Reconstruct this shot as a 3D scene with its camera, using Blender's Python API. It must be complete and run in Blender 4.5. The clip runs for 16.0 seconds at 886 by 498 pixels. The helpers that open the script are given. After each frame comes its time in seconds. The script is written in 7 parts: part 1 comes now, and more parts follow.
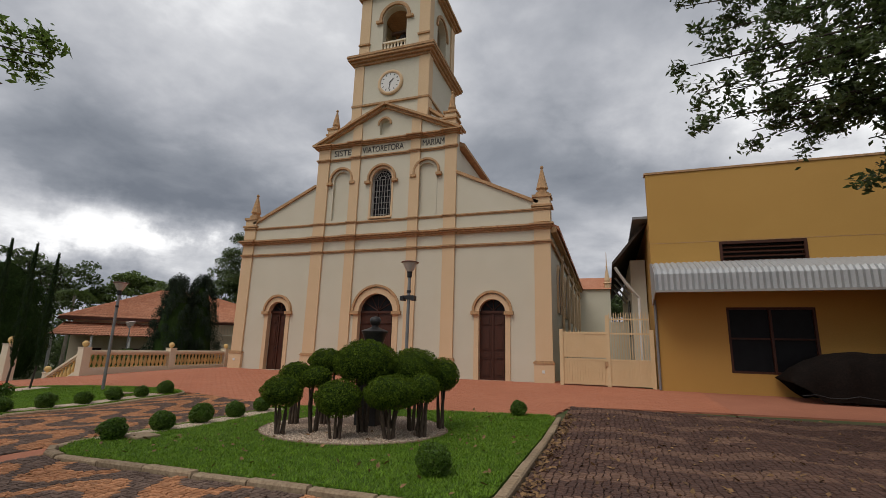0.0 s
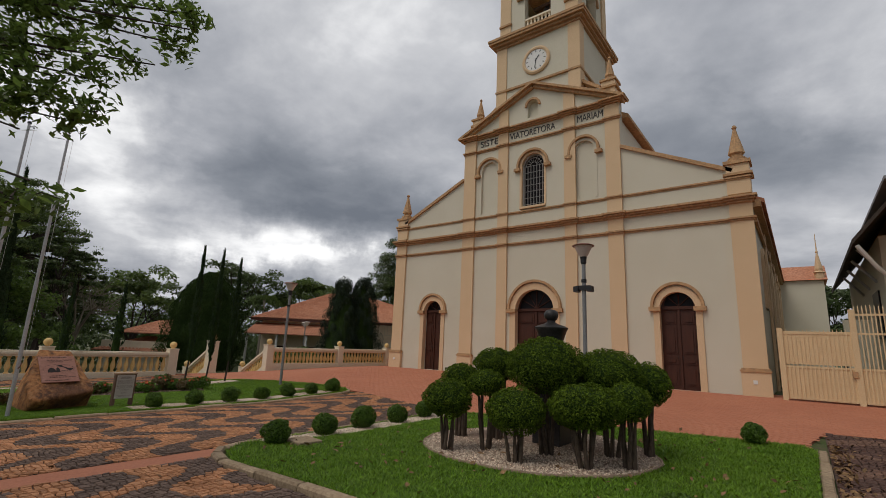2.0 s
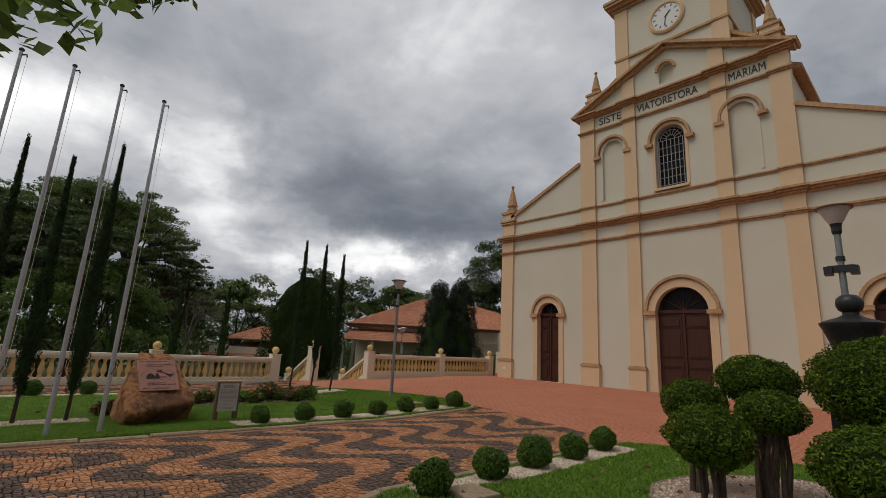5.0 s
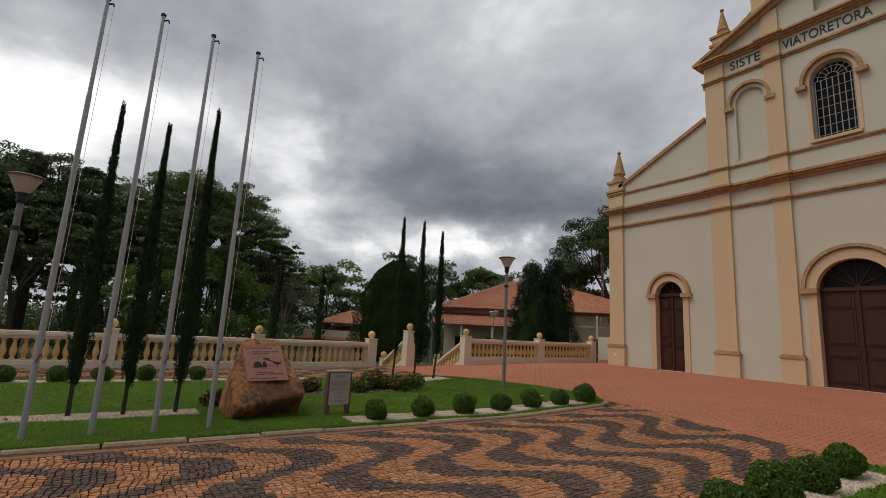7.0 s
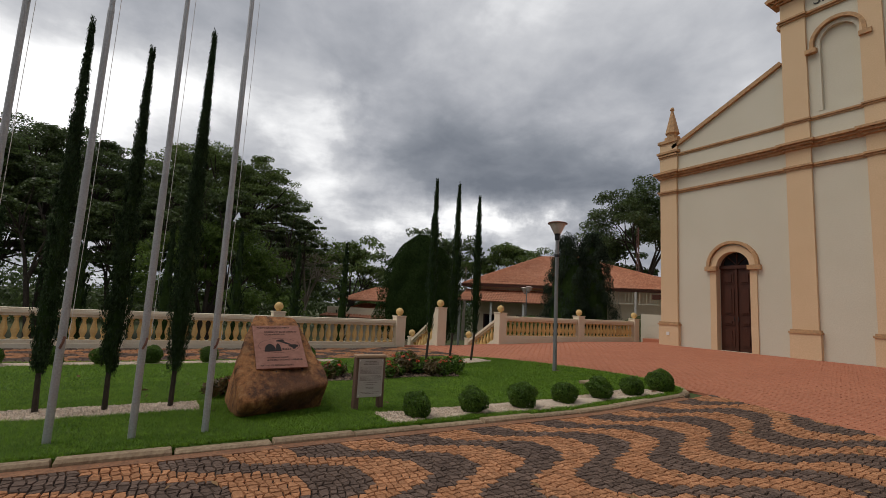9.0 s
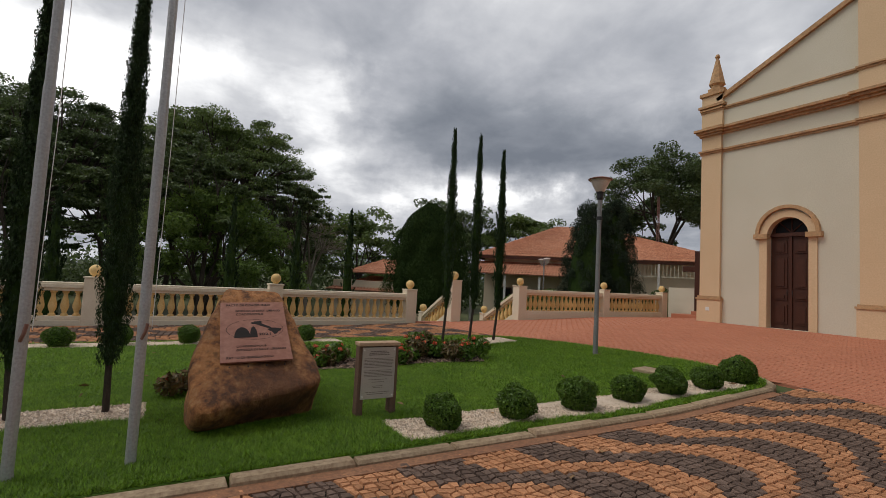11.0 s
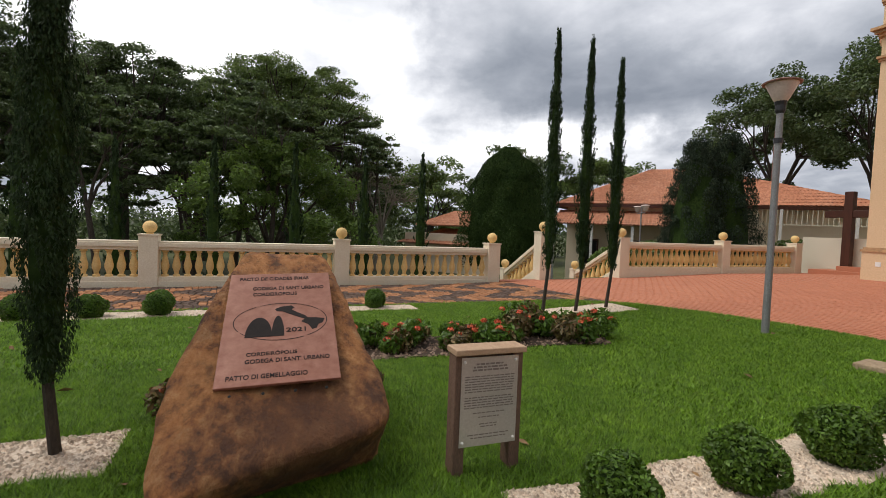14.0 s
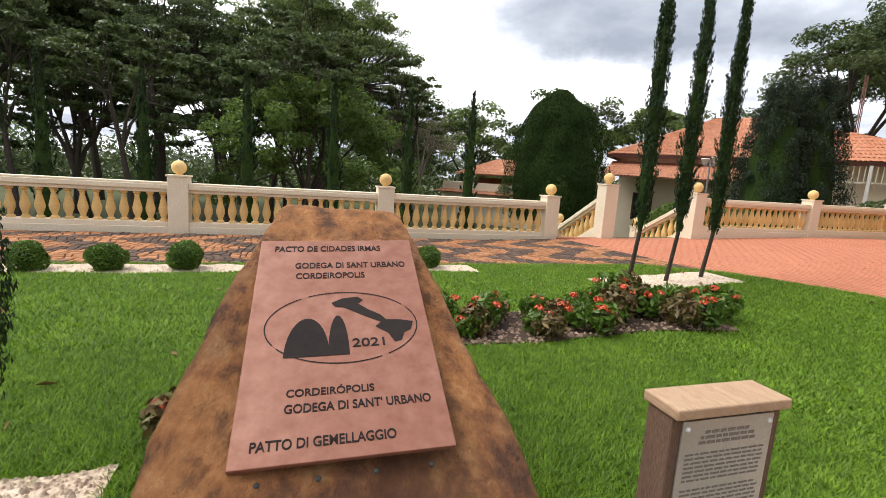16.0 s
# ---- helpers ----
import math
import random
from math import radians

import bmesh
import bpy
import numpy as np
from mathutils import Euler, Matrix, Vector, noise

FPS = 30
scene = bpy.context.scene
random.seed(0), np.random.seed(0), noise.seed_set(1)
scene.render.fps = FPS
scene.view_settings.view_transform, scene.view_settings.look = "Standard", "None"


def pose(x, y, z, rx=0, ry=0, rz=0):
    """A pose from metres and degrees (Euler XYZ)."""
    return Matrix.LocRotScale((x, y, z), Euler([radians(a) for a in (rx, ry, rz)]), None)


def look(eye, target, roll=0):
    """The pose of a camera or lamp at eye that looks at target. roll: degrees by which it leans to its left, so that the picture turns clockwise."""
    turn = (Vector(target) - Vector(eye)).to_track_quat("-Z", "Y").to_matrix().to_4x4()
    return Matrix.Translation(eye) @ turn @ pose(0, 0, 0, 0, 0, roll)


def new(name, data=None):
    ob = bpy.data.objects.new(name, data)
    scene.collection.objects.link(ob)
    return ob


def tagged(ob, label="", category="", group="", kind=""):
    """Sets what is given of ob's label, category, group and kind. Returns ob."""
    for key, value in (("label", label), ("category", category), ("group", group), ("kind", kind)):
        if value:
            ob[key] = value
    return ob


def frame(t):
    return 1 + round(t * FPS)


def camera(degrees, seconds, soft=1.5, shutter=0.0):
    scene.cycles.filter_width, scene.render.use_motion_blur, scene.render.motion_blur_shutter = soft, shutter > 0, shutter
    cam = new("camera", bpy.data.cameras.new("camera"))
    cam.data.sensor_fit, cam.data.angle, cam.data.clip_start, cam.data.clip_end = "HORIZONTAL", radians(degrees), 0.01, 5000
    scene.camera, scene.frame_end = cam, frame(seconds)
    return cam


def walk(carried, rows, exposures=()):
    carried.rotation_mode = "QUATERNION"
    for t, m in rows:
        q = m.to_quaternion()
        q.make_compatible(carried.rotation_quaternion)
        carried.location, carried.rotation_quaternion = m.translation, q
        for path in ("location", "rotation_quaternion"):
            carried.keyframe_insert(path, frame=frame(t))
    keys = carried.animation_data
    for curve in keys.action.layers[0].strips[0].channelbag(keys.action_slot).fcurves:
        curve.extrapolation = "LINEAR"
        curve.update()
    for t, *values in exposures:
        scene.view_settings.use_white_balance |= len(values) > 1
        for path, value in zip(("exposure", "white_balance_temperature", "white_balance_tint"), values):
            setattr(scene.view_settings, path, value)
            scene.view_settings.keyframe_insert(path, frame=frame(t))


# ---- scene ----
cam = camera(87.2, 16.0, 0.75)
PATH = [
    (0, (0.059, -0.062, 1.557), (-0.594, 1.78, 1.98), 1.6),
    (0.5, (-0.152, 0.397, 1.529), (-0.967, 2.175, 1.948), 1.6),
    (1, (-0.391, 0.848, 1.545), (-1.397, 2.53, 1.944), 1.6),
    (1.5, (-0.736, 1.168, 1.549), (-1.874, 2.765, 1.942), 1.8),
    (2, (-1.19, 1.328, 1.514), (-2.383, 2.88, 1.922), 2.4),
    (2.5, (-1.646, 1.498, 1.483), (-2.856, 3.035, 1.902), 2.6),
    (3, (-2.128, 1.662, 1.499), (-3.353, 3.183, 1.93), 2.8),
    (3.5, (-2.631, 1.798, 1.497), (-3.927, 3.254, 1.945), 2.4),
    (3.7, (-2.819, 1.877, 1.471), (-4.147, 3.303, 1.921), 2.4),
    (5.8, (-4.647, 2.535, 1.385), (-6.188, 3.747, 1.782), 3.3),
    (6, (-4.843, 2.565, 1.398), (-6.42, 3.733, 1.785), 3.3),
    (6.5, (-5.3, 2.61, 1.381), (-6.925, 3.718, 1.741), 3.3),
    (7, (-5.766, 2.617, 1.385), (-7.414, 3.697, 1.73), 3.1),
    (7.5, (-6.209, 2.677, 1.38), (-7.872, 3.737, 1.712), 2.9),
    (8, (-6.57, 2.841, 1.37), (-8.241, 3.895, 1.682), 2.9),
    (8.5, (-7.008, 3.003, 1.335), (-8.691, 4.047, 1.612), 2.9),
    (9, (-7.427, 3.178, 1.331), (-9.133, 4.193, 1.578), 3.0),
    (9.2, (-7.59, 3.231, 1.325), (-9.3, 4.241, 1.561), 3.3),
    (11.5, (-9.42, 4.081, 1.29), (-11.169, 5.049, 1.365), 3.1),
    (12, (-9.722, 4.288, 1.289), (-11.51, 5.184, 1.302), 3.1),
    (12.5, (-10.045, 4.41, 1.289), (-11.851, 5.268, 1.261), 3.0),
    (13, (-10.453, 4.464, 1.298), (-12.28, 5.277, 1.246), 2.5),
    (13.5, (-10.805, 4.521, 1.283), (-12.65, 5.293, 1.226), 2.2),
    (14, (-11.187, 4.504, 1.29), (-13.042, 5.245, 1.202), 2.2),
    (14.5, (-11.592, 4.444, 1.295), (-13.46, 5.146, 1.166), 2.5),
    (15, (-12.002, 4.453, 1.257), (-13.877, 5.123, 1.07), 2.9),
    (15.5, (-12.29, 4.481, 1.252), (-14.165, 5.119, 0.974), 3.4),
    (16, (-12.523, 4.468, 1.245), (-14.4, 5.086, 0.935), 3.7),
]
EXPO = [(0, 0.07), (3.5, -0.12), (7, -0.14), (9, -0.02), (12, 0.22), (13, 0.4), (14, 0.7), (15, 0.92), (15.5, 1.08), (16, 1.45)]
walk(cam, [(t, look(eye, target, roll)) for t, eye, target, roll in PATH], exposures=EXPO)

# ---- light ----
SUN_EL, SUN_AZ = 58.0, 200.0
world = bpy.data.worlds.new("sky")
scene.world = world
world.use_nodes = True
wn, wl = world.node_tree.nodes, world.node_tree.links
wn.clear()


sky = wn.new("ShaderNodeTexSky")
sky.sky_type = "NISHITA"
sky.sun_disc = False
sky.sun_elevation, sky.sun_rotation = radians(SUN_EL), radians(SUN_AZ)
coord = wn.new("ShaderNodeTexCoord")


def wmath(op, a, b=None):
    """A math node of the sky; a and b are numbers or sockets."""
    n = wn.new("ShaderNodeMath")
    n.operation = op
    for i, q in enumerate((a, b)):
        if q is None:
            continue
        if isinstance(q, (int, float)):
            n.inputs[i].default_value = q
        else:
            wl.new(q, n.inputs[i])
    return n.outputs[0]


def wnoise(vec, scale, detail, rough, distortion=0.0):
    n = wn.new("ShaderNodeTexNoise")
    n.inputs["Scale"].default_value, n.inputs["Detail"].default_value = scale, detail
    n.inputs["Roughness"].default_value, n.inputs["Distortion"].default_value = rough, distortion
    wl.new(vec, n.inputs["Vector"])
    return n.outputs["Fac"]


split = wn.new("ShaderNodeSeparateXYZ")
wl.new(coord.outputs["Generated"], split.inputs[0])
# a flat cloud deck seen in perspective
lift_ = wmath("ADD", wmath("MAXIMUM", split.outputs[2], 0.0), 0.22)
deck = wn.new("ShaderNodeCombineXYZ")
wl.new(wmath("DIVIDE", split.outputs[0], lift_), deck.inputs[0])
wl.new(wmath("DIVIDE", split.outputs[1], lift_), deck.inputs[1])
deck.inputs[2].default_value = 1.7
broad = wnoise(deck.outputs[0], 1.05, 8.0, 0.50, 0.25)
fine_ = wnoise(deck.outputs[0], 3.4, 7.0, 0.55, 0.2)
dens_ = wmath("ADD", wmath("MULTIPLY", broad, 0.72), wmath("MULTIPLY", fine_, 0.28))
# compass bearing and height, roughened, for the thinner and the heavier banks of cloud
warp = wmath("SUBTRACT", wnoise(coord.outputs["Generated"], 5.0, 6.0, 0.6), 0.5)
bearing = wmath("ADD", wmath("ARCTAN2", split.outputs[0], split.outputs[1]), wmath("MULTIPLY", warp, 0.42))
height_ = wmath("ADD", wmath("ARCSINE", split.outputs[2]), wmath("MULTIPLY", warp, 0.20))
BANKS = [(-100, 19, 21, 8.5, 0.23), (-76, 20, 5, 8, 0.13), (-55, 10.0, 13, 2.6, 0.30), (-54, 17, 17, 4.5, -0.11), (-5, 21, 15, 9, -0.13), (-52, 36, 26, 10, 0.11), (34, 24, 24, 16, 0.20), (-76, 33, 18, 6, -0.04), (-38, 15, 9, 5, -0.08)]
for az_, el_, wa_, we_, amount in BANKS:
    p_ = wmath("DIVIDE", wmath("SUBTRACT", bearing, radians(az_)), radians(wa_))
    q_ = wmath("DIVIDE", wmath("SUBTRACT", height_, radians(el_)), radians(we_))
    r_ = wmath("ADD", wmath("MULTIPLY", p_, p_), wmath("MULTIPLY", q_, q_))
    dens_ = wmath("ADD", dens_, wmath("MULTIPLY", wmath("EXPONENT", wmath("MULTIPLY", r_, -1.0)), amount))
ramp = wn.new("ShaderNodeValToRGB")
cr = ramp.color_ramp
cr.elements[0].position, cr.elements[0].color = 0.30, (0.17, 0.19, 0.227, 1)
cr.elements[1].position, cr.elements[1].color = 0.75, (1.15, 1.15, 1.15, 1)
for at, tone in ((0.42, (0.27, 0.29, 0.33, 1)), (0.52, (0.42, 0.435, 0.475, 1)), (0.61, (0.60, 0.61, 0.64, 1))):
    cr.elements.new(at).color = tone
wl.new(dens_, ramp.inputs[0])
gap = wn.new("ShaderNodeMapRange")
gap.inputs["From Min"].default_value, gap.inputs["From Max"].default_value = 0.93, 0.99
wl.new(dens_, gap.inputs["Value"])
bg_cloud, bg_sky, mixw, wout = wn.new("ShaderNodeBackground"), wn.new("ShaderNodeBackground"), wn.new("ShaderNodeMixShader"), wn.new("ShaderNodeOutputWorld")
bg_cloud.inputs["Strength"].default_value = 1.0
bg_sky.inputs["Strength"].default_value = 0.12
wl.new(ramp.outputs[0], bg_cloud.inputs["Color"]); wl.new(sky.outputs[0], bg_sky.inputs["Color"])
wl.new(gap.outputs[0], mixw.inputs[0]); wl.new(bg_cloud.outputs[0], mixw.inputs[1]); wl.new(bg_sky.outputs[0], mixw.inputs[2])
wl.new(mixw.outputs[0], wout.inputs[0])

sun_data = bpy.data.lights.new("sun", "SUN")
sun_data.energy, sun_data.angle, sun_data.color = 1.35, radians(34), (1.0, 0.95, 0.87)
sun_ob = new("sun", sun_data)
SUN_FROM = Vector((math.sin(radians(SUN_AZ)) * math.cos(radians(SUN_EL)), math.cos(radians(SUN_AZ)) * math.cos(radians(SUN_EL)), math.sin(radians(SUN_EL))))
sun_ob.matrix_world = look(SUN_FROM * 60, (0, 0, 0))


# ---- materials ----
def mat(name, c1, c2=None, c3=None, scale=6.0, fine=60.0, rough=0.8, bump=0.15, dist=0.01, metal=0.0, per=0.0, island=0.0, spec=0.35, stretch=(1, 1, 1), stain=0.5, trans=0.0):
    """Two scales of variation between c1, c2 and c3, with fine relief; per: brightness change from object to object; island: from piece to piece."""
    m = bpy.data.materials.new(name)
    m.use_nodes = True
    n, l = m.node_tree.nodes, m.node_tree.links
    b = n["Principled BSDF"]
    c2, c3 = c2 or c1, c3 or c2 or c1
    tc, mp = n.new("ShaderNodeTexCoord"), n.new("ShaderNodeMapping")
    mp.inputs["Scale"].default_value = stretch
    l.new(tc.outputs["Object"], mp.inputs["Vector"])
    n1, n2 = n.new("ShaderNodeTexNoise"), n.new("ShaderNodeTexNoise")
    for q, s, d in ((n1, scale, 5), (n2, fine, 4)):
        q.inputs["Scale"].default_value, q.inputs["Detail"].default_value = s, d
        q.inputs["Roughness"].default_value = 0.62
        l.new(mp.outputs[0], q.inputs["Vector"])
    r1 = n.new("ShaderNodeMapRange")
    r1.inputs["From Min"].default_value, r1.inputs["From Max"].default_value = 0.5 - 0.3 * stain, 0.5 + 0.3 * stain
    l.new(n1.outputs["Fac"], r1.inputs["Value"])
    r2 = n.new("ShaderNodeMapRange")
    r2.inputs["From Min"].default_value, r2.inputs["From Max"].default_value = 0.35, 0.75
    l.new(n2.outputs["Fac"], r2.inputs["Value"])
    a, d = n.new("ShaderNodeMix"), n.new("ShaderNodeMix")
    a.data_type = d.data_type = "RGBA"
    a.inputs["A"].default_value, a.inputs["B"].default_value = (*c1, 1), (*c2, 1)
    d.inputs["B"].default_value = (*c3, 1)
    l.new(r1.outputs[0], a.inputs["Factor"])
    l.new(a.outputs["Result"], d.inputs["A"])
    l.new(r2.outputs[0], d.inputs["Factor"])
    last = d.outputs["Result"]
    for amount, kind in ((per, "ShaderNodeObjectInfo"), (island, "ShaderNodeNewGeometry")):
        if amount:
            o, r, h = n.new(kind), n.new("ShaderNodeMapRange"), n.new("ShaderNodeHueSaturation")
            r.inputs["To Min"].default_value, r.inputs["To Max"].default_value = 1 - amount, 1 + amount
            l.new(o.outputs["Random" if kind == "ShaderNodeObjectInfo" else "Random Per Island"], r.inputs["Value"])
            l.new(r.outputs[0], h.inputs["Value"]); l.new(last, h.inputs["Color"])
            last = h.outputs[0]
    l.new(last, b.inputs["Base Color"])
    b.inputs["Roughness"].default_value, b.inputs["Metallic"].default_value = rough, metal
    b.inputs["Specular IOR Level"].default_value = spec
    if bump:
        bp = n.new("ShaderNodeBump")
        bp.inputs["Strength"].default_value, bp.inputs["Distance"].default_value = bump, dist
        l.new(n2.outputs["Fac"], bp.inputs["Height"]); l.new(bp.outputs[0], b.inputs["Normal"])
    if trans:
        tr, mx, br = n.new("ShaderNodeBsdfTranslucent"), n.new("ShaderNodeMixShader"), n.new("ShaderNodeHueSaturation")
        br.inputs["Value"].default_value = 1.5
        l.new(last, br.inputs["Color"]); l.new(br.outputs[0], tr.inputs["Color"])
        mx.inputs[0].default_value = trans
        l.new(b.outputs[0], mx.inputs[1]); l.new(tr.outputs[0], mx.inputs[2])
        l.new(mx.outputs[0], n["Material Output"].inputs["Surface"])
    return m


M = {}
M["wall"] = mat("cream_plaster", (0.62, 0.575, 0.455), (0.67, 0.625, 0.505), (0.56, 0.51, 0.40), 0.7, 30, 0.9, 0.12, 0.006)
M["peach"] = mat("peach_plaster", (0.68, 0.485, 0.295), (0.73, 0.53, 0.335), (0.61, 0.425, 0.25), 0.9, 30, 0.88, 0.12, 0.006)
M["mould"] = mat("weathered_moulding", (0.50, 0.29, 0.14), (0.60, 0.37, 0.19), (0.30, 0.185, 0.105), 1.6, 9, 0.9, 0.2, 0.01)
M["ochre"] = mat("ochre_plaster", (0.50, 0.285, 0.075), (0.54, 0.31, 0.085), (0.46, 0.255, 0.065), 0.5, 25, 0.85, 0.1, 0.005)
M["door"] = mat("dark_door_wood", (0.060, 0.019, 0.010), (0.090, 0.029, 0.015), (0.034, 0.012, 0.007), 2.5, 50, 0.5, 0.2, 0.004, stretch=(4, 4, 0.5))
M["tile"] = mat("clay_roof_tile", (0.52, 0.215, 0.115), (0.62, 0.30, 0.18), (0.30, 0.12, 0.07), 1.6, 7, 0.9, 0.2, 0.01, per=0.05, island=0.1)
M["glassdark"] = mat("dark_glass", (0.008, 0.008, 0.009), (0.013, 0.013, 0.015), None, 3, 40, 0.35, 0.0, spec=0.12)
M["white"] = mat("white_paint", (0.74, 0.73, 0.70), (0.78, 0.77, 0.74), (0.66, 0.64, 0.60), 3, 50, 0.6, 0.05, 0.003)
M["iron"] = mat("painted_iron", (0.35, 0.34, 0.32), (0.42, 0.41, 0.39), (0.25, 0.23, 0.21), 4, 60, 0.5, 0.1, 0.002)
M["black"] = mat("black_iron", (0.018, 0.018, 0.02), (0.03, 0.03, 0.032), None, 4, 60, 0.45, 0.1, 0.002)
M["galv"] = mat("grey_painted_pole", (0.24, 0.24, 0.245), (0.30, 0.30, 0.30), (0.18, 0.175, 0.17), 3, 60, 0.5, 0.05, 0.002, metal=0.35)
M["flagpole"] = mat("pale_steel_pole", (0.44, 0.44, 0.445), (0.52, 0.52, 0.52), (0.34, 0.335, 0.33), 3, 60, 0.45, 0.05, 0.002, metal=0.4)
M["steel"] = mat("stainless_plate", (0.52, 0.50, 0.47), (0.58, 0.56, 0.53), (0.45, 0.43, 0.40), 4, 90, 0.42, 0.04, 0.001, metal=0.6)
M["bal"] = mat("ivory_paint", (0.76, 0.66, 0.50), (0.82, 0.73, 0.58), (0.68, 0.57, 0.41), 1.6, 30, 0.8, 0.12, 0.005)
M["balyel"] = mat("yellow_ochre_paint", (0.74, 0.50, 0.20), (0.80, 0.58, 0.27), (0.62, 0.39, 0.14), 4.0, 40, 0.75, 0.12, 0.004, per=0.12)
M["ground"] = mat("worn_earth", (0.12, 0.085, 0.055), (0.16, 0.12, 0.07), (0.07, 0.06, 0.035), 0.6, 9, 0.95, 0.3, 0.03)
M["park"] = mat("park_grass_ground", (0.045, 0.075, 0.018), (0.08, 0.11, 0.03), (0.10, 0.075, 0.045), 0.35, 6, 0.95, 0.4, 0.05)
M["mortar"] = mat("sandy_joint", (0.065, 0.045, 0.036), (0.10, 0.066, 0.048), (0.042, 0.032, 0.028), 2, 40, 0.95, 0.3, 0.006)
M["mortar_worn"] = mat("worn_joint", (0.10, 0.060, 0.047), (0.14, 0.085, 0.062), (0.06, 0.042, 0.036), 1.2, 40, 0.95, 0.3, 0.006)
M["tarp"] = mat("dark_tarpaulin", (0.011, 0.008, 0.007), (0.018, 0.012, 0.010), (0.007, 0.006, 0.005), 3, 20, 0.95, 0.5, 0.03, spec=0.08)
M["red"] = mat("red_paver", (0.45, 0.175, 0.10), (0.51, 0.21, 0.12), (0.38, 0.14, 0.08), 0.45, 30, 0.75, 0.15, 0.004, per=0.05, island=0.05, spec=0.2)
M["redjoint"] = mat("red_joint", (0.40, 0.155, 0.092), (0.45, 0.18, 0.105), (0.32, 0.12, 0.072), 0.8, 30, 0.9, 0.15, 0.004)
M["cobo"] = mat("orange_cobble", (0.39, 0.18, 0.085), (0.47, 0.235, 0.118), (0.27, 0.118, 0.06), 3, 45, 0.8, 0.3, 0.006, per=0.16, island=0.24, spec=0.15)
M["cobd"] = mat("dark_cobble", (0.13, 0.086, 0.066), (0.175, 0.116, 0.088), (0.08, 0.056, 0.046), 3, 45, 0.8, 0.3, 0.006, per=0.2, island=0.26, spec=0.15)
M["cobm"] = mat("worn_brown_cobble", (0.175, 0.095, 0.066), (0.22, 0.125, 0.085), (0.11, 0.066, 0.05), 1.1, 30, 0.75, 0.3, 0.006, per=0.16, island=0.16, spec=0.2)
M["cobw"] = mat("worn_red_brown_cobble", (0.115, 0.062, 0.048), (0.165, 0.088, 0.064), (0.072, 0.044, 0.038), 0.9, 30, 0.75, 0.3, 0.006, per=0.16, island=0.16, spec=0.2)
M["redearth"] = mat("red_earth_edging", (0.27, 0.125, 0.065), (0.36, 0.18, 0.095), (0.15, 0.075, 0.045), 3, 35, 0.9, 0.3, 0.008)
M["kerb"] = mat("kerb_concrete", (0.34, 0.25, 0.155), (0.42, 0.32, 0.21), (0.19, 0.125, 0.075), 2.5, 25, 0.9, 0.35, 0.012, per=0.14)
M["gravel"] = mat("pale_gravel", (0.58, 0.46, 0.35), (0.72, 0.61, 0.49), (0.38, 0.28, 0.20), 14, 70, 0.9, 0.4, 0.012, island=0.4)
M["gravbrown"] = mat("brown_gravel", (0.29, 0.19, 0.135), (0.41, 0.29, 0.215), (0.13, 0.09, 0.065), 10, 60, 0.9, 0.3, 0.01, island=0.35)
M["soil"] = mat("dark_soil", (0.055, 0.035, 0.022), (0.09, 0.055, 0.035), (0.03, 0.02, 0.014), 4, 40, 0.95, 0.5, 0.02)
M["turf"] = mat("turf_soil", (0.065, 0.13, 0.010), (0.09, 0.165, 0.012), (0.045, 0.09, 0.008), 1.2, 30, 0.95, 0.4, 0.02)
M["grass"] = mat("grass_blade", (0.12, 0.225, 0.014), (0.21, 0.335, 0.03), (0.08, 0.16, 0.011), 2.2, 14, 0.5, 0.0, island=0.5, spec=0.3, trans=0.35, stain=0.7)
M["box"] = mat("boxwood_leaf", (0.075, 0.145, 0.014), (0.125, 0.215, 0.024), (0.042, 0.085, 0.01), 6, 40, 0.45, 0.0, island=0.4, spec=0.35, trans=0.25)
M["thuja"] = mat("clipped_conifer_leaf", (0.066, 0.112, 0.009), (0.135, 0.195, 0.016), (0.03, 0.052, 0.006), 9, 40, 0.75, 0.0, island=0.5, spec=0.1, trans=0.15)
M["cypress"] = mat("cypress_leaf", (0.030, 0.052, 0.020), (0.050, 0.082, 0.030), (0.018, 0.032, 0.013), 5, 40, 0.65, 0.0, island=0.4, spec=0.12, trans=0.2)
M["conifer"] = mat("blue_conifer_leaf", (0.034, 0.048, 0.030), (0.054, 0.076, 0.046), (0.018, 0.027, 0.018), 1.0, 12, 0.85, 0.0, island=0.5, spec=0.08, trans=0.15)
M["leaf"] = mat("tree_leaf", (0.10, 0.145, 0.036), (0.15, 0.205, 0.052), (0.06, 0.09, 0.024), 0.5, 12, 0.5, 0.0, island=0.45, spec=0.4, trans=0.3)
M["leafdark"] = mat("dark_tree_leaf", (0.074, 0.106, 0.036), (0.108, 0.148, 0.048), (0.042, 0.064, 0.022), 0.5, 12, 0.5, 0.0, island=0.45, spec=0.4, trans=0.3)
M["leaflight"] = mat("fresh_tree_leaf", (0.10, 0.155, 0.030), (0.14, 0.20, 0.042), (0.06, 0.10, 0.022), 0.8, 12, 0.5, 0.0, island=0.35, spec=0.3, trans=0.45)
# Leaf colour of the clipped dome, and painted shade for other plants' cores.
M["dome_and_core"] = mat("dome_leaf_and_shade_core", (0.025, 0.047, 0.011), (0.044, 0.074, 0.017), (0.014, 0.027, 0.007), 1.2, 12, 0.85, 0.0, island=0.4, spec=0.08, trans=0.12)
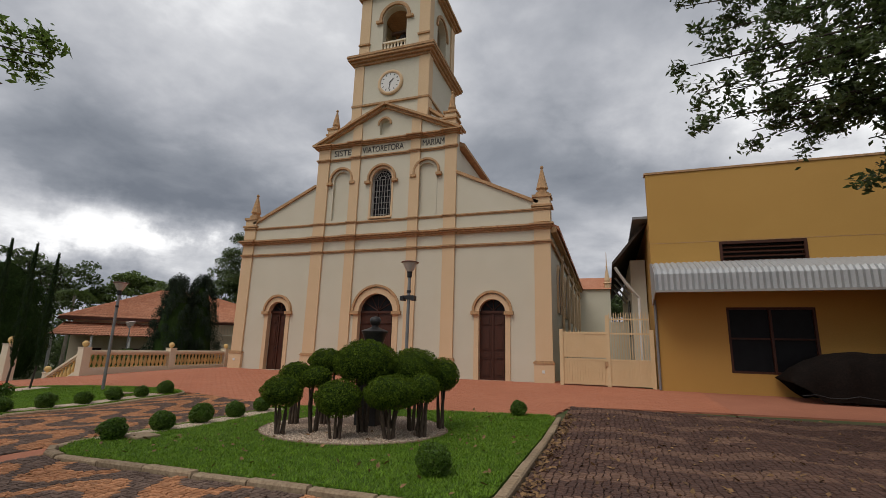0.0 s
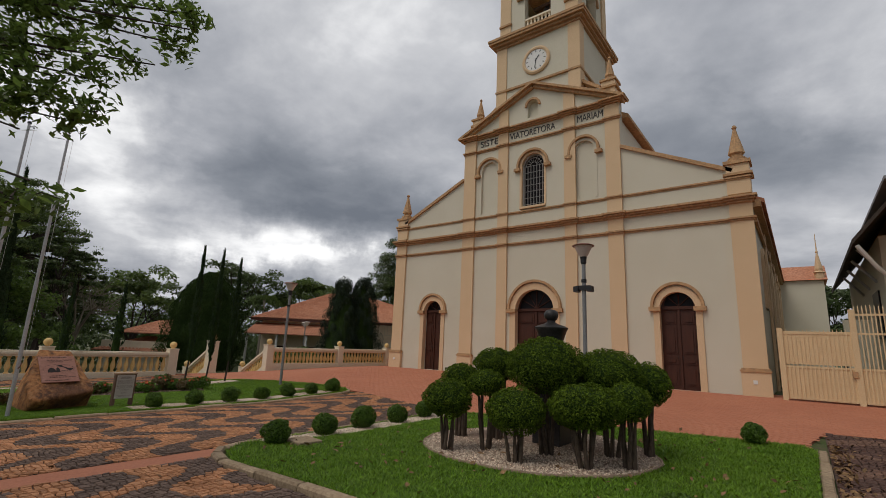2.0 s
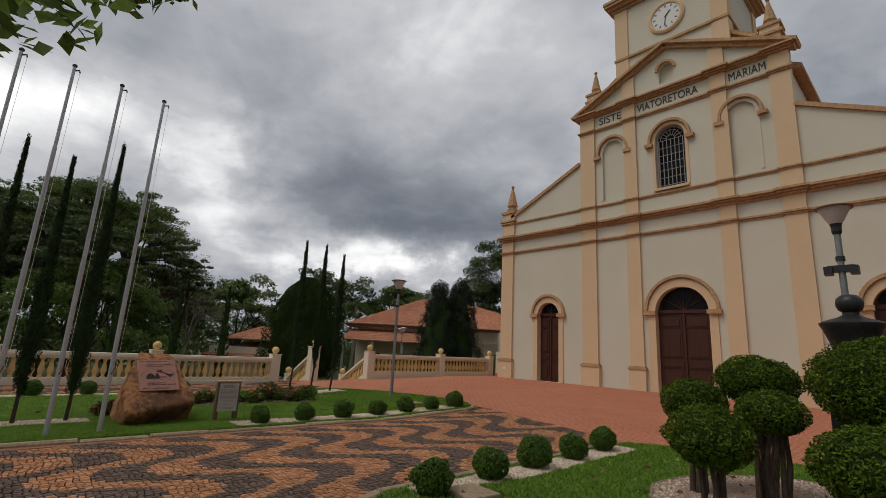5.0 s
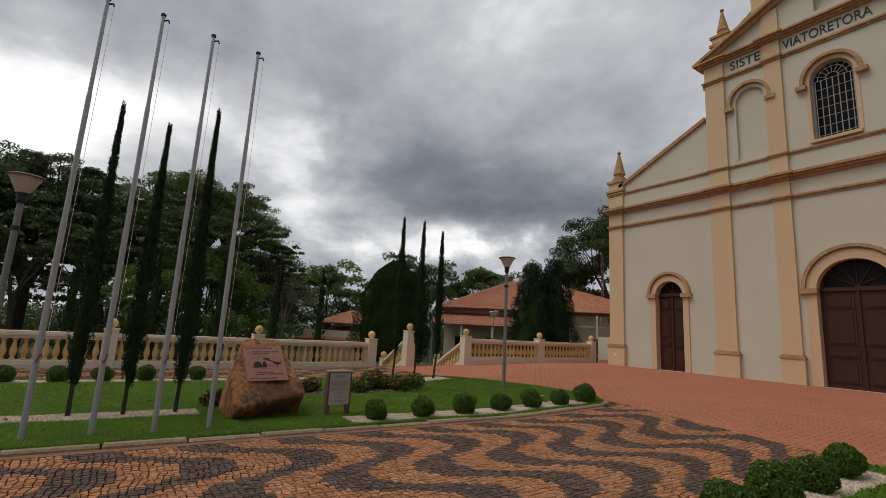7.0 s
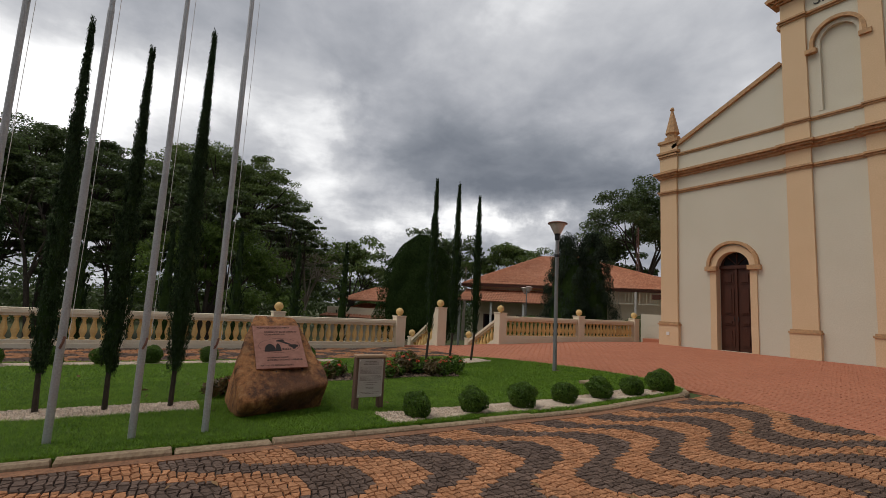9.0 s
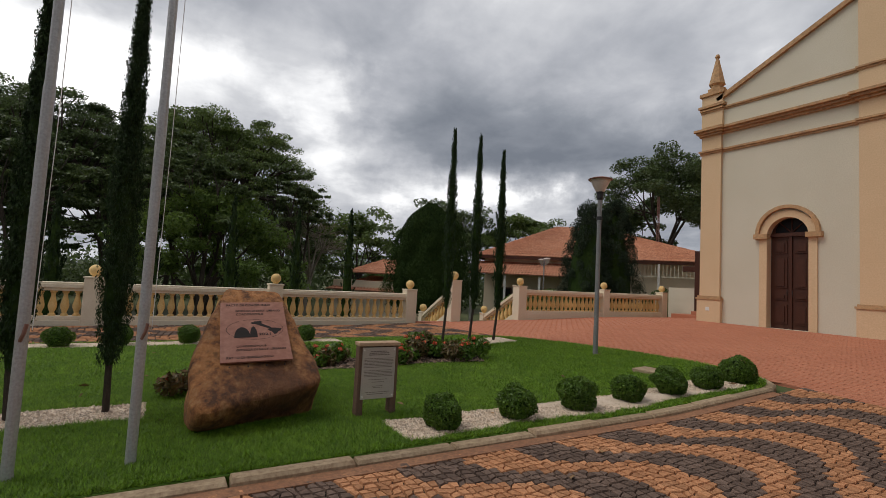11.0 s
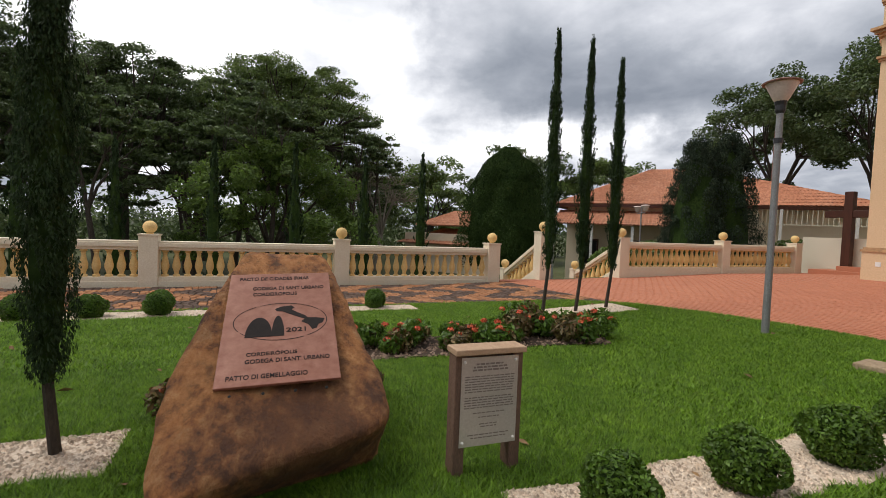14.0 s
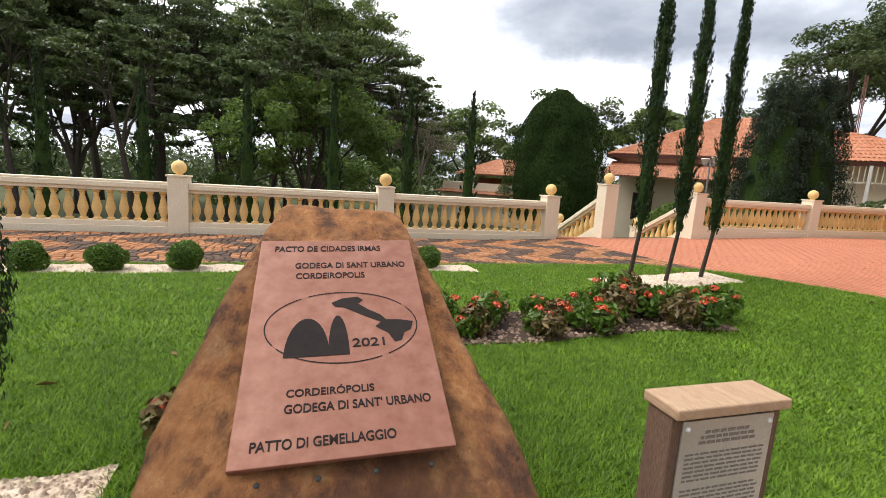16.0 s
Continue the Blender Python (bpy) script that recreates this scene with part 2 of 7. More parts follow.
M["bark"] = mat("bark", (0.055, 0.042, 0.033), (0.085, 0.065, 0.05), (0.03, 0.023, 0.018), 6, 40, 0.9, 0.5, 0.02, stretch=(1, 1, 0.3))
M["stem"] = mat("twisted_stem_bark", (0.08, 0.055, 0.038), (0.13, 0.095, 0.068), (0.04, 0.028, 0.02), 8, 45, 0.9, 0.4, 0.012, stretch=(1, 1, 0.3))
M["palebark"] = mat("pale_bark", (0.28, 0.24, 0.19), (0.36, 0.32, 0.26), (0.16, 0.13, 0.10), 6, 40, 0.9, 0.4, 0.01, stretch=(1, 1, 0.3))
M["flower"] = mat("red_orange_petal", (0.62, 0.085, 0.035), (0.68, 0.20, 0.06), (0.48, 0.045, 0.035), 9, 60, 0.5, 0.0, island=0.3)
M["redleaf"] = mat("bronze_leaf", (0.10, 0.075, 0.02), (0.07, 0.10, 0.02), (0.15, 0.06, 0.03), 6, 40, 0.5, 0.0, island=0.4)
M["corten"] = mat("rusted_steel", (0.255, 0.098, 0.060), (0.37, 0.185, 0.135), (0.215, 0.082, 0.050), 3.0, 14, 0.42, 0.05, 0.002, metal=0.2, stain=0.9)
M["cut"] = mat("dark_cutout", (0.012, 0.009, 0.008), (0.02, 0.014, 0.012), None, 10, 60, 0.9, 0.0)
M["wood"] = mat("weathered_post_wood", (0.15, 0.085, 0.055), (0.21, 0.125, 0.085), (0.075, 0.045, 0.032), 5, 60, 0.85, 0.4, 0.006, stretch=(5, 5, 0.6))
M["woodtop"] = mat("sawn_wood_top", (0.44, 0.29, 0.18), (0.52, 0.36, 0.235), (0.32, 0.20, 0.12), 6, 60, 0.8, 0.3, 0.003, stretch=(4, 0.6, 4))
M["ink"] = mat("dark_print", (0.19, 0.165, 0.15), None, None, 10, 50, 0.7, 0.0)
M["letter"] = mat("dark_letter_paint", (0.045, 0.04, 0.04), (0.07, 0.06, 0.055), None, 10, 50, 0.7, 0.0)
M["bronze"] = mat("dark_bronze", (0.035, 0.033, 0.032), (0.055, 0.05, 0.048), (0.022, 0.021, 0.021), 5, 40, 0.45, 0.1, 0.004, metal=0.4)
M["pink"] = mat("frosted_shade", (0.62, 0.50, 0.44), (0.68, 0.57, 0.51), (0.55, 0.43, 0.38), 5, 40, 0.35, 0.0)
M["lampcap"] = mat("lamp_cap", (0.18, 0.085, 0.065), (0.24, 0.12, 0.09), None, 6, 50, 0.5, 0.1, 0.002)
M["awning"] = mat("grey_corrugated_sheet", (0.46, 0.47, 0.48), (0.54, 0.55, 0.56), (0.36, 0.36, 0.36), 1.5, 40, 0.5, 0.05, 0.002, metal=0.3)
M["gate"] = mat("cream_gate_paint", (0.70, 0.52, 0.30), (0.75, 0.57, 0.34), (0.62, 0.44, 0.24), 2, 40, 0.6, 0.05, 0.002)
M["deadleaf"] = mat("dead_leaf", (0.22, 0.12, 0.05), (0.30, 0.18, 0.08), (0.12, 0.065, 0.03), 8, 40, 0.8, 0.0, island=0.4)

rock = bpy.data.materials.new("rusty_sandstone")
rock.use_nodes = True
rn, rl = rock.node_tree.nodes, rock.node_tree.links
rb = rn["Principled BSDF"]
rtc, rmp = rn.new("ShaderNodeTexCoord"), rn.new("ShaderNodeMapping")
rmp.inputs["Scale"].default_value, rmp.inputs["Rotation"].default_value = (1.0, 1.25, 0.9), (0.3, 0.25, 0.5)
rl.new(rtc.outputs["Object"], rmp.inputs[0])
ra, rc, rw = rn.new("ShaderNodeTexNoise"), rn.new("ShaderNodeTexNoise"), rn.new("ShaderNodeTexNoise")
for q, s, d in ((ra, 1.7, 9), (rc, 9.0, 12), (rw, 46.0, 8)):
    q.inputs["Scale"].default_value, q.inputs["Detail"].default_value, q.inputs["Roughness"].default_value = s, d, 0.66
    rl.new(rmp.outputs[0], q.inputs["Vector"])
ra.inputs["Distortion"].default_value, rc.inputs["Distortion"].default_value = 0.3, 0.15
rr1, rr2 = rn.new("ShaderNodeValToRGB"), rn.new("ShaderNodeValToRGB")
for rr, stops in ((rr1, ((0.33, (0.06, 0.028, 0.014)), (0.425, (0.20, 0.080, 0.028)), (0.48, (0.40, 0.155, 0.044)), (0.58, (0.54, 0.25, 0.085)), (0.70, (0.44, 0.175, 0.05)))),
                  (rr2, ((0.40, (0.05, 0.022, 0.011)), (0.475, (0.28, 0.11, 0.036)), (0.57, (0.45, 0.20, 0.068)), (0.70, (0.60, 0.35, 0.16))))):
    el = rr.color_ramp.elements
    el[0].position, el[0].color = stops[0][0], (*stops[0][1], 1)
    el[1].position, el[1].color = stops[-1][0], (*stops[-1][1], 1)
    for p, c in stops[1:-1]:
        z = el.new(p); z.color = (*c, 1)
rl.new(ra.outputs[0], rr1.inputs[0]); rl.new(rc.outputs[0], rr2.inputs[0])
rmix = rn.new("ShaderNodeMix"); rmix.data_type = "RGBA"; rmix.inputs["Factor"].default_value = 0.55
rl.new(rr1.outputs[0], rmix.inputs["A"]); rl.new(rr2.outputs[0], rmix.inputs["B"]); 
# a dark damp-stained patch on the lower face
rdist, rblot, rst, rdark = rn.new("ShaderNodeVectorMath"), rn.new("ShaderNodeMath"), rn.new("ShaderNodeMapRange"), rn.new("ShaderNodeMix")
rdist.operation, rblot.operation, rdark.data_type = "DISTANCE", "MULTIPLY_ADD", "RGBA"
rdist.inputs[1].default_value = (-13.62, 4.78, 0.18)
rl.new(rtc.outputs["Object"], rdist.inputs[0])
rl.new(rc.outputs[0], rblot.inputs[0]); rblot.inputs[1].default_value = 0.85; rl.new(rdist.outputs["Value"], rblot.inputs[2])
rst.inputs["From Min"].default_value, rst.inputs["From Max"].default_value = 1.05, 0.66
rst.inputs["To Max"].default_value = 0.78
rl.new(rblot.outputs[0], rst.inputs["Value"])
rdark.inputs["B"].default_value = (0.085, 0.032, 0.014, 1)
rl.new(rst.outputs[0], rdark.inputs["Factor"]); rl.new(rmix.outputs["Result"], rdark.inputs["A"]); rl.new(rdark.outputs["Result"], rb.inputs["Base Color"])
rb.inputs["Roughness"].default_value = 0.85
radd, rbp = rn.new("ShaderNodeMath"), rn.new("ShaderNodeBump")
rl.new(rc.outputs[0], radd.inputs[0]); rl.new(rw.outputs[0], radd.inputs[1])
rbp.inputs["Strength"].default_value, rbp.inputs["Distance"].default_value = 1.0, 0.035
rl.new(radd.outputs[0], rbp.inputs["Height"]); rl.new(rbp.outputs[0], rb.inputs["Normal"])
M["rock"] = rock


# ---- mesh helpers ----
class Form:
    """Vertices and faces gathered for one mesh."""

    def __init__(self):
        self.v, self.f = [], []

    def add(self, verts, faces):
        k = len(self.v)
        self.v.extend(tuple(p) for p in verts)
        self.f.extend(tuple(i + k for i in q) for q in faces)
        return self

    def box(self, x0, x1, y0, y1, z0, z1, m=None):
        p = [(x, y, z) for z in (z0, z1) for y in (y0, y1) for x in (x0, x1)]
        if m is not None:
            p = [m @ Vector(q) for q in p]
        return self.add(p, [(0, 2, 3, 1), (4, 5, 7, 6), (0, 1, 5, 4), (2, 6, 7, 3), (0, 4, 6, 2), (1, 3, 7, 5)])

    def prism(self, outline, low, high, m=None):
        """A plan outline (counter-clockwise) raised from low to high, which are numbers or functions of x, y."""
        n = len(outline)
        zl = [low(*p) if callable(low) else low for p in outline]
        zh = [high(*p) if callable(high) else high for p in outline]
        p = [(x, y, z) for (x, y), z in zip(outline, zl)] + [(x, y, z) for (x, y), z in zip(outline, zh)]
        if m is not None:
            p = [m @ Vector(q) for q in p]
        return self.add(p, [tuple(range(n))[::-1], tuple(range(n, 2 * n))] + [(i, (i + 1) % n, n + (i + 1) % n, n + i) for i in range(n)])

    def lathe(self, profile, x=0, y=0, z=0, n=16, m=None):
        """A profile of (radius, height) turned round an upright axis."""
        p = [(x + r * math.cos(2 * math.pi * i / n), y + r * math.sin(2 * math.pi * i / n), z + h) for r, h in profile for i in range(n)]
        if m is not None:
            p = [m @ Vector(q) for q in p]
        f = [(j * n + i, j * n + (i + 1) % n, (j + 1) * n + (i + 1) % n, (j + 1) * n + i) for j in range(len(profile) - 1) for i in range(n)]
        f += [tuple(range(n))[::-1], tuple(range((len(profile) - 1) * n, len(profile) * n))]
        return self.add(p, f)

    def tube(self, points, radii, n=6):
        """A round limb through points, with a radius at each."""
        pts = [Vector(p) for p in points]
        ring = []
        for i, p in enumerate(pts):
            d = (pts[min(i + 1, len(pts) - 1)] - pts[max(i - 1, 0)]).normalized()
            a = d.orthogonal().normalized() if i == 0 else (ring_a - d * ring_a.dot(d)).normalized()
            ring_a = a
            b = d.cross(a)
            r = radii[i] if isinstance(radii, (list, tuple)) else radii
            ring += [p + r * (math.cos(2 * math.pi * k / n) * a + math.sin(2 * math.pi * k / n) * b) for k in range(n)]
        f = [(j * n + i, j * n + (i + 1) % n, (j + 1) * n + (i + 1) % n, (j + 1) * n + i) for j in range(len(pts) - 1) for i in range(n)]
        f += [tuple(range(n))[::-1], tuple(range((len(pts) - 1) * n, len(pts) * n))]
        return self.add(ring, f)

    def mesh(self, name, material, smooth=False):
        me = bpy.data.meshes.new(name)
        me.from_pydata(self.v, [], self.f)
        for q in (material if isinstance(material, (list, tuple)) else [material]):
            me.materials.append(q)
        if smooth:
            me.polygons.foreach_set("use_smooth", [True] * len(me.polygons))
            me.set_sharp_from_angle(angle=radians(40))
        me.update()
        return me


def part(name, form, material, parent=None, label="", smooth=False, kind=""):
    me = form if isinstance(form, bpy.types.Mesh) else form.mesh(name, material, smooth)
    ob = new(name, me)
    if parent is not None:
        ob.parent = parent
    return tagged(ob, label=label, kind=kind)


def thing(name, label, category, at=(0, 0, 0), group="", kind="", rz=0.0):
    ob = new(name)
    ob.empty_display_size = 0.1
    ob.location = at
    ob.rotation_euler = (0, 0, radians(rz))
    return tagged(ob, label, category, group, kind)


def rounded(me_ob, width=0.01, segments=2):
    b = me_ob.modifiers.new("bevel", "BEVEL")
    b.width, b.segments, b.limit_method, b.angle_limit = width, segments, "ANGLE", radians(35)
    return me_ob


def pierced(name, outline, holes, y0, y1, material, parent=None, label=""):
    """An upright wall in the xz plane from y0 to y1, with openings right through it."""
    bm = bmesh.new()
    edges = []
    for loop in (outline, *holes):
        vs = [bm.verts.new((x, y0, z)) for x, z in loop]
        edges += [bm.edges.new((vs[i], vs[(i + 1) % len(vs)])) for i in range(len(vs))]
    bmesh.ops.triangle_fill(bm, use_beauty=True, use_dissolve=False, edges=edges)
    got = bmesh.ops.extrude_face_region(bm, geom=bm.faces[:])
    bmesh.ops.translate(bm, vec=(0, y1 - y0, 0), verts=[g for g in got["geom"] if isinstance(g, bmesh.types.BMVert)])
    bmesh.ops.recalc_face_normals(bm, faces=bm.faces)
    me = bpy.data.meshes.new(name)
    bm.to_mesh(me)
    bm.free()
    me.materials.append(material)
    return part(name, me, None, parent, label)


def arch(cx, hw, z0, spring, n=14, rise=None):
    """An arched opening's outline: half-width hw, sill z0, springing height."""
    rise = rise or hw
    return [(cx - hw, z0), (cx + hw, z0)] + [(cx + hw * math.cos(math.pi * i / n), spring + rise * math.sin(math.pi * i / n)) for i in range(n + 1)]


def arch_band(form, cx, hw_in, hw_out, z0, spring, y0, y1, n=16):
    """A moulding that frames an arch, from z0 up over the crown, between y0 and y1."""
    a = [(cx - hw_in, z0)] + [(cx - hw_in * math.cos(math.pi * i / n), spring + hw_in * math.sin(math.pi * i / n)) for i in range(n + 1)] + [(cx + hw_in, z0)]
    b = [(cx - hw_out, z0)] + [(cx - hw_out * math.cos(math.pi * i / n), spring + hw_out * math.sin(math.pi * i / n)) for i in range(n + 1)] + [(cx + hw_out, z0)]
    k = len(a)
    v = [(x, y, z) for y in (y0, y1) for loop in (a, b) for x, z in loop]
    f = []
    for i in range(k - 1):
        f += [(i, i + 1, k + i + 1, k + i), (2 * k + i, 3 * k + i, 3 * k + i + 1, 2 * k + i + 1), (k + i, k + i + 1, 3 * k + i + 1, 3 * k + i), (i + 1, i, 2 * k + i, 2 * k + i + 1)]
    f += [(0, k, 3 * k, 2 * k), (k - 1, 3 * k - 1, 4 * k - 1, 2 * k - 1)]
    return form.add(v, f)


def leaves(name, pts, normals, size, material, parent=None, jitter=0.6, slim=0.5, seed=1, label="", kind="", upright=0.0):
    """One folded leaf at each point, lying along the surface; pts and normals are arrays."""
    rng = np.random.default_rng(seed)
    n = len(pts)
    nor = normals + rng.normal(0, jitter, (n, 3))
    nor /= np.linalg.norm(nor, axis=1)[:, None] + 1e-9
    t = rng.normal(0, 1, (n, 3))
    if upright:
        t = t * (1 - upright) + np.array([0, 0, 1.0]) * upright * 2
    t -= nor * (t * nor).sum(1)[:, None]
    t /= np.linalg.norm(t, axis=1)[:, None] + 1e-9
    b = np.cross(nor, t)
    s = (size * rng.uniform(0.6, 1.35, n))[:, None]
    fold = nor * s * 0.12
    v = np.stack([pts - t * s, pts - b * s * slim + fold, pts + t * s, pts + b * s * slim + fold], 1).reshape(-1, 3)
    me = bpy.data.meshes.new(name)
    me.vertices.add(4 * n)
    me.vertices.foreach_set("co", v.astype(np.float32).ravel())
    k = np.arange(n)[:, None] * 4
    tri = np.concatenate([k + np.array([[0, 1, 2]]), k + np.array([[0, 2, 3]])], 1).reshape(-1)
    me.loops.add(6 * n)
    me.loops.foreach_set("vertex_index", tri.astype(np.int32))
    me.polygons.add(2 * n)
    me.polygons.foreach_set("loop_start", (np.arange(2 * n) * 3).astype(np.int32))
    me.update(calc_edges=True)
    me.materials.append(material)
    return part(name, me, None, parent, label, kind=kind)


def ball_points(n, rng, centre, radii, low=-1.0, shell=0.12):
    """Points just under the skin of an ellipsoid, above the height low (in radii), with their normals."""
    d = rng.normal(0, 1, (int(n * 2.6), 3))
    d /= np.linalg.norm(d, axis=1)[:, None]
    d = d[d[:, 2] > low][:n]
    r = 1 - shell * rng.random(len(d)) ** 2
    bumps = 1 + 0.035 * np.sin(d[:, 0] * 9 + centre[0] * 5) * np.cos(d[:, 1] * 8 + d[:, 2] * 7)
    return np.array(centre) + d * (r * bumps)[:, None] * np.array(radii), d / np.array(radii) * min(radii)


def lerp_table(t, table):
    for (a, b), (c, d) in zip(table[:-1], table[1:]):
        if t <= c:
            return b + (d - b) * max(0, (t - a)) / (c - a)
    return table[-1][1]


# ---- the ground's height ----
def g(x, y):
    """Height of the square: it rises gently towards the church."""
    s = min(max((y - 9) / 11, 0.0), 1.0)
    return (-0.15 + 0.012 * min(max(x + 13, -11), 13)) * (1 - s) + s * (0.35 if x > -19 else max(0.05, 0.35 + 0.075 * (x + 19)))


# ---- ground ----
def land(x, y):
    """Natural ground: the square's level, dropping behind the balustrade to the park."""
    if x > -23.75:
        return min(g(x, y), g(min(x, 14), min(y, 30))) - 0.05
    return -1.75 - 0.012 * min(-x - 23.75, 60)


gx = sorted(set([-1200, -500, -250, -140, -100, -80, -66, -56, -48, -42, -36, -32, -28, -26, -24.6, -23.76, -23.74, -19.2, -18.8] + list(range(-23, 15, 1)) + [20, 30, 50, 90, 160, 400, 1200]))
gy = sorted(set([-1200, -400, -160, -90, -50, -30, -20, -14, -10] + list(range(-8, 31, 1)) + [36, 44, 56, 75, 100, 150, 300, 1200]))
form = Form()
form.add([(x, y, land(x, y)) for y in gy for x in gx], [(j * len(gx) + i, j * len(gx) + i + 1, (j + 1) * len(gx) + i + 1, (j + 1) * len(gx) + i) for j in range(len(gy) - 1) for i in range(len(gx) - 1)])
tagged(part("ground", form, M["park"]), "mown park grass and bare earth under trees", "ground", kind="structure")


def sheet(name, outline, lift, material, label, category, thick=0.06, cell=1.0):
    """A paved or planted sheet that follows the ground, cut to a plan outline."""
    bm = bmesh.new()
    bm.faces.new([bm.verts.new((x, y, 0)) for x, y in outline])
    xs, ys = [p[0] for p in outline], [p[1] for p in outline]
    for axis, lo, hi in ((0, min(xs), max(xs)), (1, min(ys), max(ys))):
        k = lo + cell
        while k < hi - 0.05:
            co, no = [0, 0, 0], [0, 0, 0]
            co[axis], no[axis] = k, 1
            bmesh.ops.bisect_plane(bm, geom=bm.verts[:] + bm.edges[:] + bm.faces[:], plane_co=co, plane_no=no)
            k += cell
    for v in bm.verts:
        v.co.z = g(v.co.x, v.co.y) + lift
    if bm.faces and sum(f.normal.z for f in bm.faces) < 0:
        bmesh.ops.reverse_faces(bm, faces=bm.faces[:])
    got = bmesh.ops.extrude_face_region(bm, geom=bm.faces[:])
    bmesh.ops.translate(bm, vec=(0, 0, -thick), verts=[q for q in got["geom"] if isinstance(q, bmesh.types.BMVert)])
    bmesh.ops.recalc_face_normals(bm, faces=bm.faces)
    me = bpy.data.meshes.new(name)
    bm.to_mesh(me)
    bm.free()
    me.materials.append(material)
    return tagged(part(name, me, None), label, category, kind="structure")


LAWN_L = [(-12.55, -7.0), (-12.55, 11.3), (-12.75, 11.75), (-13.2, 12.05), (-14.2, 12.25), (-15.5, 12.15), (-17.0, 11.85), (-18.3, 11.35), (-19.2, 10.4), (-19.6, 9.0), (-19.65, -7.0)]
LAWN_R = [(-8.05, 5.5), (-7.7, 5.05), (-7.2, 4.85), (-1.6, 4.85), (-1.2, 5.2), (-1.15, 11.3), (-1.35, 11.6), (-7.4, 10.75), (-7.9, 10.5), (-8.15, 10.0)]
PATH_BED = [(-12.4, -7), (-8.2, -7), (-8.2, 10.4), (-7.9, 10.75), (-12.4, 12.0)]
pavement_mid = sheet("pavement_between_lawns", PATH_BED, -0.012, M["mortar"], "wave-patterned cobbled walk of dark and orange stones", "pavement")
pavement_near = sheet("pavement_by_lawn", [(-7.75, -7), (14, -7), (14, 13.6), (-1.0, 13.6), (-1.0, 4.7), (-7.1, 4.7), (-7.75, 5.0)], -0.012, M["mortar_worn"], "dark cobbled pavement with faded orange waves and fallen leaves", "pavement")
pavement_far = sheet("pavement_by_balustrade", [(-23.2, -7), (-19.75, -7), (-19.75, 9.1), (-19.3, 10.6), (-18.6, 11.35), (-23.2, 11.35)], -0.012, M["mortar"], "wave-patterned cobbled walk below the balustrade", "pavement")
stripe = sheet("pavement_border", [(-8.2, -7), (-7.75, -7), (-7.75, 5.0), (-8.2, 5.4)], 0.0, M["red"], "red-orange paved border strip between cobbled areas", "pavement")
sheet("pavement_edging", [(-12.43, -7), (-12.29, -7), (-12.29, 11.2), (-12.43, 11.25)], 0.016, M["redearth"], "narrow red earth edging along the lawn kerb", "pavement")
PLAZA = [(-23.2, 11.35), (-18.4, 11.4), (-17.0, 11.95), (-15.5, 12.25), (-13.2, 12.15), (-12.4, 12.0), (-7.9, 10.75), (-1.35, 11.7), (-1.0, 13.6), (3.0, 14.2), (14, 15.3), (14, 19.1), (1.6, 19.6), (-19, 30), (-23.2, 30)]
plaza = sheet("plaza", PLAZA, -0.004, M["redjoint"], "red paved church forecourt with fine joints", "pavement")
lawn_l = sheet("lawn_with_rock", LAWN_L, 0.05, M["turf"], "bright green lawn with rock, poles and flower bed", "lawn", 0.12)
lawn_r = sheet("lawn_with_bust", LAWN_R, 0.05, M["turf"], "bright green lawn round a gravel shrub bed", "lawn", 0.12)

# ---- church ----
CX, FY = -10.4, 20.0
church = thing("church", "cream church with peach pilasters, clock tower and dark doors", "church")
HW = 8.27
xl, xr = CX - HW, CX + HW
outline = [(xl, 0.1), (xr, 0.1), (xr, 7.9), (CX + 3.92, 9.9), (CX + 3.92, 12.1), (CX, 13.95), (CX - 3.92, 12.1), (CX - 3.92, 9.9), (xl, 7.9)]
DOORS = [(-16.03, 0.56, 0.34), (-10.38, 0.92, 0.34), (-4.69, 0.60, 0.34)]
SPRING = 3.2
holes = [arch(c, h, z, SPRING) for c, h, z in DOORS]
holes.append(arch(-10.46, 0.57, 7.98, 9.98))
holes.append(arch(-10.46, 0.28, 12.42, 13.0))
holes += [arch(c, 0.47, 7.95, 10.12) for c in (-12.8, -8.02)]
pierced("wall", outline, holes, FY, FY + 0.45, M["wall"], church, "cream plastered front wall")
for c in (-12.8, -8.02):
    part("niche_back", Form().box(c - 0.5, c + 0.5, FY + 0.10, FY + 0.4, 7.9, 10.65), M["wall"], church)
part("niche_back", Form().box(-10.8, -10.1, FY + 0.22, FY + 0.4, 12.38, 13.32), M["wall"], church)

body = Form()
body.box(xl + 0.02, xr - 0.02, FY + 0.45, 46, 0.1, 6.9)
body.box(CX - 3.9, CX + 3.9, FY + 0.45, 46, 6.9, 11.3)
part("nave", body, M["wall"], church)
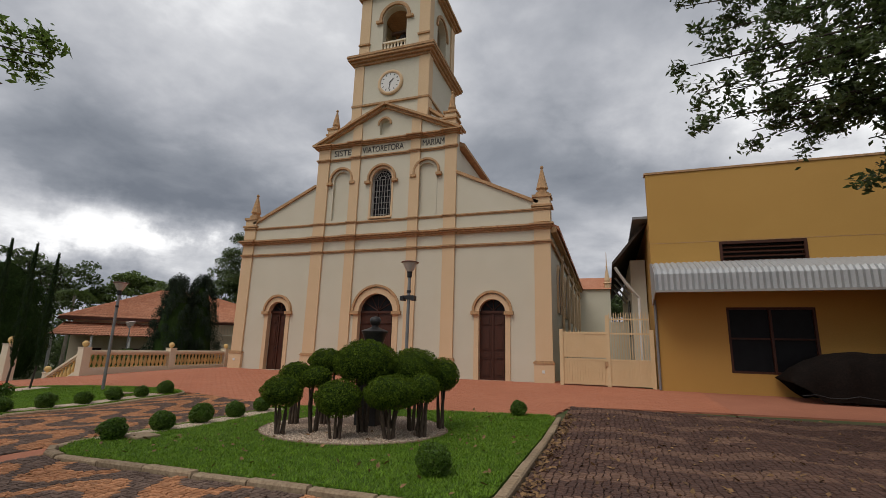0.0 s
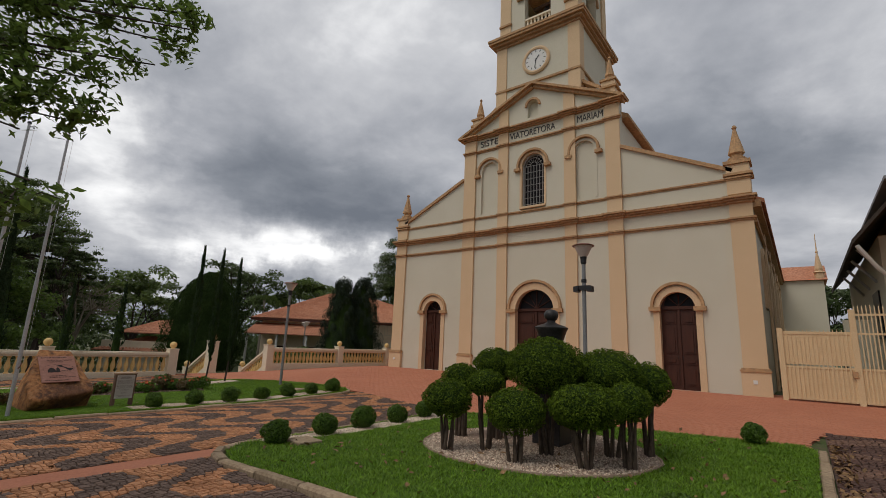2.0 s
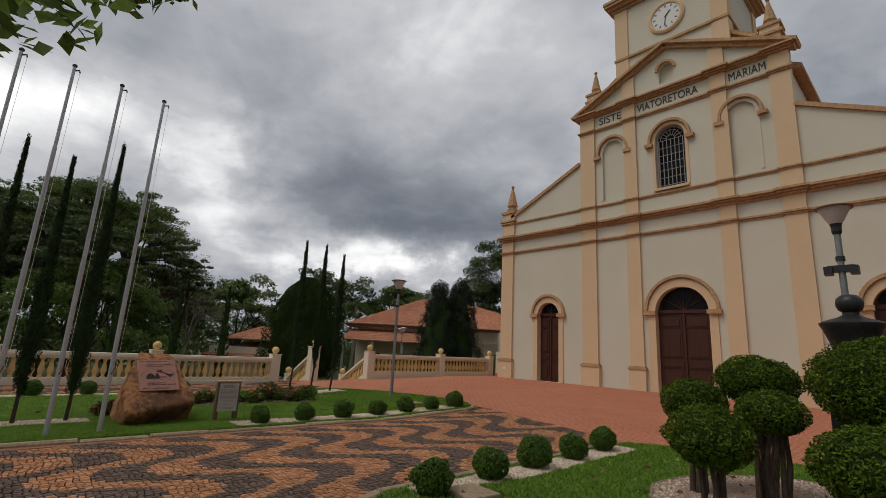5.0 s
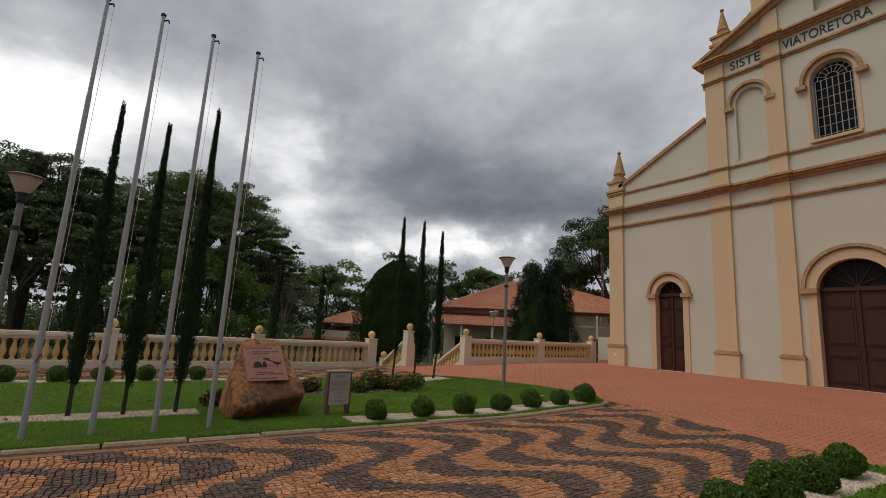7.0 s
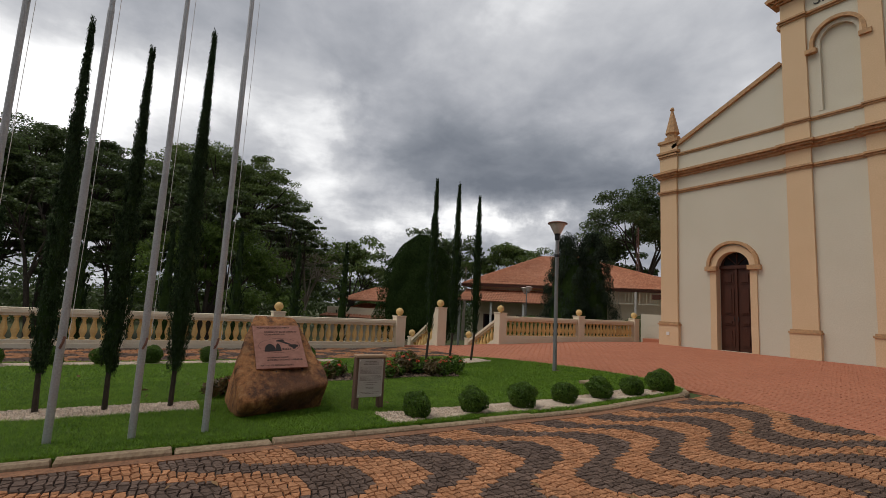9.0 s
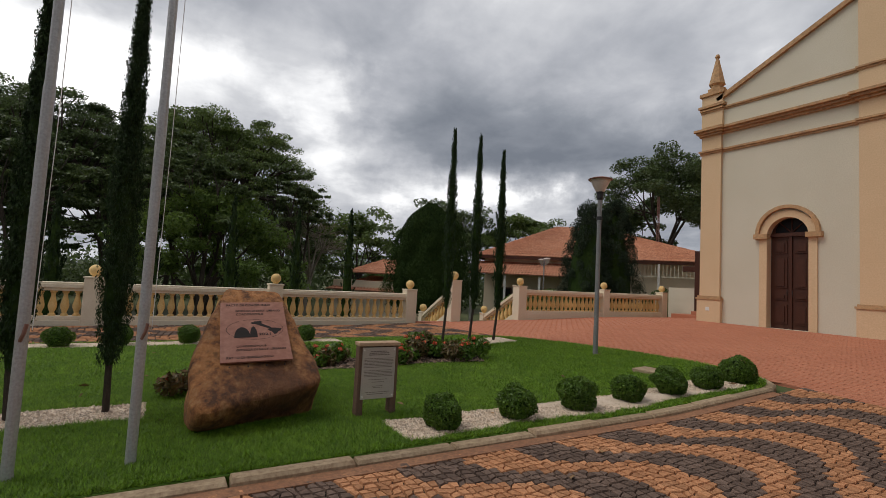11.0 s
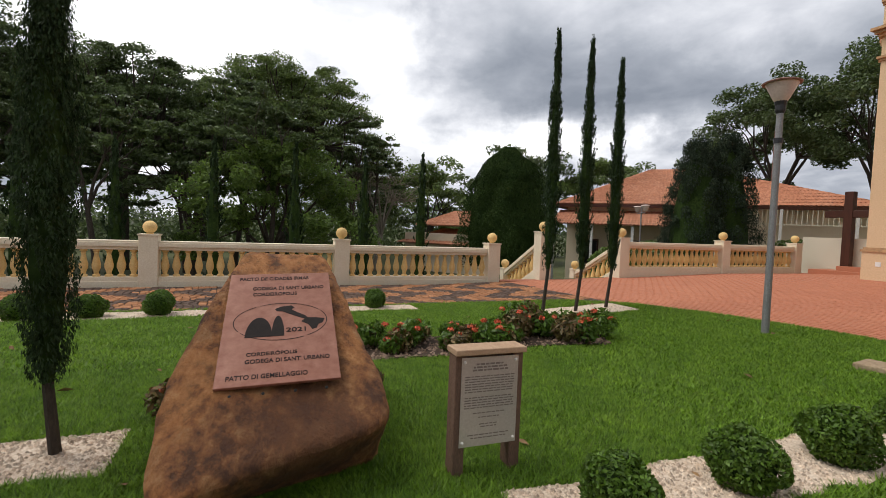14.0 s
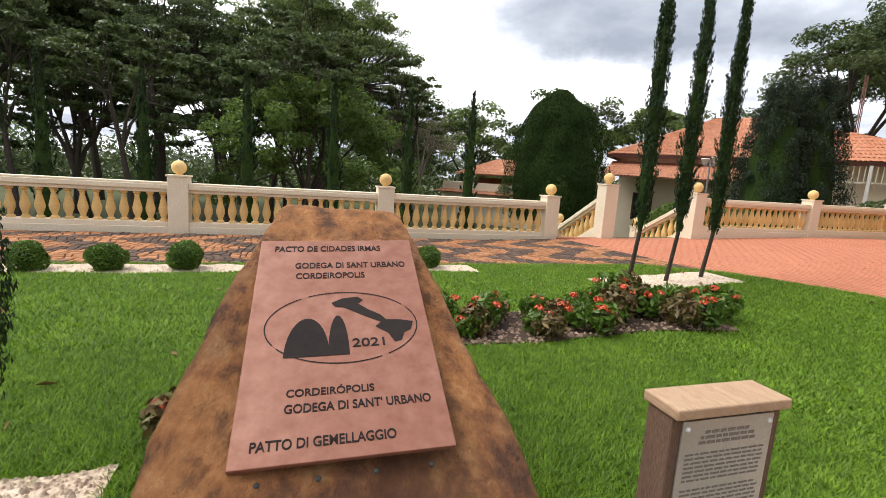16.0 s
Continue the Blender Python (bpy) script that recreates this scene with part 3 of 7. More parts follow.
# pilasters with bases
for k, (a, b) in enumerate(((xl - 0.02, xl + 0.66), (-14.28, -13.6), (-12.27, -11.75), (-8.9, -8.38), (-7.06, -6.46), (xr - 0.68, xr + 0.02))):
    top = 6.9 if k in (0, 5) else 11.2
    part("pilaster", Form().box(a, b, FY - 0.1, FY, 1.22, top), M["peach"], church)
    part("pilaster_base", Form().box(a - 0.06, b + 0.06, FY - 0.16, FY, 0.1, 1.1), M["peach"], church)
    part("pilaster_band", Form().box(a - 0.09, b + 0.09, FY - 0.19, FY, 1.1, 1.16).box(a - 0.05, b + 0.05, FY - 0.15, FY, 1.16, 1.22), M["mould"], church)
    if k not in (0, 5):
        part("frieze_block", Form().box(a, b, FY - 0.1, FY, 11.36, 11.92).box(a, b, FY - 0.08, FY, 12.2, 12.2 + 1.85 * (1 - abs((a + b) / 2 - CX) / 3.95) - 0.15), M["peach"], church)


def course(z, h, out, a, b, steps=2, breaks=True):
    """A stepped horizontal moulding, which breaks forward over each pilaster."""
    f = Form()
    for i in range(steps):
        o = out * (i + 1) / steps
        f.box(a - (0.1 if a < -18 else 0), b + (0.1 if b > -2.5 else 0), FY - o, FY, z + h * i / steps, z + h * (i + 1) / steps)
    if breaks:
        for p, q in ((xl - 0.02, xl + 0.66), (-14.28, -13.6), (-12.27, -11.75), (-8.9, -8.38), (-7.06, -6.46), (xr - 0.68, xr + 0.02)):
            if p >= a - 0.3 and q <= b + 0.3:
                for i in range(steps):
                    o = out * (i + 1) / steps
                    f.box(p - o * 0.7, q + o * 0.7, FY - 0.1 - o, FY - 0.02, z + h * i / steps + 0.002, z + h * (i + 1) / steps - 0.002)
    return f


part("cornice", course(6.84, 0.24, 0.24, xl, xr, 3), M["mould"], church, "weathered stepped cornice")
part("string_course", course(6.2, 0.13, 0.09, xl, xr), M["mould"], church)
part("sill_course", course(7.70, 0.11, 0.07, xl, xr), M["mould"], church)
part("architrave", course(11.2, 0.13, 0.1, CX - 3.92, CX + 3.92), M["mould"], church)
part("upper_cornice", course(11.93, 0.2, 0.26, CX - 3.92, CX + 3.92, 3), M["mould"], church)


def slope(form, x0, z0, x1, z1, y0, y1, h):
    d = Vector((x1 - x0, 0, z1 - z0)).normalized()
    n = Vector((-d.z, 0, d.x)) * h
    if n.z < 0:
        n = -n
    p = [(x0, y0, z0), (x1, y0, z1), (x1 + n.x, y0, z1 + n.z), (x0 + n.x, y0, z0 + n.z)]
    return form.add(p + [(x, y1, z) for x, _, z in p], [(0, 1, 2, 3), (4, 7, 6, 5), (0, 4, 5, 1), (1, 5, 6, 2), (2, 6, 7, 3), (3, 7, 4, 0)])


for s in (-1, 1):
    f = Form()
    slope(f, CX + s * 4.2, 12.08, CX, 14.03, FY - 0.3, FY + 0.45, 0.11)
    slope(f, CX + s * 4.1, 11.98, CX, 13.88, FY - 0.16, FY + 0.3, 0.14)
    part("raking_cornice", f, M["mould"], church)
    f = slope(Form(), CX + s * 7.75, 8.02, CX + s * 3.9, 9.87, FY - 0.1, FY + 0.5, 0.14)
    part("parapet_coping", f, M["mould"], church)
    x = CX + s * (HW - 0.33)
    ped = Form().box(x - 0.36, x + 0.36, FY - 0.1, FY + 0.5, 7.18, 8.3)
    part("finial_pedestal", ped, M["peach"], church)
    part("pedestal_cap", Form().box(x - 0.45, x + 0.45, FY - 0.19, FY + 0.6, 7.86, 7.95).box(x - 0.42, x + 0.42, FY - 0.16, FY + 0.56, 8.3, 8.42), M["mould"], church)
    part("finial", Form().lathe([(0.30, 0), (0.30, 0.16), (0.2, 0.2), (0.2, 0.28), (0.27, 0.34), (0.05, 1.3), (0.09, 1.36), (0.05, 1.45)], x, FY + 0.2, 8.42, 8), M["mould"], church)
    x = CX + s * 3.42
    part("finial_pedestal", Form().box(x - 0.3, x + 0.3, FY + 0.3, FY + 0.95, 12.3, 13.3), M["peach"], church)
    part("pedestal_cap", Form().box(x - 0.38, x + 0.38, FY + 0.22, FY + 1.03, 12.95, 13.05).box(x - 0.36, x + 0.36, FY + 0.24, FY + 1.0, 13.3, 13.4), M["mould"], church)
    part("finial", Form().lathe([(0.24, 0), (0.24, 0.14), (0.16, 0.17), (0.22, 0.26), (0.04, 1.1), (0.08, 1.16), (0.04, 1.24)], x, FY + 0.6, 13.4, 8), M["mould"], church)
    part("tower_buttress", slope(Form(), CX + s * 3.0, 13.1, CX + s * 2.1, 13.75, FY + 0.35, FY + 0.85, 0.14), M["mould"], church)
    part("buttress_wall", Form().box(min(CX + s * 3.0, CX + s * 2.1), max(CX + s * 3.0, CX + s * 2.1), FY + 0.4, FY + 0.8, 12.3, 13.15), M["wall"], church)

# arch surrounds, imposts
for c, h, z in DOORS:
    w = 0.30 if h < 0.8 else 0.36
    part("door_surround", arch_band(Form(), c, h - 0.005, h + w - 0.09, z, SPRING, FY - 0.05, FY + 0.2), M["peach"], church)
    part("arch_moulding", arch_band(Form(), c, h + w - 0.1, h + w, SPRING + 0.06, SPRING + 0.07, FY - 0.13, FY), M["mould"], church)
    for s in (-1, 1):
        part("impost", Form().box(c + s * (h + w / 2) - w / 2 - 0.05, c + s * (h + w / 2) + w / 2 + 0.05, FY - 0.15, FY + 0.02, SPRING - 0.09, SPRING + 0.06), M["mould"], church)
for c, h, z, sp in ((-10.46, 0.57, 9.9, 9.98), (-12.8, 0.47, 10.0, 10.12), (-8.02, 0.47, 10.0, 10.12)):
    part("arch_moulding", arch_band(Form(), c, h + 0.13, h + 0.23, z, sp, FY - 0.13, FY), M["mould"], church)
    part("arch_inner", arch_band(Form(), c, h - 0.005, h + 0.1, 7.955 if h < 0.5 else 7.985, sp, FY - 0.02, FY + 0.097), M["wall"] if h < 0.5 else M["peach"], church)
    for s in (-1, 1):
        part("impost", Form().box(c + s * (h + 0.2) - 0.15, c + s * (h + 0.2) + 0.15, FY - 0.17, FY, z - 0.14, z - 0.005), M["mould"], church)
part("arch_moulding", arch_band(Form(), -10.46, 0.3, 0.4, 12.98, 13.0, FY - 0.08, FY), M["mould"], church)

# doors
for c, h, z in DOORS:
    d = part("door", pierced("door", arch(c, h, z, SPRING), [arch(c, h - 0.1, SPRING + 0.1, SPRING + 0.11)], FY + 0.24, FY + 0.32, M["door"]).data, None, church, "dark varnished double door with raised panels")
    bpy.data.objects.remove([o for o in bpy.data.objects if o.name.startswith("door") and o.parent is None][0])
    part("fanlight", Form().prism([(p, q) for p, q in arch(c, h - 0.06, SPRING + 0.08, SPRING + 0.11)], 0, 0.02, Matrix.Translation((0, FY + 0.30, 0)) @ Matrix.Rotation(radians(90), 4, "X")), M["glassdark"], d)
    f = Form()
    for i in range(1, 4 if h < 0.8 else 6):
        n = 4 if h < 0.8 else 6
        a = math.pi * i / n
        f.tube([(c, FY + 0.26, SPRING + 0.1), (c + (h - 0.1) * math.cos(a), FY + 0.26, SPRING + 0.1 + (h - 0.1) * math.sin(a))], 0.018)
    part("glazing_bar", f, M["door"], d)
    part("transom", Form().box(c - h, c + h, FY + 0.17, FY + 0.25, SPRING - 0.02, SPRING + 0.1), M["door"], d)
    part("meeting_stile", Form().box(c - 0.035, c + 0.035, FY + 0.19, FY + 0.25, z, SPRING - 0.02), M["door"], d)
    for s in (-1, 1):
        x0, x1 = sorted((c + s * 0.1, c + s * (h - 0.1)))
        for za, zb in ((z + 0.15, z + 0.75), (z + 0.88, z + 1.1), (z + 1.25, z + 2.2), (z + 2.32, SPRING - 0.15)):
            f = Form().box(x0, x1, FY + 0.215, FY + 0.245, za, zb)
            f.box(x0 + 0.07, x1 - 0.07, FY + 0.19, FY + 0.22, za + 0.06, zb - 0.06)
            part("door_panel", f, M["door"], d)
        part("handle", Form().tube([(c + s * 0.07, FY + 0.15, z + 1.02), (c + s * 0.07, FY + 0.13, z + 1.1), (c + s * 0.07, FY + 0.15, z + 1.18)], 0.012), M["black"], d)
# barred window over the middle door
win = part("window", arch_band(Form(), -10.46, 0.5, 0.57, 7.98, 9.98, FY + 0.12, FY + 0.2), M["iron"], church, "tall arched window behind white bars")
part("pane", Form().prism(arch(-10.46, 0.56, 7.99, 9.98), 0, 0.02, Matrix.Translation((0, FY + 0.34, 0)) @ Matrix.Rotation(radians(90), 4, "X")), M["glassdark"], win)
f = Form()
for i in range(-3, 4):
    f.box(-10.46 + i * 0.15 - 0.011, -10.46 + i * 0.15 + 0.011, FY + 0.10, FY + 0.125, 7.98, 9.98 if i in (-3, 3) else 10.0)
for i in range(7):
    f.box(-11.0, -9.92, FY + 0.085, FY + 0.1, 8.1 + i * 0.31, 8.114 + i * 0.31)
for i in range(1, 8):
    a = math.pi * i / 8
    f.tube([(-10.46 + 0.15 * math.cos(a), FY + 0.11, 9.98 + 0.15 * math.sin(a)), (-10.46 + 0.55 * math.cos(a), FY + 0.11, 9.98 + 0.55 * math.sin(a))], 0.012, 5)
for r in (0.17, 0.38):
    f.tube([(-10.46 + r * math.cos(math.pi * i / 12), FY + 0.1, 9.98 + r * math.sin(math.pi * i / 12)) for i in range(13)], 0.012, 5)
part("window_grille", f, M["iron"], win)
part("window_sill", Form().box(-11.1, -9.82, FY - 0.12, FY + 0.1, 7.88, 7.975), M["peach"], church)

# tower
TY0, TY1, TW = FY + 0.25, FY + 4.6, 2.17
part("tower_base", Form().box(CX - TW, CX + TW, TY0, TY1, 11.3, 16.85), M["wall"], church)
for x, y in ((-1, 0), (1, 0), (-1, 1), (1, 1)):
    a = CX + x * TW - (0.52 if x > 0 else 0.06)
    b = TY0 - 0.06 if y == 0 else TY1 - 0.5
    part("tower_pilaster", Form().box(a, a + 0.58, b, b + 0.56, 13.0, 16.85), M["peach"], church)
    a = CX + x * (TW - 0.1) - (0.56 if x > 0 else 0.06)
    b = TY0 + 0.06 if y == 0 else TY1 - 0.66
    part("belfry_pier", Form().box(a, a + 0.62, b, b + 0.6, 17.4, 21.2), M["peach"], church)
part("tower_band", Form().box(CX - TW - 0.1, CX + TW + 0.1, TY0 - 0.1, TY1 + 0.1, 14.35, 14.45), M["mould"], church)
f = Form()
for i, o in enumerate((0.12, 0.25, 0.38, 0.42)):
    f.box(CX - TW - o, CX + TW + o, TY0 - o, TY1 + o, 16.85 + i * 0.13, 16.98 + i * 0.13)
part("tower_cornice", f, M["mould"], church)
BW = TW - 0.12
for s in (0, 1):
    y0 = TY0 + 0.12 if s == 0 else TY1 - 0.5
    pierced("belfry_wall", [(CX - BW, 17.37), (CX + BW, 17.37), (CX + BW, 21.2), (CX - BW, 21.2)], [arch(CX, 0.72, 17.55, 19.7)], y0, y0 + 0.4, M["wall"], church)
    w = pierced("belfry_wall", [(-(TY1 - TY0) / 2 + 0.55, 17.37), ((TY1 - TY0) / 2 - 0.55, 17.37), ((TY1 - TY0) / 2 - 0.55, 21.2), (-(TY1 - TY0) / 2 + 0.55, 21.2)], [arch(0, 0.72, 17.55, 19.7)], 0, 0.4, M["wall"], church)
    w.matrix_basis = Matrix.Translation((CX + (BW if s else -BW + 0.4), (TY0 + TY1) / 2, 0)) @ Matrix.Rotation(radians(90), 4, "Z")
part("arch_moulding", arch_band(Form(), CX, 0.78, 0.95, 19.6, 19.7, TY0 + 0.02, TY0 + 0.12), M["mould"], church)
for s in (-1, 1):
    part("impost", Form().box(CX + s * 0.93 - 0.2, CX + s * 0.93 + 0.2, TY0 - 0.02, TY0 + 0.12, 19.45, 19.6), M["mould"], church)
    part("pier_band", Form().box(CX + s * 1.8 - 0.35, CX + s * 1.8 + 0.35, TY0 - 0.02, TY0 + 0.1, 18.2, 18.3), M["mould"], church)
f = arch_band(Form(), 0, 0.78, 0.95, 19.6, 19.7, -0.1, 0.0)
o = part("arch_moulding", f, M["mould"], church)
o.matrix_basis = Matrix.Translation((CX + BW, (TY0 + TY1) / 2, 0)) @ Matrix.Rotation(radians(90), 4, "Z")
for i in range(7):
    part("tower_baluster", Form().lathe([(0.07, 0), (0.05, 0.08), (0.085, 0.25), (0.045, 0.5), (0.07, 0.62)], CX - 0.6 + i * 0.2, TY0 + 0.25, 17.55, 8), M["bal"], church)
part("tower_rail", Form().box(CX - 0.72, CX + 0.72, TY0 + 0.16, TY0 + 0.34, 18.17, 18.27), M["bal"], church)
part("bell_beam", Form().box(CX - 0.75, CX + 0.75, TY0 + 1.2, TY0 + 1.4, 19.5, 19.65), M["wood"], church)
part("bell", Form().lathe([(0.36, 0), (0.3, 0.1), (0.22, 0.4), (0.12, 0.55), (0.05, 0.62)], CX, TY0 + 1.3, 18.85, 14), M["bronze"], church)
f = Form()
for i, o in enumerate((0.15, 0.3, 0.42)):
    f.box(CX - BW - o, CX + BW + o, TY0 + 0.12 - o, TY1 - 0.1 + o, 21.2 + i * 0.14, 21.34 + i * 0.14)
part("belfry_cornice", f, M["mould"], church)
part("spire", Form().add([(CX - 2.1, TY0 + 0.1, 21.6), (CX + 2.1, TY0 + 0.1, 21.6), (CX + 2.1, TY1, 21.6), (CX - 2.1, TY1, 21.6), (CX, (TY0 + TY1) / 2, 26)], [(0, 1, 4), (1, 2, 4), (2, 3, 4), (3, 0, 4), (3, 2, 1, 0)]), M["wall"], church)
turn = Matrix.Translation((CX, TY0, 15.55)) @ Matrix.Rotation(radians(90), 4, "X")
clock = part("clock", Form().lathe([(0.74, 0.0), (0.74, 0.07), (0.66, 0.11), (0.58, 0.09), (0.58, 0.05)], n=32, m=turn), M["peach"], church, "round white clock with a moulded frame")
part("clock_face", Form().lathe([(0.57, 0.04), (0.57, 0.06)], n=32, m=turn), M["white"], clock)
for i in range(12):
    part("hour_mark", Form().box(-0.02, 0.02, 0.42, 0.52, 0.06, 0.07, turn @ Matrix.Rotation(i * math.pi / 6, 4, "Z")), M["black"], clock)
for ang, ln, w in ((-42, 0.28, 0.022), (172, 0.42, 0.016)):
    part("clock_pointer", Form().box(-w, w, -0.06, ln, 0.07, 0.08, turn @ Matrix.Rotation(radians(ang), 4, "Z")), M["black"], clock)

# roofs
part("nave_roof", Form().add([(CX - 4.2, FY + 0.4, 11.55), (CX, FY + 0.4, 13.7), (CX + 4.2, FY + 0.4, 11.55), (CX - 4.2, 46, 11.55), (CX, 46, 13.7), (CX + 4.2, 46, 11.55), (CX - 4.2, FY + 0.4, 11.4), (CX + 4.2, FY + 0.4, 11.4), (CX - 4.2, 46, 11.4), (CX + 4.2, 46, 11.4)], [(0, 1, 4, 3), (1, 2, 5, 4), (6, 8, 9, 7), (0, 3, 8, 6), (2, 7, 9, 5), (0, 6, 7, 2, 1), (3, 4, 5, 9, 8)]), M["mould"], church)
for s in (-1, 1):
    a, b = CX + s * 3.9, CX + s * (HW + 0.35)
    z1, z2 = 9.6, 7.05
    p = [(a, FY + 0.45, z1), (b, FY + 0.45, z2), (b, 46, z2), (a, 46, z1)]
    part("aisle_roof", Form().add(p + [(x, y, z - 0.16) for x, y, z in p], [(0, 1, 2, 3) if s > 0 else (3, 2, 1, 0), (7, 6, 5, 4) if s > 0 else (4, 5, 6, 7), (0, 4, 5, 1), (1, 5, 6, 2), (2, 6, 7, 3), (3, 7, 4, 0)]), M["tile"], church)
    part("side_cornice", Form().box(min(CX + s * HW, CX + s * (HW + 0.25)), max(CX + s * HW, CX + s * (HW + 0.25)), FY + 0.3, 45, 6.75, 7.0).box(min(CX + s * HW, CX + s * (HW + 0.1)), max(CX + s * HW, CX + s * (HW + 0.1)), FY + 0.3, 45, 6.2, 6.35), M["mould"], church)
    for i in range(5):
        y = 23.2 + i * 3.9
        x = CX + s * HW
        m = Matrix.Translation((x, y, 0)) @ Matrix.Rotation(radians(90 if s > 0 else -90), 4, "Z")
        w = part("side_window", arch_band(Form(), 0, 0.4, 0.58, 3.4, 5.2, -0.08, 0.03), M["peach"], church)
        w.matrix_basis = m
        part("pane", Form().prism(arch(0, 0.4, 3.4, 5.2), 0, 0.02, Matrix.Translation((0, -0.02, 0)) @ Matrix.Rotation(radians(90), 4, "X")), M["glassdark"], w)
        part("side_pilaster", Form().box(min(x, x + s * 0.1), max(x, x + s * 0.1), y + 1.7, y + 2.25, 0.3, 6.75), M["peach"], church)
part("transept", Form().box(-2.2, 0.4, 42, 46, 0.2, 7.0), M["wall"], church)
part("transept_roof", Form().add([(-2.3, 41.8, 7.0), (0.6, 41.8, 7.0), (0.6, 46, 7.0), (-2.3, 46, 7.0), (-2.3, 44, 8.3), (0.6, 44, 8.3)], [(0, 1, 5, 4), (2, 3, 4, 5), (1, 2, 5), (3, 0, 4), (3, 2, 1, 0)]), M["tile"], church)
part("finial", Form().lathe([(0.28, 0), (0.28, 0.5), (0.38, 0.55), (0.2, 0.65), (0.24, 0.8), (0.05, 1.9), (0.09, 2.0), (0.04, 2.1), (0.02, 3.3)], 0.2, 42.2, 7.0, 8), M["peach"], church)
part("wall_socket", Form().box(xl + 0.24, xl + 0.36, FY - 0.175, FY - 0.16, 0.72, 0.84), M["white"], church)
part("wall_socket", Form().box(xr - 0.42, xr - 0.3, FY - 0.175, FY - 0.16, 0.72, 0.84), M["white"], church)
# words of the frieze
for text, x, w in (("SISTE", -12.87, 1.0), ("VIATORETORA", -10.5, 2.35), ("MARIAM", -7.71, 1.14)):
    cu = bpy.data.curves.new("inscription", "FONT")
    cu.body, cu.size, cu.extrude, cu.align_x, cu.align_y = text, 0.46, 0.012, "CENTER", "CENTER"
    tmp = bpy.data.objects.new("inscription", cu)
    scene.collection.objects.link(tmp)
    bpy.context.view_layer.update()
    me = bpy.data.meshes.new_from_object(tmp.evaluated_get(bpy.context.evaluated_depsgraph_get()))
    bpy.data.objects.remove(tmp)
    xs = [v.co.x for v in me.vertices]
    k = w / (max(xs) - min(xs))
    me.transform(Matrix.Translation((x, FY - 0.012, 11.64)) @ Matrix.Rotation(radians(90), 4, "X") @ Matrix.Diagonal((k, 1, 1, 1)))
    me.materials.clear()
    me.materials.append(M["letter"])
    part("inscription", me, None, church, "dark capital letters reading " + text)

# ---- parish hall ----
HY = 19.2
hall = thing("parish_hall", "ochre hall with grey metal awning and dark window", "building")
pierced("wall", [(1.75, 0.1), (16, 0.1), (16, 8.55), (1.75, 8.68)], [[(4.16, 4.6), (6.77, 4.6), (6.77, 5.73), (4.16, 5.73)], [(4.12, 1.03), (6.8, 1.03), (6.8, 3.33), (4.12, 3.33)]], HY, HY + 0.3, M["ochre"], hall, "ochre plastered front wall")
part("side_wall", Form().box(1.75, 2.05, HY + 0.3, 33, 0.1, 6.8), M["ochre"], hall)
part("back_wall", Form().box(2.05, 16, 32.7, 33, 0.1, 6.8).box(15.7, 16, HY + 0.3, 32.7, 0.1, 8.0), M["ochre"], hall)
part("roof", Form().box(1.2, 16, HY + 0.3, 33, 6.9, 7.0), M["galv"], hall)
part("roof_edge", Form().box(1.7, 16.05, HY - 0.04, HY + 0.34, 8.62, 8.70), M["mould"], hall)
part("wall_joint", Form().box(1.75, 16, HY - 0.006, HY, 5.78, 5.80), M["mould"], hall)
louvre = part("louvre", Form().box(4.1, 6.83, HY - 0.03, HY + 0.12, 5.66, 5.76).box(4.1, 4.2, HY - 0.03, HY + 0.12, 4.6, 5.66).box(6.73, 6.83, HY - 0.03, HY + 0.12, 4.6, 5.66), M["door"], hall, "dark brown louvred vent")
part("backing", Form().box(4.2, 6.73, HY + 0.2, HY + 0.25, 4.6, 5.66), M["black"], louvre)
for i in range(6):
    part("slat", Form().box(-1.26, 1.26, -0.08, 0.08, -0.012, 0.012, Matrix.Translation((5.465, HY + 0.07, 4.72 + i * 0.165)) @ Matrix.Rotation(radians(35), 4, "X")), M["door"], louvre)
hw = part("window", Form().box(4.1, 6.82, HY + 0.02, HY + 0.12, 3.25, 3.33).box(4.1, 6.82, HY + 0.02, HY + 0.12, 1.03, 1.11).box(4.1, 4.2, HY + 0.02, HY + 0.12, 1.11, 3.25).box(6.72, 6.82, HY + 0.02, HY + 0.12, 1.11, 3.25).box(5.42, 5.5, HY + 0.02, HY + 0.12, 1.11, 3.25).box(4.2, 6.72, HY + 0.03, HY + 0.11, 2.2, 2.26), M["door"], hall, "wide dark window with thin brown frame")
part("pane", Form().box(4.2, 6.72, HY + 0.13, HY + 0.15, 1.1, 3.3), M["glassdark"], hw)
# Unseen wall, added to block light and darken the right end of the porch.
part("porch_shade_wall", Form().box(9.0, 9.3, HY - 4.6, HY - 0.003, 0.1, 3.7), M["ochre"], hall)
# a draped cover: a hump with sagging folds
TOP = [(5.35, 0.62), (5.6, 1.0), (6.0, 1.22), (6.5, 1.42), (7.2, 1.5), (8.0, 1.46), (8.95, 1.5)]
f = Form()
nu, nv = 40, 18
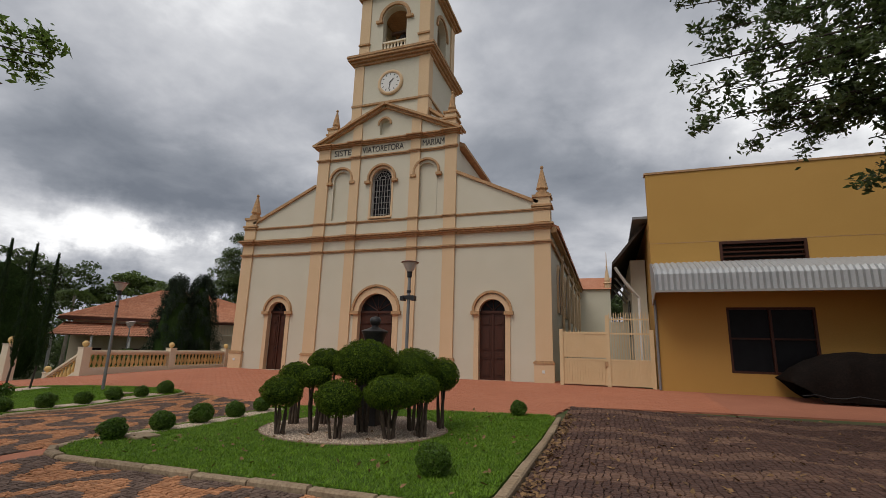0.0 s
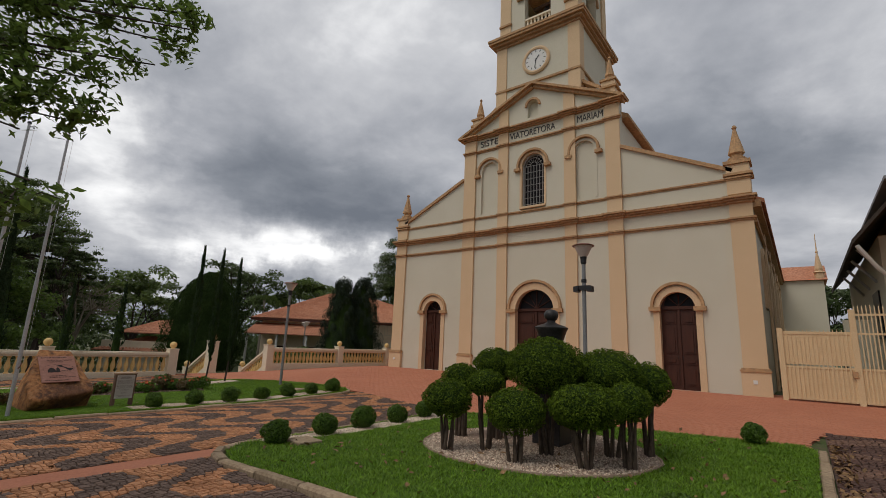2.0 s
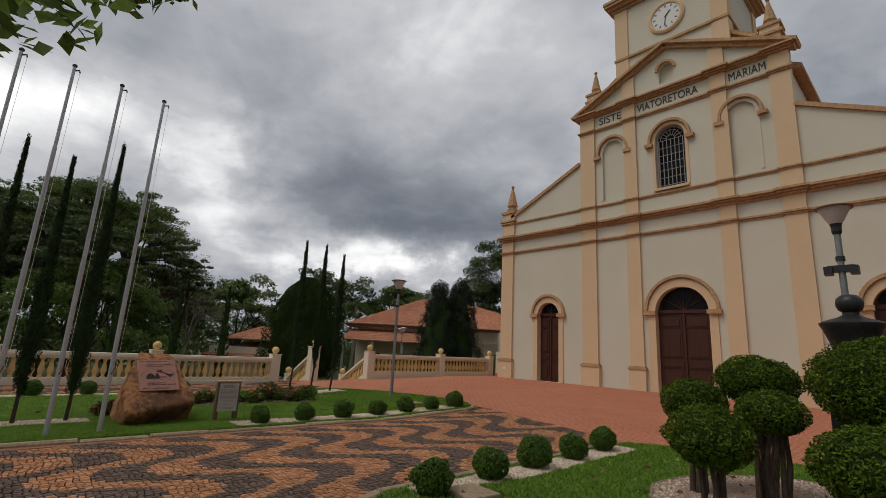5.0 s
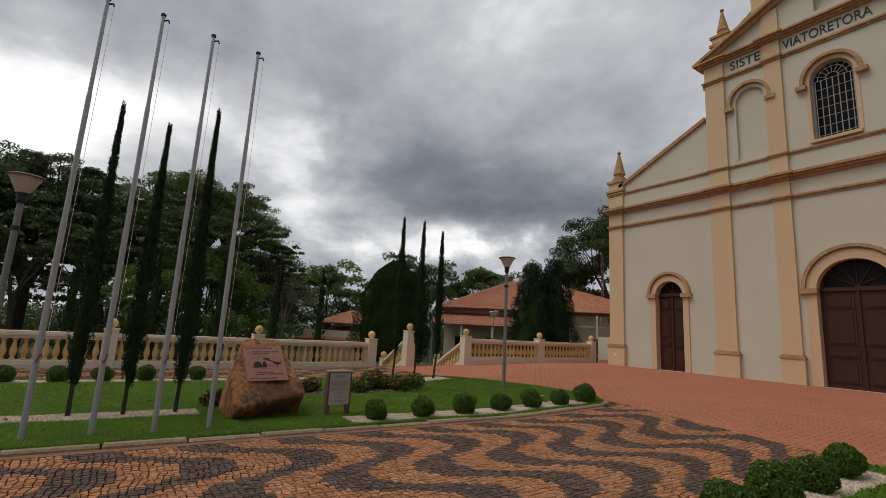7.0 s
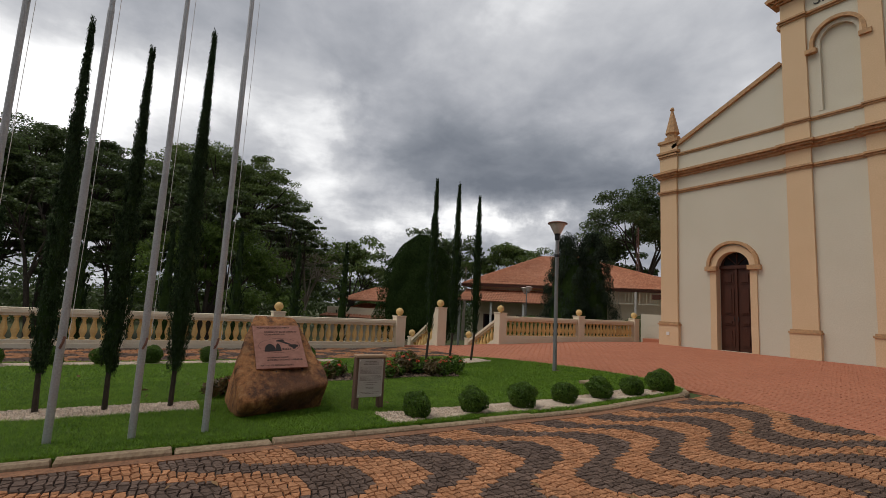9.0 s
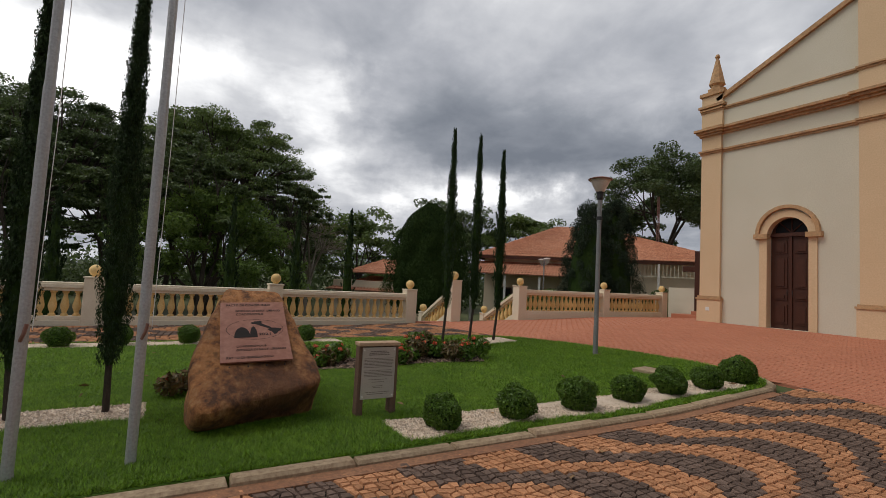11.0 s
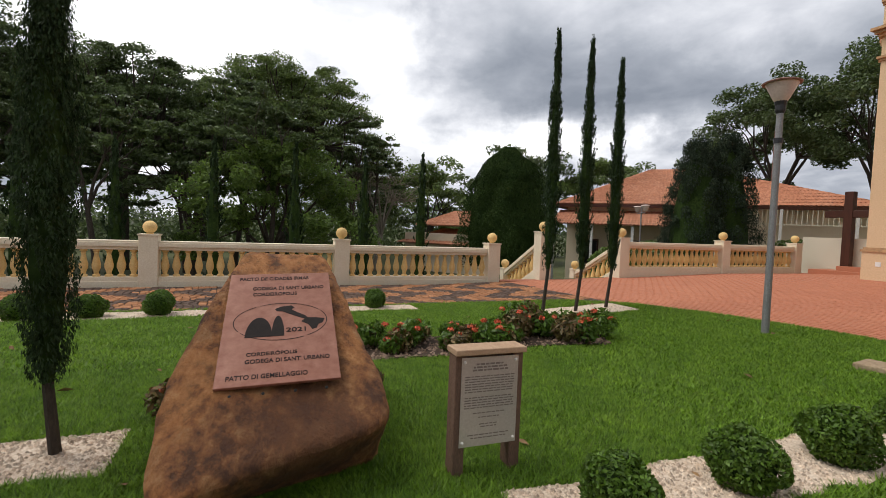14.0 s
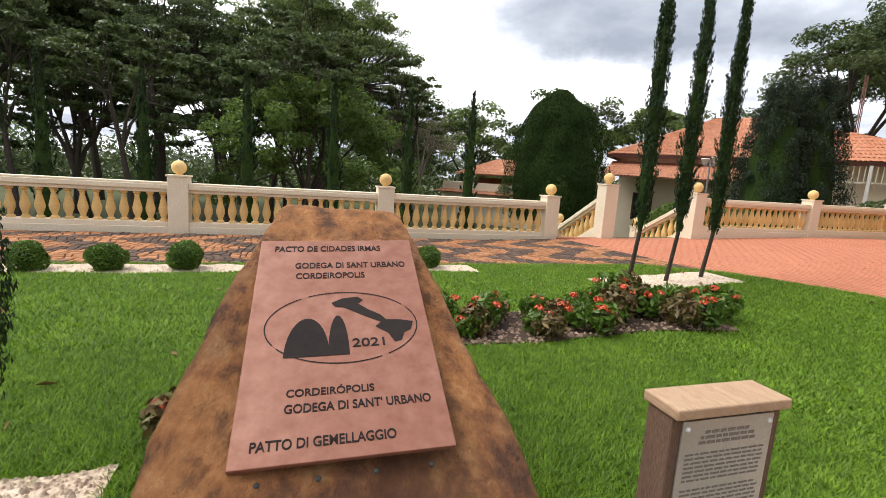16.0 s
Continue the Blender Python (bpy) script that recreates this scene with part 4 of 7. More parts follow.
for i in range(nu + 1):
    x = 5.35 + 3.6 * i / nu
    crest = lerp_table(x, TOP)
    foot = max(0.0, 0.55 - (x - 5.35) * 0.75)
    for j in range(nv + 1):
        a = math.pi * j / nv
        y, z = -0.85 * math.cos(a), foot + (crest - foot) * math.sin(a) ** 0.55
        fold = 0.05 * math.sin(x * 7.0 + 2.2 * math.sin(y * 3)) * (1 - math.sin(a) ** 2) + 0.05 * noise.noise(Vector((x * 2.5, y * 2.5, z * 2.5)))
        f.v.append((x, HY - 1.0 + y * (1 + fold), 0.33 + max(0.0, z + fold * 0.7)))
f.f += [(i * (nv + 1) + j, (i + 1) * (nv + 1) + j, (i + 1) * (nv + 1) + j + 1, i * (nv + 1) + j + 1) for i in range(nu) for j in range(nv)]
f.f += [tuple(range(nv + 1)), tuple(range(nu * (nv + 1), (nu + 1) * (nv + 1)))[::-1]]
tarp = thing("tarpaulin_cover", "large shape under a dark tarpaulin beside the hall", "tarpaulin")
part("cover", f, M["tarp"], tarp, smooth=True)
part("tie_rope", Form().tube([(5.5 + 0.35 * i, HY - 1.93, 0.5 + 0.05 * math.sin(i * 1.9)) for i in range(10)], 0.012, 6), M["black"], tarp)
aw = part("awning", Form(), M["awning"], hall, "grey corrugated metal awning with sloping end")
f = Form()
n, x0 = 150, 1.72
prof = [(HY, 5.02), (HY - 0.7, 4.86), (HY - 1.35, 4.55), (HY - 1.5, 4.36), (HY - 1.5, 3.8)]
for j, (y, z) in enumerate(prof):
    for i in range(n + 1):
        r = 0.03 * math.cos(i * math.pi)
        f.v.append((x0 + i * 0.095, y - r * (0.3 if j < 3 else 1), z + r * (1 if j < 3 else 0)))
for j in range(len(prof) - 1):
    for i in range(n):
        f.f.append((j * (n + 1) + i, j * (n + 1) + i + 1, (j + 1) * (n + 1) + i + 1, (j + 1) * (n + 1) + i))
part("sheet", f, M["awning"], aw)
part("awning_end", Form().add([(1.72, HY, 5.02), (1.72, HY - 0.7, 4.86), (1.72, HY - 1.35, 4.55), (1.72, HY - 1.5, 4.36), (1.72, HY - 1.5, 3.78), (1.72, HY, 3.4)] + [(1.69, y, z) for y, z in ((HY, 5.02), (HY - 0.7, 4.86), (HY - 1.35, 4.55), (HY - 1.5, 4.36), (HY - 1.5, 3.78), (HY, 3.4))], [(0, 1, 2, 3, 4, 5), (11, 10, 9, 8, 7, 6)] + [(i, 6 + i, 6 + (i + 1) % 6, (i + 1) % 6) for i in range(6)]), M["awning"], aw)
part("awning_trim", Form().box(1.69, 16, HY - 1.54, HY - 1.46, 3.72, 3.8), M["iron"], aw)
part("downpipe", Form().tube([(1.78, HY - 0.06, 0.35), (1.78, HY - 0.06, 3.6)], 0.05, 8), M["galv"], hall)

# side house behind the gate
side = thing("side_house", "old cream outbuilding with deep eaves and white downpipe", "building")
part("wall", Form().box(1.1, 1.7, 21.5, 34, 0.1, 5.6), M["wall"], side)
part("roof", Form().add([(0.35, 20.2, 5.3), (1.74, 20.2, 7.0), (1.74, 34, 7.0), (0.35, 34, 5.3), (0.35, 20.2, 5.15), (1.74, 20.2, 6.85), (1.74, 34, 6.85), (0.35, 34, 5.15)], [(0, 3, 2, 1), (4, 5, 6, 7), (0, 1, 5, 4), (1, 2, 6, 5), (2, 3, 7, 6), (3, 0, 4, 7)]), M["bark"], side)
for y in (21.0, 23.2, 25.4, 27.6):
    part("eave_bracket", Form().tube([(1.1, y, 4.3), (0.5, y, 5.1)], 0.05, 6), M["iron"], side)
part("downpipe", Form().tube([(0.45, 20.3, 5.1), (0.9, 20.6, 4.4), (1.35, 20.9, 3.9), (1.35, 20.9, 0.4)], 0.06, 8), M["white"], side)
part("window", Form().box(1.05, 1.12, 23.0, 24.6, 2.4, 4.0), M["glassdark"], side)
part("low_wall", Form().box(0.2, 1.1, 26.0, 26.3, 0.3, 3.2), M["wall"], side)

# ---- gate ----
gate = thing("metal_gate", "cream sheet-metal double gate with spiked bars above", "gate")
GY = 19.5
for x in (-1.72, 0.04, 1.62):
    part("gate_post", Form().box(x - 0.07, x + 0.07, GY - 0.07, GY + 0.07, 0.2, 3.05 if x > 0 and x < 1 else 2.5), M["gate"], gate)
for a, b in ((-1.65, -0.03), (0.11, 1.55)):
    leaf = part("gate_leaf", Form().box(a, b, GY - 0.012, GY + 0.012, 0.42, 1.34), M["gate"], gate)
    n = 16
    for i in range(n + 1):
        x = a + (b - a) * i / n
        part("picket", Form().box(x - 0.016, x + 0.016, GY - 0.045, GY - 0.012, 0.42, 1.34), M["gate"], leaf)
    if a < 0:
        part("upper_sheet", Form().box(a, b, GY - 0.012, GY + 0.012, 1.42, 2.4), M["gate"], leaf)
    for i in range(n + 1):
        x = a + (b - a) * i / n
        top = 2.45 if a < 0 else 3.15
        part("picket", Form().box(x - 0.014, x + 0.014, GY - 0.035, GY - 0.012, 1.34, top - 0.06).add([(x - 0.014, GY - 0.035, top - 0.06), (x + 0.014, GY - 0.035, top - 0.06), (x + 0.014, GY - 0.012, top - 0.06), (x - 0.014, GY - 0.012, top - 0.06), (x, GY - 0.024, top + 0.04)], [(0, 1, 4), (1, 2, 4), (2, 3, 4), (3, 0, 4)]), M["gate"], leaf)
    for z in (0.42, 1.34, 2.35) + (() if a < 0 else (2.9,)):
        part("gate_rail", Form().box(a, b, GY - 0.03, GY + 0.03, z - 0.03, z + 0.03), M["gate"], leaf)
part("lock_box", Form().box(-0.1, 0.02, GY - 0.1, GY - 0.03, 1.1, 1.28), M["mould"], gate)


# ---- balustrade ----
def baluster_mesh(h):
    r = [(0.075, 0), (0.075, 0.04), (0.045, 0.06), (0.05, 0.10), (0.085, 0.20), (0.088, 0.27), (0.06, 0.40), (0.04, 0.50), (0.05, 0.535), (0.04, 0.55), (0.07, 0.57), (0.07, 0.61)]
    k = h / 0.61
    return Form().lathe([(a, b * k) for a, b in r], n=10).mesh("baluster", M["balyel"], True)


BALUSTER = baluster_mesh(0.60)


def post(parent, x, y, z0, z1, w=0.19):
    f = Form().box(x - w, x + w, y - w, y + w, z0, z1)
    p = rounded(part("post", f, M["bal"], parent), 0.012)
    part("post_cap", Form().box(x - w - 0.02, x + w + 0.02, y - w - 0.02, y + w + 0.02, z1, z1 + 0.035), M["bal"], p)
    part("ball", Form().lathe([(0.075, 0.035), (0.06, 0.07)] + [(0.145 * math.sin(math.pi * i / 10 + 0.25 * (1 - i / 10)), 0.19 - 0.145 * math.cos(math.pi * i / 10 + 0.25 * (1 - i / 10))) for i in range(0, 11)], x, y, z1, 18), M["balyel"], p, "yellow ochre ball", True)
    return p


def run(a, b, za, zb, label, last=False, spacing=0.235, rise=0.0, name="balustrade", group="balustrade runs"):
    """A stretch of balustrade from post a to before post b: plinth, balusters and handrail; za, zb: foot heights."""
    t = thing(name, label, "balustrade", group=group)
    ax, ay, bx, by = *a, *b
    length = math.hypot(bx - ax, by - ay)
    d = Vector(((bx - ax) / length, (by - ay) / length, (zb - za) / length))
    n = Vector((-d.y, d.x, 0)).normalized()

    def beam(s0, s1, w, h0, h1):
        p = []
        for s in (s0, s1):
            c = Vector((ax, ay, za)) + d * s
            p += [c + n * w + Vector((0, 0, h0)), c - n * w + Vector((0, 0, h0)), c - n * w + Vector((0, 0, h1)), c + n * w + Vector((0, 0, h1))]
        return p, [(0, 1, 2, 3), (7, 6, 5, 4), (0, 4, 5, 1), (1, 5, 6, 2), (2, 6, 7, 3), (3, 7, 4, 0)]

    e = 0.19
    rounded(part("plinth", Form().add(*beam(e, length - e, 0.16, -0.3, 0.16)).add(*beam(e, length - e, 0.13, 0.16, 0.25)), M["bal"], t), 0.012)
    rounded(part("handrail", Form().add(*beam(e, length - e, 0.10, 0.85, 0.92)).add(*beam(e, length - e, 0.15, 0.92, 1.02)).add(*beam(e, length - e, 0.13, 1.02, 1.06)), M["bal"], t), 0.012)
    k = max(2, round((length - 2 * e) / spacing))
    for i in range(k):
        s = e + (length - 2 * e) * (i + 0.5) / k
        o = part("baluster", BALUSTER, None, t)
        o.location = Vector((ax, ay, za + 0.25)) + d * s
        o.rotation_euler = (0, 0, i * 0.7)
    return t


BX = -23.43
ys = [-6.5, -2.1, 2.24, 6.54, 10.95]
for i in range(4):
    t = run((BX, ys[i]), (BX, ys[i + 1]), -0.30, -0.30, "ivory balustrade with yellow ochre turned balusters")
    post(t, BX, ys[i], -0.6, 0.88)
    if i == 3:
        post(t, BX, ys[4], -0.6, 0.88)
RX = -23.05
for (a, b, z) in ((15.45, 20.1, 0.03), (20.1, 24.1, 0.05)):
    t = run((RX, a), (RX, b), z, z, "ivory balustrade with yellow ochre turned balusters beside the forecourt")
    post(t, RX, a, z - 0.5, z + 1.16)
    if b > 23:
        post(t, RX, b, z - 0.5, z + 1.16)
t = run((BX, 12.72), (BX - 2.3, 12.72), 0.0, -1.25, "sloping stair balustrade with tall ivory post", name="stair_balustrade", group="stair balustrades")
post(t, BX, 12.72, -0.5, 1.28, 0.2)
post(t, BX - 2.3, 12.72, -1.8, -0.05, 0.13)
t = run((RX, 15.45), (RX - 2.3, 15.45), 0.0, -1.25, "sloping stair balustrade beside red steps", name="stair_balustrade", group="stair balustrades")
post(t, RX - 2.3, 15.45, -1.8, -0.05, 0.13)
stair = thing("stairs", "red-painted steps leading down to the park", "stairs", kind="structure")
for i in range(9):
    part("step", Form().box(BX - 0.3 - 0.3 * (i + 1), BX - 0.3 * i - 0.02, 12.92, 15.25, -2.0, -0.16 - 0.17 * (i + 1)), M["red"], stair)
part("landing", Form().box(BX - 0.06, BX + 0.3, 11.15, 15.28, -0.5, -0.175), M["redjoint"], stair)
tagged(part("retaining_wall", Form().box(BX - 0.16, BX + 0.16, -20, 12.5, -2.2, -0.60).box(RX - 0.16, RX + 0.14, 15.64, 30, -2.2, -0.26), M["bal"]), "ivory retaining wall under the balustrade", "wall", kind="structure")
sw = tagged(part("side_wall", Form().box(-23.3, -18.7, 25.0, 25.25, -0.1, 1.5), M["wall"]), "low cream wall joining church and balustrade", "wall", kind="structure")
cs = thing("cross_steps", "two red-painted steps under a wooden cross", "steps")
for i in range(2):
    part("step", Form().box(-22.4 + 0.75 * i, -20.3, 23.9 + 0.3 * i, 24.98, 0.0, 0.30 + 0.17 * i), M["red"], cs)
cross = thing("wooden_cross", "tall dark brown wooden cross on red steps", "cross", (-21.6, 24.7, 0.46))
rounded(part("upright", Form().box(-0.14, 0.14, -0.12, 0.12, 0, 2.75), M["door"], cross), 0.01)
rounded(part("crossarm", Form().box(-0.75, 0.75, -0.1, 0.1, 1.8, 2.06), M["door"], cross), 0.01)

# ---- kerbs ----
def kerb(name, pts, label):
    k = tagged(new(name), label, "kerb", kind="structure")
    rng = random.Random(4)
    for (x0, y0), (x1, y1) in zip(pts[:-1], pts[1:]):
        length = math.hypot(x1 - x0, y1 - y0)
        n = max(1, round(length / 0.85))
        ang = math.atan2(y1 - y0, x1 - x0)
        for i in range(n):
            c0, c1 = (i + 0.012) / n, (i + 0.988) / n
            a = (x0 + (x1 - x0) * c0, y0 + (y1 - y0) * c0)
            b = (x0 + (x1 - x0) * c1, y0 + (y1 - y0) * c1)
            w, h = 0.07 + rng.uniform(-0.01, 0.006), 0.058 + rng.uniform(-0.014, 0.012)
            nx, ny = -math.sin(ang) * w, math.cos(ang) * w
            p = [(a[0] + nx, a[1] + ny), (a[0] - nx, a[1] - ny), (b[0] - nx, b[1] - ny), (b[0] + nx, b[1] + ny)]
            f = Form().add([(x, y, g(x, y) - 0.1) for x, y in p] + [(x, y, g(x, y) + h * 0.6) for x, y in p], [(0, 1, 5, 4), (1, 2, 6, 5), (2, 3, 7, 6), (3, 0, 4, 7)])
            q = [(x + (nx if j in (1, 2) else -nx) * 0.3 + (b[0] - a[0]) * (0.012 if j in (0, 1) else -0.012), y + (ny if j in (1, 2) else -ny) * 0.3 + (b[1] - a[1]) * (0.012 if j in (0, 1) else -0.012), g(x, y) + h) for j, (x, y) in enumerate(p)]
            f.v += q
            f.f += [(4, 5, 9, 8), (5, 6, 10, 9), (6, 7, 11, 10), (7, 4, 8, 11), (8, 9, 10, 11)]
            part("kerb_stone", f, M["kerb"], k)
    return k


kerb("kerb_by_rock_lawn", [(-12.5, -7), (-12.5, 11.25), (-12.62, 11.6), (-12.9, 11.9), (-13.3, 12.1)], "worn pale concrete kerb stones edging the lawn")
kerb("kerb_by_bust_lawn", [(-8.2, 10.2), (-8.15, 5.5), (-8.0, 5.15), (-7.7, 4.92), (-7.3, 4.8), (-1.5, 4.8), (-1.2, 4.95), (-1.1, 5.25), (-1.08, 11.35)], "worn pale concrete kerb stones edging the lawn")


# ---- flat beds ----
def patch(name, outline, material, label, category, lift=0.062, stones=0, size=0.018, stone_mat=None, seed=1):
    b = thing(name, label, category, kind="structure")
    part("bed", Form().prism(outline, lambda x, y: g(x, y) - 0.02, lambda x, y: g(x, y) + lift), material, b)
    if stones:
        rng = np.random.default_rng(seed)
        xs, ys_ = np.array([p[0] for p in outline]), np.array([p[1] for p in outline])
        area = (xs.max() - xs.min()) * (ys_.max() - ys_.min())
        P = rng.uniform([xs.min(), ys_.min()], [xs.max(), ys_.max()], (int(area * stones), 2))
        P = P[inside(P, outline)]
        n = len(P)
        z = np.array([g(x, y) for x, y in P]) + lift
        s = size * rng.uniform(0.6, 1.4, n)
        a = rng.uniform(0, 6.28, n)
        base = np.array([[1, 0, -0.3], [-0.2, 0.9, -0.3], [-0.9, -0.2, -0.3], [0.1, -0.8, -0.3], [0.1, 0.1, 0.7]])
        ca, sa = np.cos(a)[:, None], np.sin(a)[:, None]
        v = np.stack([P[:, :1] + s[:, None] * (base[:, 0] * ca - base[:, 1] * sa), P[:, 1:] + s[:, None] * (base[:, 0] * sa + base[:, 1] * ca), z[:, None] + s[:, None] * base[:, 2] * rng.uniform(0.5, 1.2, n)[:, None]], 2).reshape(-1, 3)
        f = (np.arange(n)[:, None, None] * 5 + np.array([[0, 1, 4], [1, 2, 4], [2, 3, 4], [3, 0, 4]])).reshape(-1, 3)
        fm = Form()
        fm.v, fm.f = v.tolist(), f.tolist()
        part("pebbles", fm, stone_mat or material, b, kind="stuff")
    return b


def inside(P, outline):
    x, y = P[:, 0], P[:, 1]
    r = np.zeros(len(P), bool)
    for (x0, y0), (x1, y1) in zip(outline, outline[1:] + outline[:1]):
        c = (y0 > y) != (y1 > y)
        r ^= c & (x < (x1 - x0) * (y - y0) / ((y1 - y0) or 1e-9) + x0)
    return r


def blob(cx, cy, rx, ry, n=26, wob=0.06, seed=0):
    rng = random.Random(seed)
    return [(cx + rx * math.cos(a) * (1 + rng.uniform(-wob, wob)), cy + ry * math.sin(a) * (1 + rng.uniform(-wob, wob))) for a in [2 * math.pi * i / n for i in range(n)]]


def strip(x0, x1, y0, y1, seed=0):
    rng = random.Random(seed)
    n = max(2, int((y1 - y0) / 0.14))
    return [(x1 + rng.uniform(-0.035, 0.035) + 0.03 * math.sin(i * 0.37 + seed), y0 + (y1 - y0) * i / n) for i in range(n + 1)] + [(x0 + rng.uniform(-0.035, 0.035), y1 - (y1 - y0) * i / n) for i in range(n + 1)]


BEDS = [("gravel_strip", strip(-13.27, -12.72, 5.72, 11.1, 1), "gravel", "pale gravel strip under clipped balls", 2600),
        ("gravel_strip", strip(-14.72, -14.14, -2.5, 3.75, 2), "gravel", "pale gravel strip under slim cypresses", 2200),
        ("gravel_strip", strip(-8.02, -7.6, 5.75, 10.1, 3), "gravel", "pale gravel strip under clipped balls", 1300),
        ("gravel_strip", strip(-18.45, -17.65, 8.7, 11.0, 4), "gravel", "pale gravel bed under slim cypresses", 300),
        ("gravel_strip", strip(-19.5, -18.95, -3.0, 7.2, 5), "gravel", "pale gravel strip along the back of the lawn", 300)]
for nm, o, m_, lb, k in BEDS:
    tagged(patch(nm, o, M[m_], lb, "gravel bed", stones=k), group="gravel strips")
CIRCLE = blob(-4.68, 8.45, 1.82, 1.62, 40, 0.015, 7)
patch("round_gravel_bed", CIRCLE, M["gravbrown"], "round brown gravel bed under clipped shrubs", "gravel bed", 0.07, 900, 0.024, M["gravel"], seed=9)
ring = thing("bed_edging", "thin brown edging ring round the gravel bed", "edging", kind="structure")
f = Form()
f.tube([(x, y, g(x, y) + 0.065) for x, y in CIRCLE + CIRCLE[:1]], 0.022, 6)
part("edging_ring", f, M["gravbrown"], ring)
FLOWERBED = [(-15.95, 5.55), (-15.9, 6.6), (-16.05, 7.8), (-15.9, 8.8), (-16.6, 9.05), (-17.1, 8.6), (-16.9, 7.4), (-16.75, 6.4), (-16.8, 5.6), (-16.4, 5.2)]
patch("flower_bed_soil", FLOWERBED, M["soil"], "dark mulched soil of the flower bed", "soil", 0.075, 260, 0.035, M["gravbrown"], 5)
for x, y, rz in ((-13.95, 10.7, 8), (-7.45, 6.15, -6)):
    s = part("stepping_slab", Form().box(-0.22, 0.22, -0.2, 0.2, -0.06, 0.035), M["kerb"])
    s.matrix_basis = pose(x, y, g(x, y) + 0.07, 0, 0, rz)
    rounded(tagged(s, "pale concrete slab lying on the lawn", "slab", group="slabs"), 0.015)


# ---- clipped balls ----
def ball_bush(x, y, r, seed, label="small clipped boxwood ball"):
    rng = np.random.default_rng(seed)
    b = thing("boxwood_ball", label, "bush", (x, y, g(x, y) + 0.035), "clipped balls")
    wide = rng.uniform(0.93, 1.07)
    p, n = ball_points(int(5000 * (r / 0.22) ** 2), rng, (0, 0, r * 0.9), (r * wide, r / wide, r * 0.9), -0.96, 0.16)
    sprig = 1 + 0.05 * np.sin(p @ rng.normal(0, 16, (3, 5)) + seed).sum(1)
    p[:, :2] *= sprig[:, None]
    p[:, 2] = r * 0.9 + (p[:, 2] - r * 0.9) * sprig
    leaves("foliage", p, n, 0.0155, M["box"], b, 0.9, 0.55, seed)
    # Solid dark core: its colour stands in for shade between the boxwood leaves.
    part("inner_core", Form().lathe([(r * 0.3 + 0.001, 0.02)] + [(r * 0.76 * math.sin(math.pi * i / 8) + 0.001, r * 0.88 - r * 0.72 * math.cos(math.pi * i / 8)) for i in range(1, 9)], n=14), M["dome_and_core"], b)
    part("stem", Form().tube([(0, 0, -0.08), (0, 0, r * 0.4)], 0.02, 6), M["bark"], b)
    return b


bushes = [(-12.91, 6.17, 0.19), (-12.91, 7.06, 0.2), (-12.94, 7.97, 0.215), (-12.97, 8.88, 0.195), (-12.95, 9.66, 0.215), (-12.9, 10.44, 0.19), (-12.88, 11.22, 0.22),
          (-7.72, 5.85, 0.21), (-7.8, 6.82, 0.205), (-7.85, 7.77, 0.22), (-7.88, 8.72, 0.2), (-7.88, 9.63, 0.21), (-1.98, 11.28, 0.2), (-2.06, 5.8, 0.22),
          (-19.2, 0.6, 0.2), (-19.15, 1.5, 0.2), (-19.15, 2.3, 0.2), (-19.2, 3.16, 0.21), (-19.25, 4.25, 0.2), (-19.3, 5.4, 0.2), (-19.35, 6.48, 0.195)]
for i, (x, y, r) in enumerate(bushes):
    ball_bush(x, y, r, 100 + i)

# ---- clipped shrub group and bust ----
def cloud_shrub(x, y, z, rx, rz, seed, stems=5):
    rng = np.random.default_rng(seed)
    gz = g(x, y) + 0.06
    b = thing("clipped_shrub", "domed clipped conifer shrub on bare twisted stems", "shrub", (x, y, gz), "clipped shrubs round the bust")
    c = z - gz
    p, n = ball_points(int(11500 * (rx / 0.5) ** 2), rng, (0, 0, c), (rx * 1.03, rx * 1.03, rz), -0.92, 0.16)
    # a full dome on top, drawn in underneath, with small tufts all over
    under = np.clip((c - p[:, 2]) / rz, 0, 1)
    dent = 1 + 0.018 * np.sin(p @ rng.normal(0, 9, (3, 5)) + seed).sum(1) + 0.013 * np.sin(p @ rng.normal(0, 34, (3, 6)) + seed).sum(1)
    p[:, :2] *= (dent * (1 - 0.10 * under))[:, None]
    p[:, 2] = c + (p[:, 2] - c) * (1 + (dent - 1) * 1.3)
    leaves("foliage", p, n + np.array([0, 0, 0.25]), 0.019, M["thuja"], b, 0.75, 0.40, seed)
    # Dark filler under the leaf skin, coloured as the shade within the shrub.
    part("inner_crown", Form().lathe([(0.02, c - rz * 0.72), (rx * 0.6, c - rz * 0.62), (rx * 0.86, c - rz * 0.15), (rx * 0.86, c + rz * 0.15), (rx * 0.7, c + rz * 0.55), (rx * 0.4, c + rz * 0.80), (0.02, c + rz * 0.88)], n=18), M["dome_and_core"], b)
    for i in range(stems):
        a = 2 * math.pi * i / stems + rng.uniform(-0.4, 0.4)
        r0, r1 = rng.uniform(0.03, 0.09), rx * rng.uniform(0.2, 0.6)
        tw = rng.uniform(-0.7, 0.7)
        mid = ((r0 + r1) * 0.5 * math.cos(a + tw), (r0 + r1) * 0.5 * math.sin(a + tw), c * rng.uniform(0.35, 0.55))
        part("stem", Form().tube([(r0 * math.cos(a), r0 * math.sin(a), -0.05), mid, (r1 * math.cos(a), r1 * math.sin(a), c - rz * 0.3)], [rng.uniform(0.028, 0.04), 0.024, 0.016], 7), M["stem"], b)
    return b


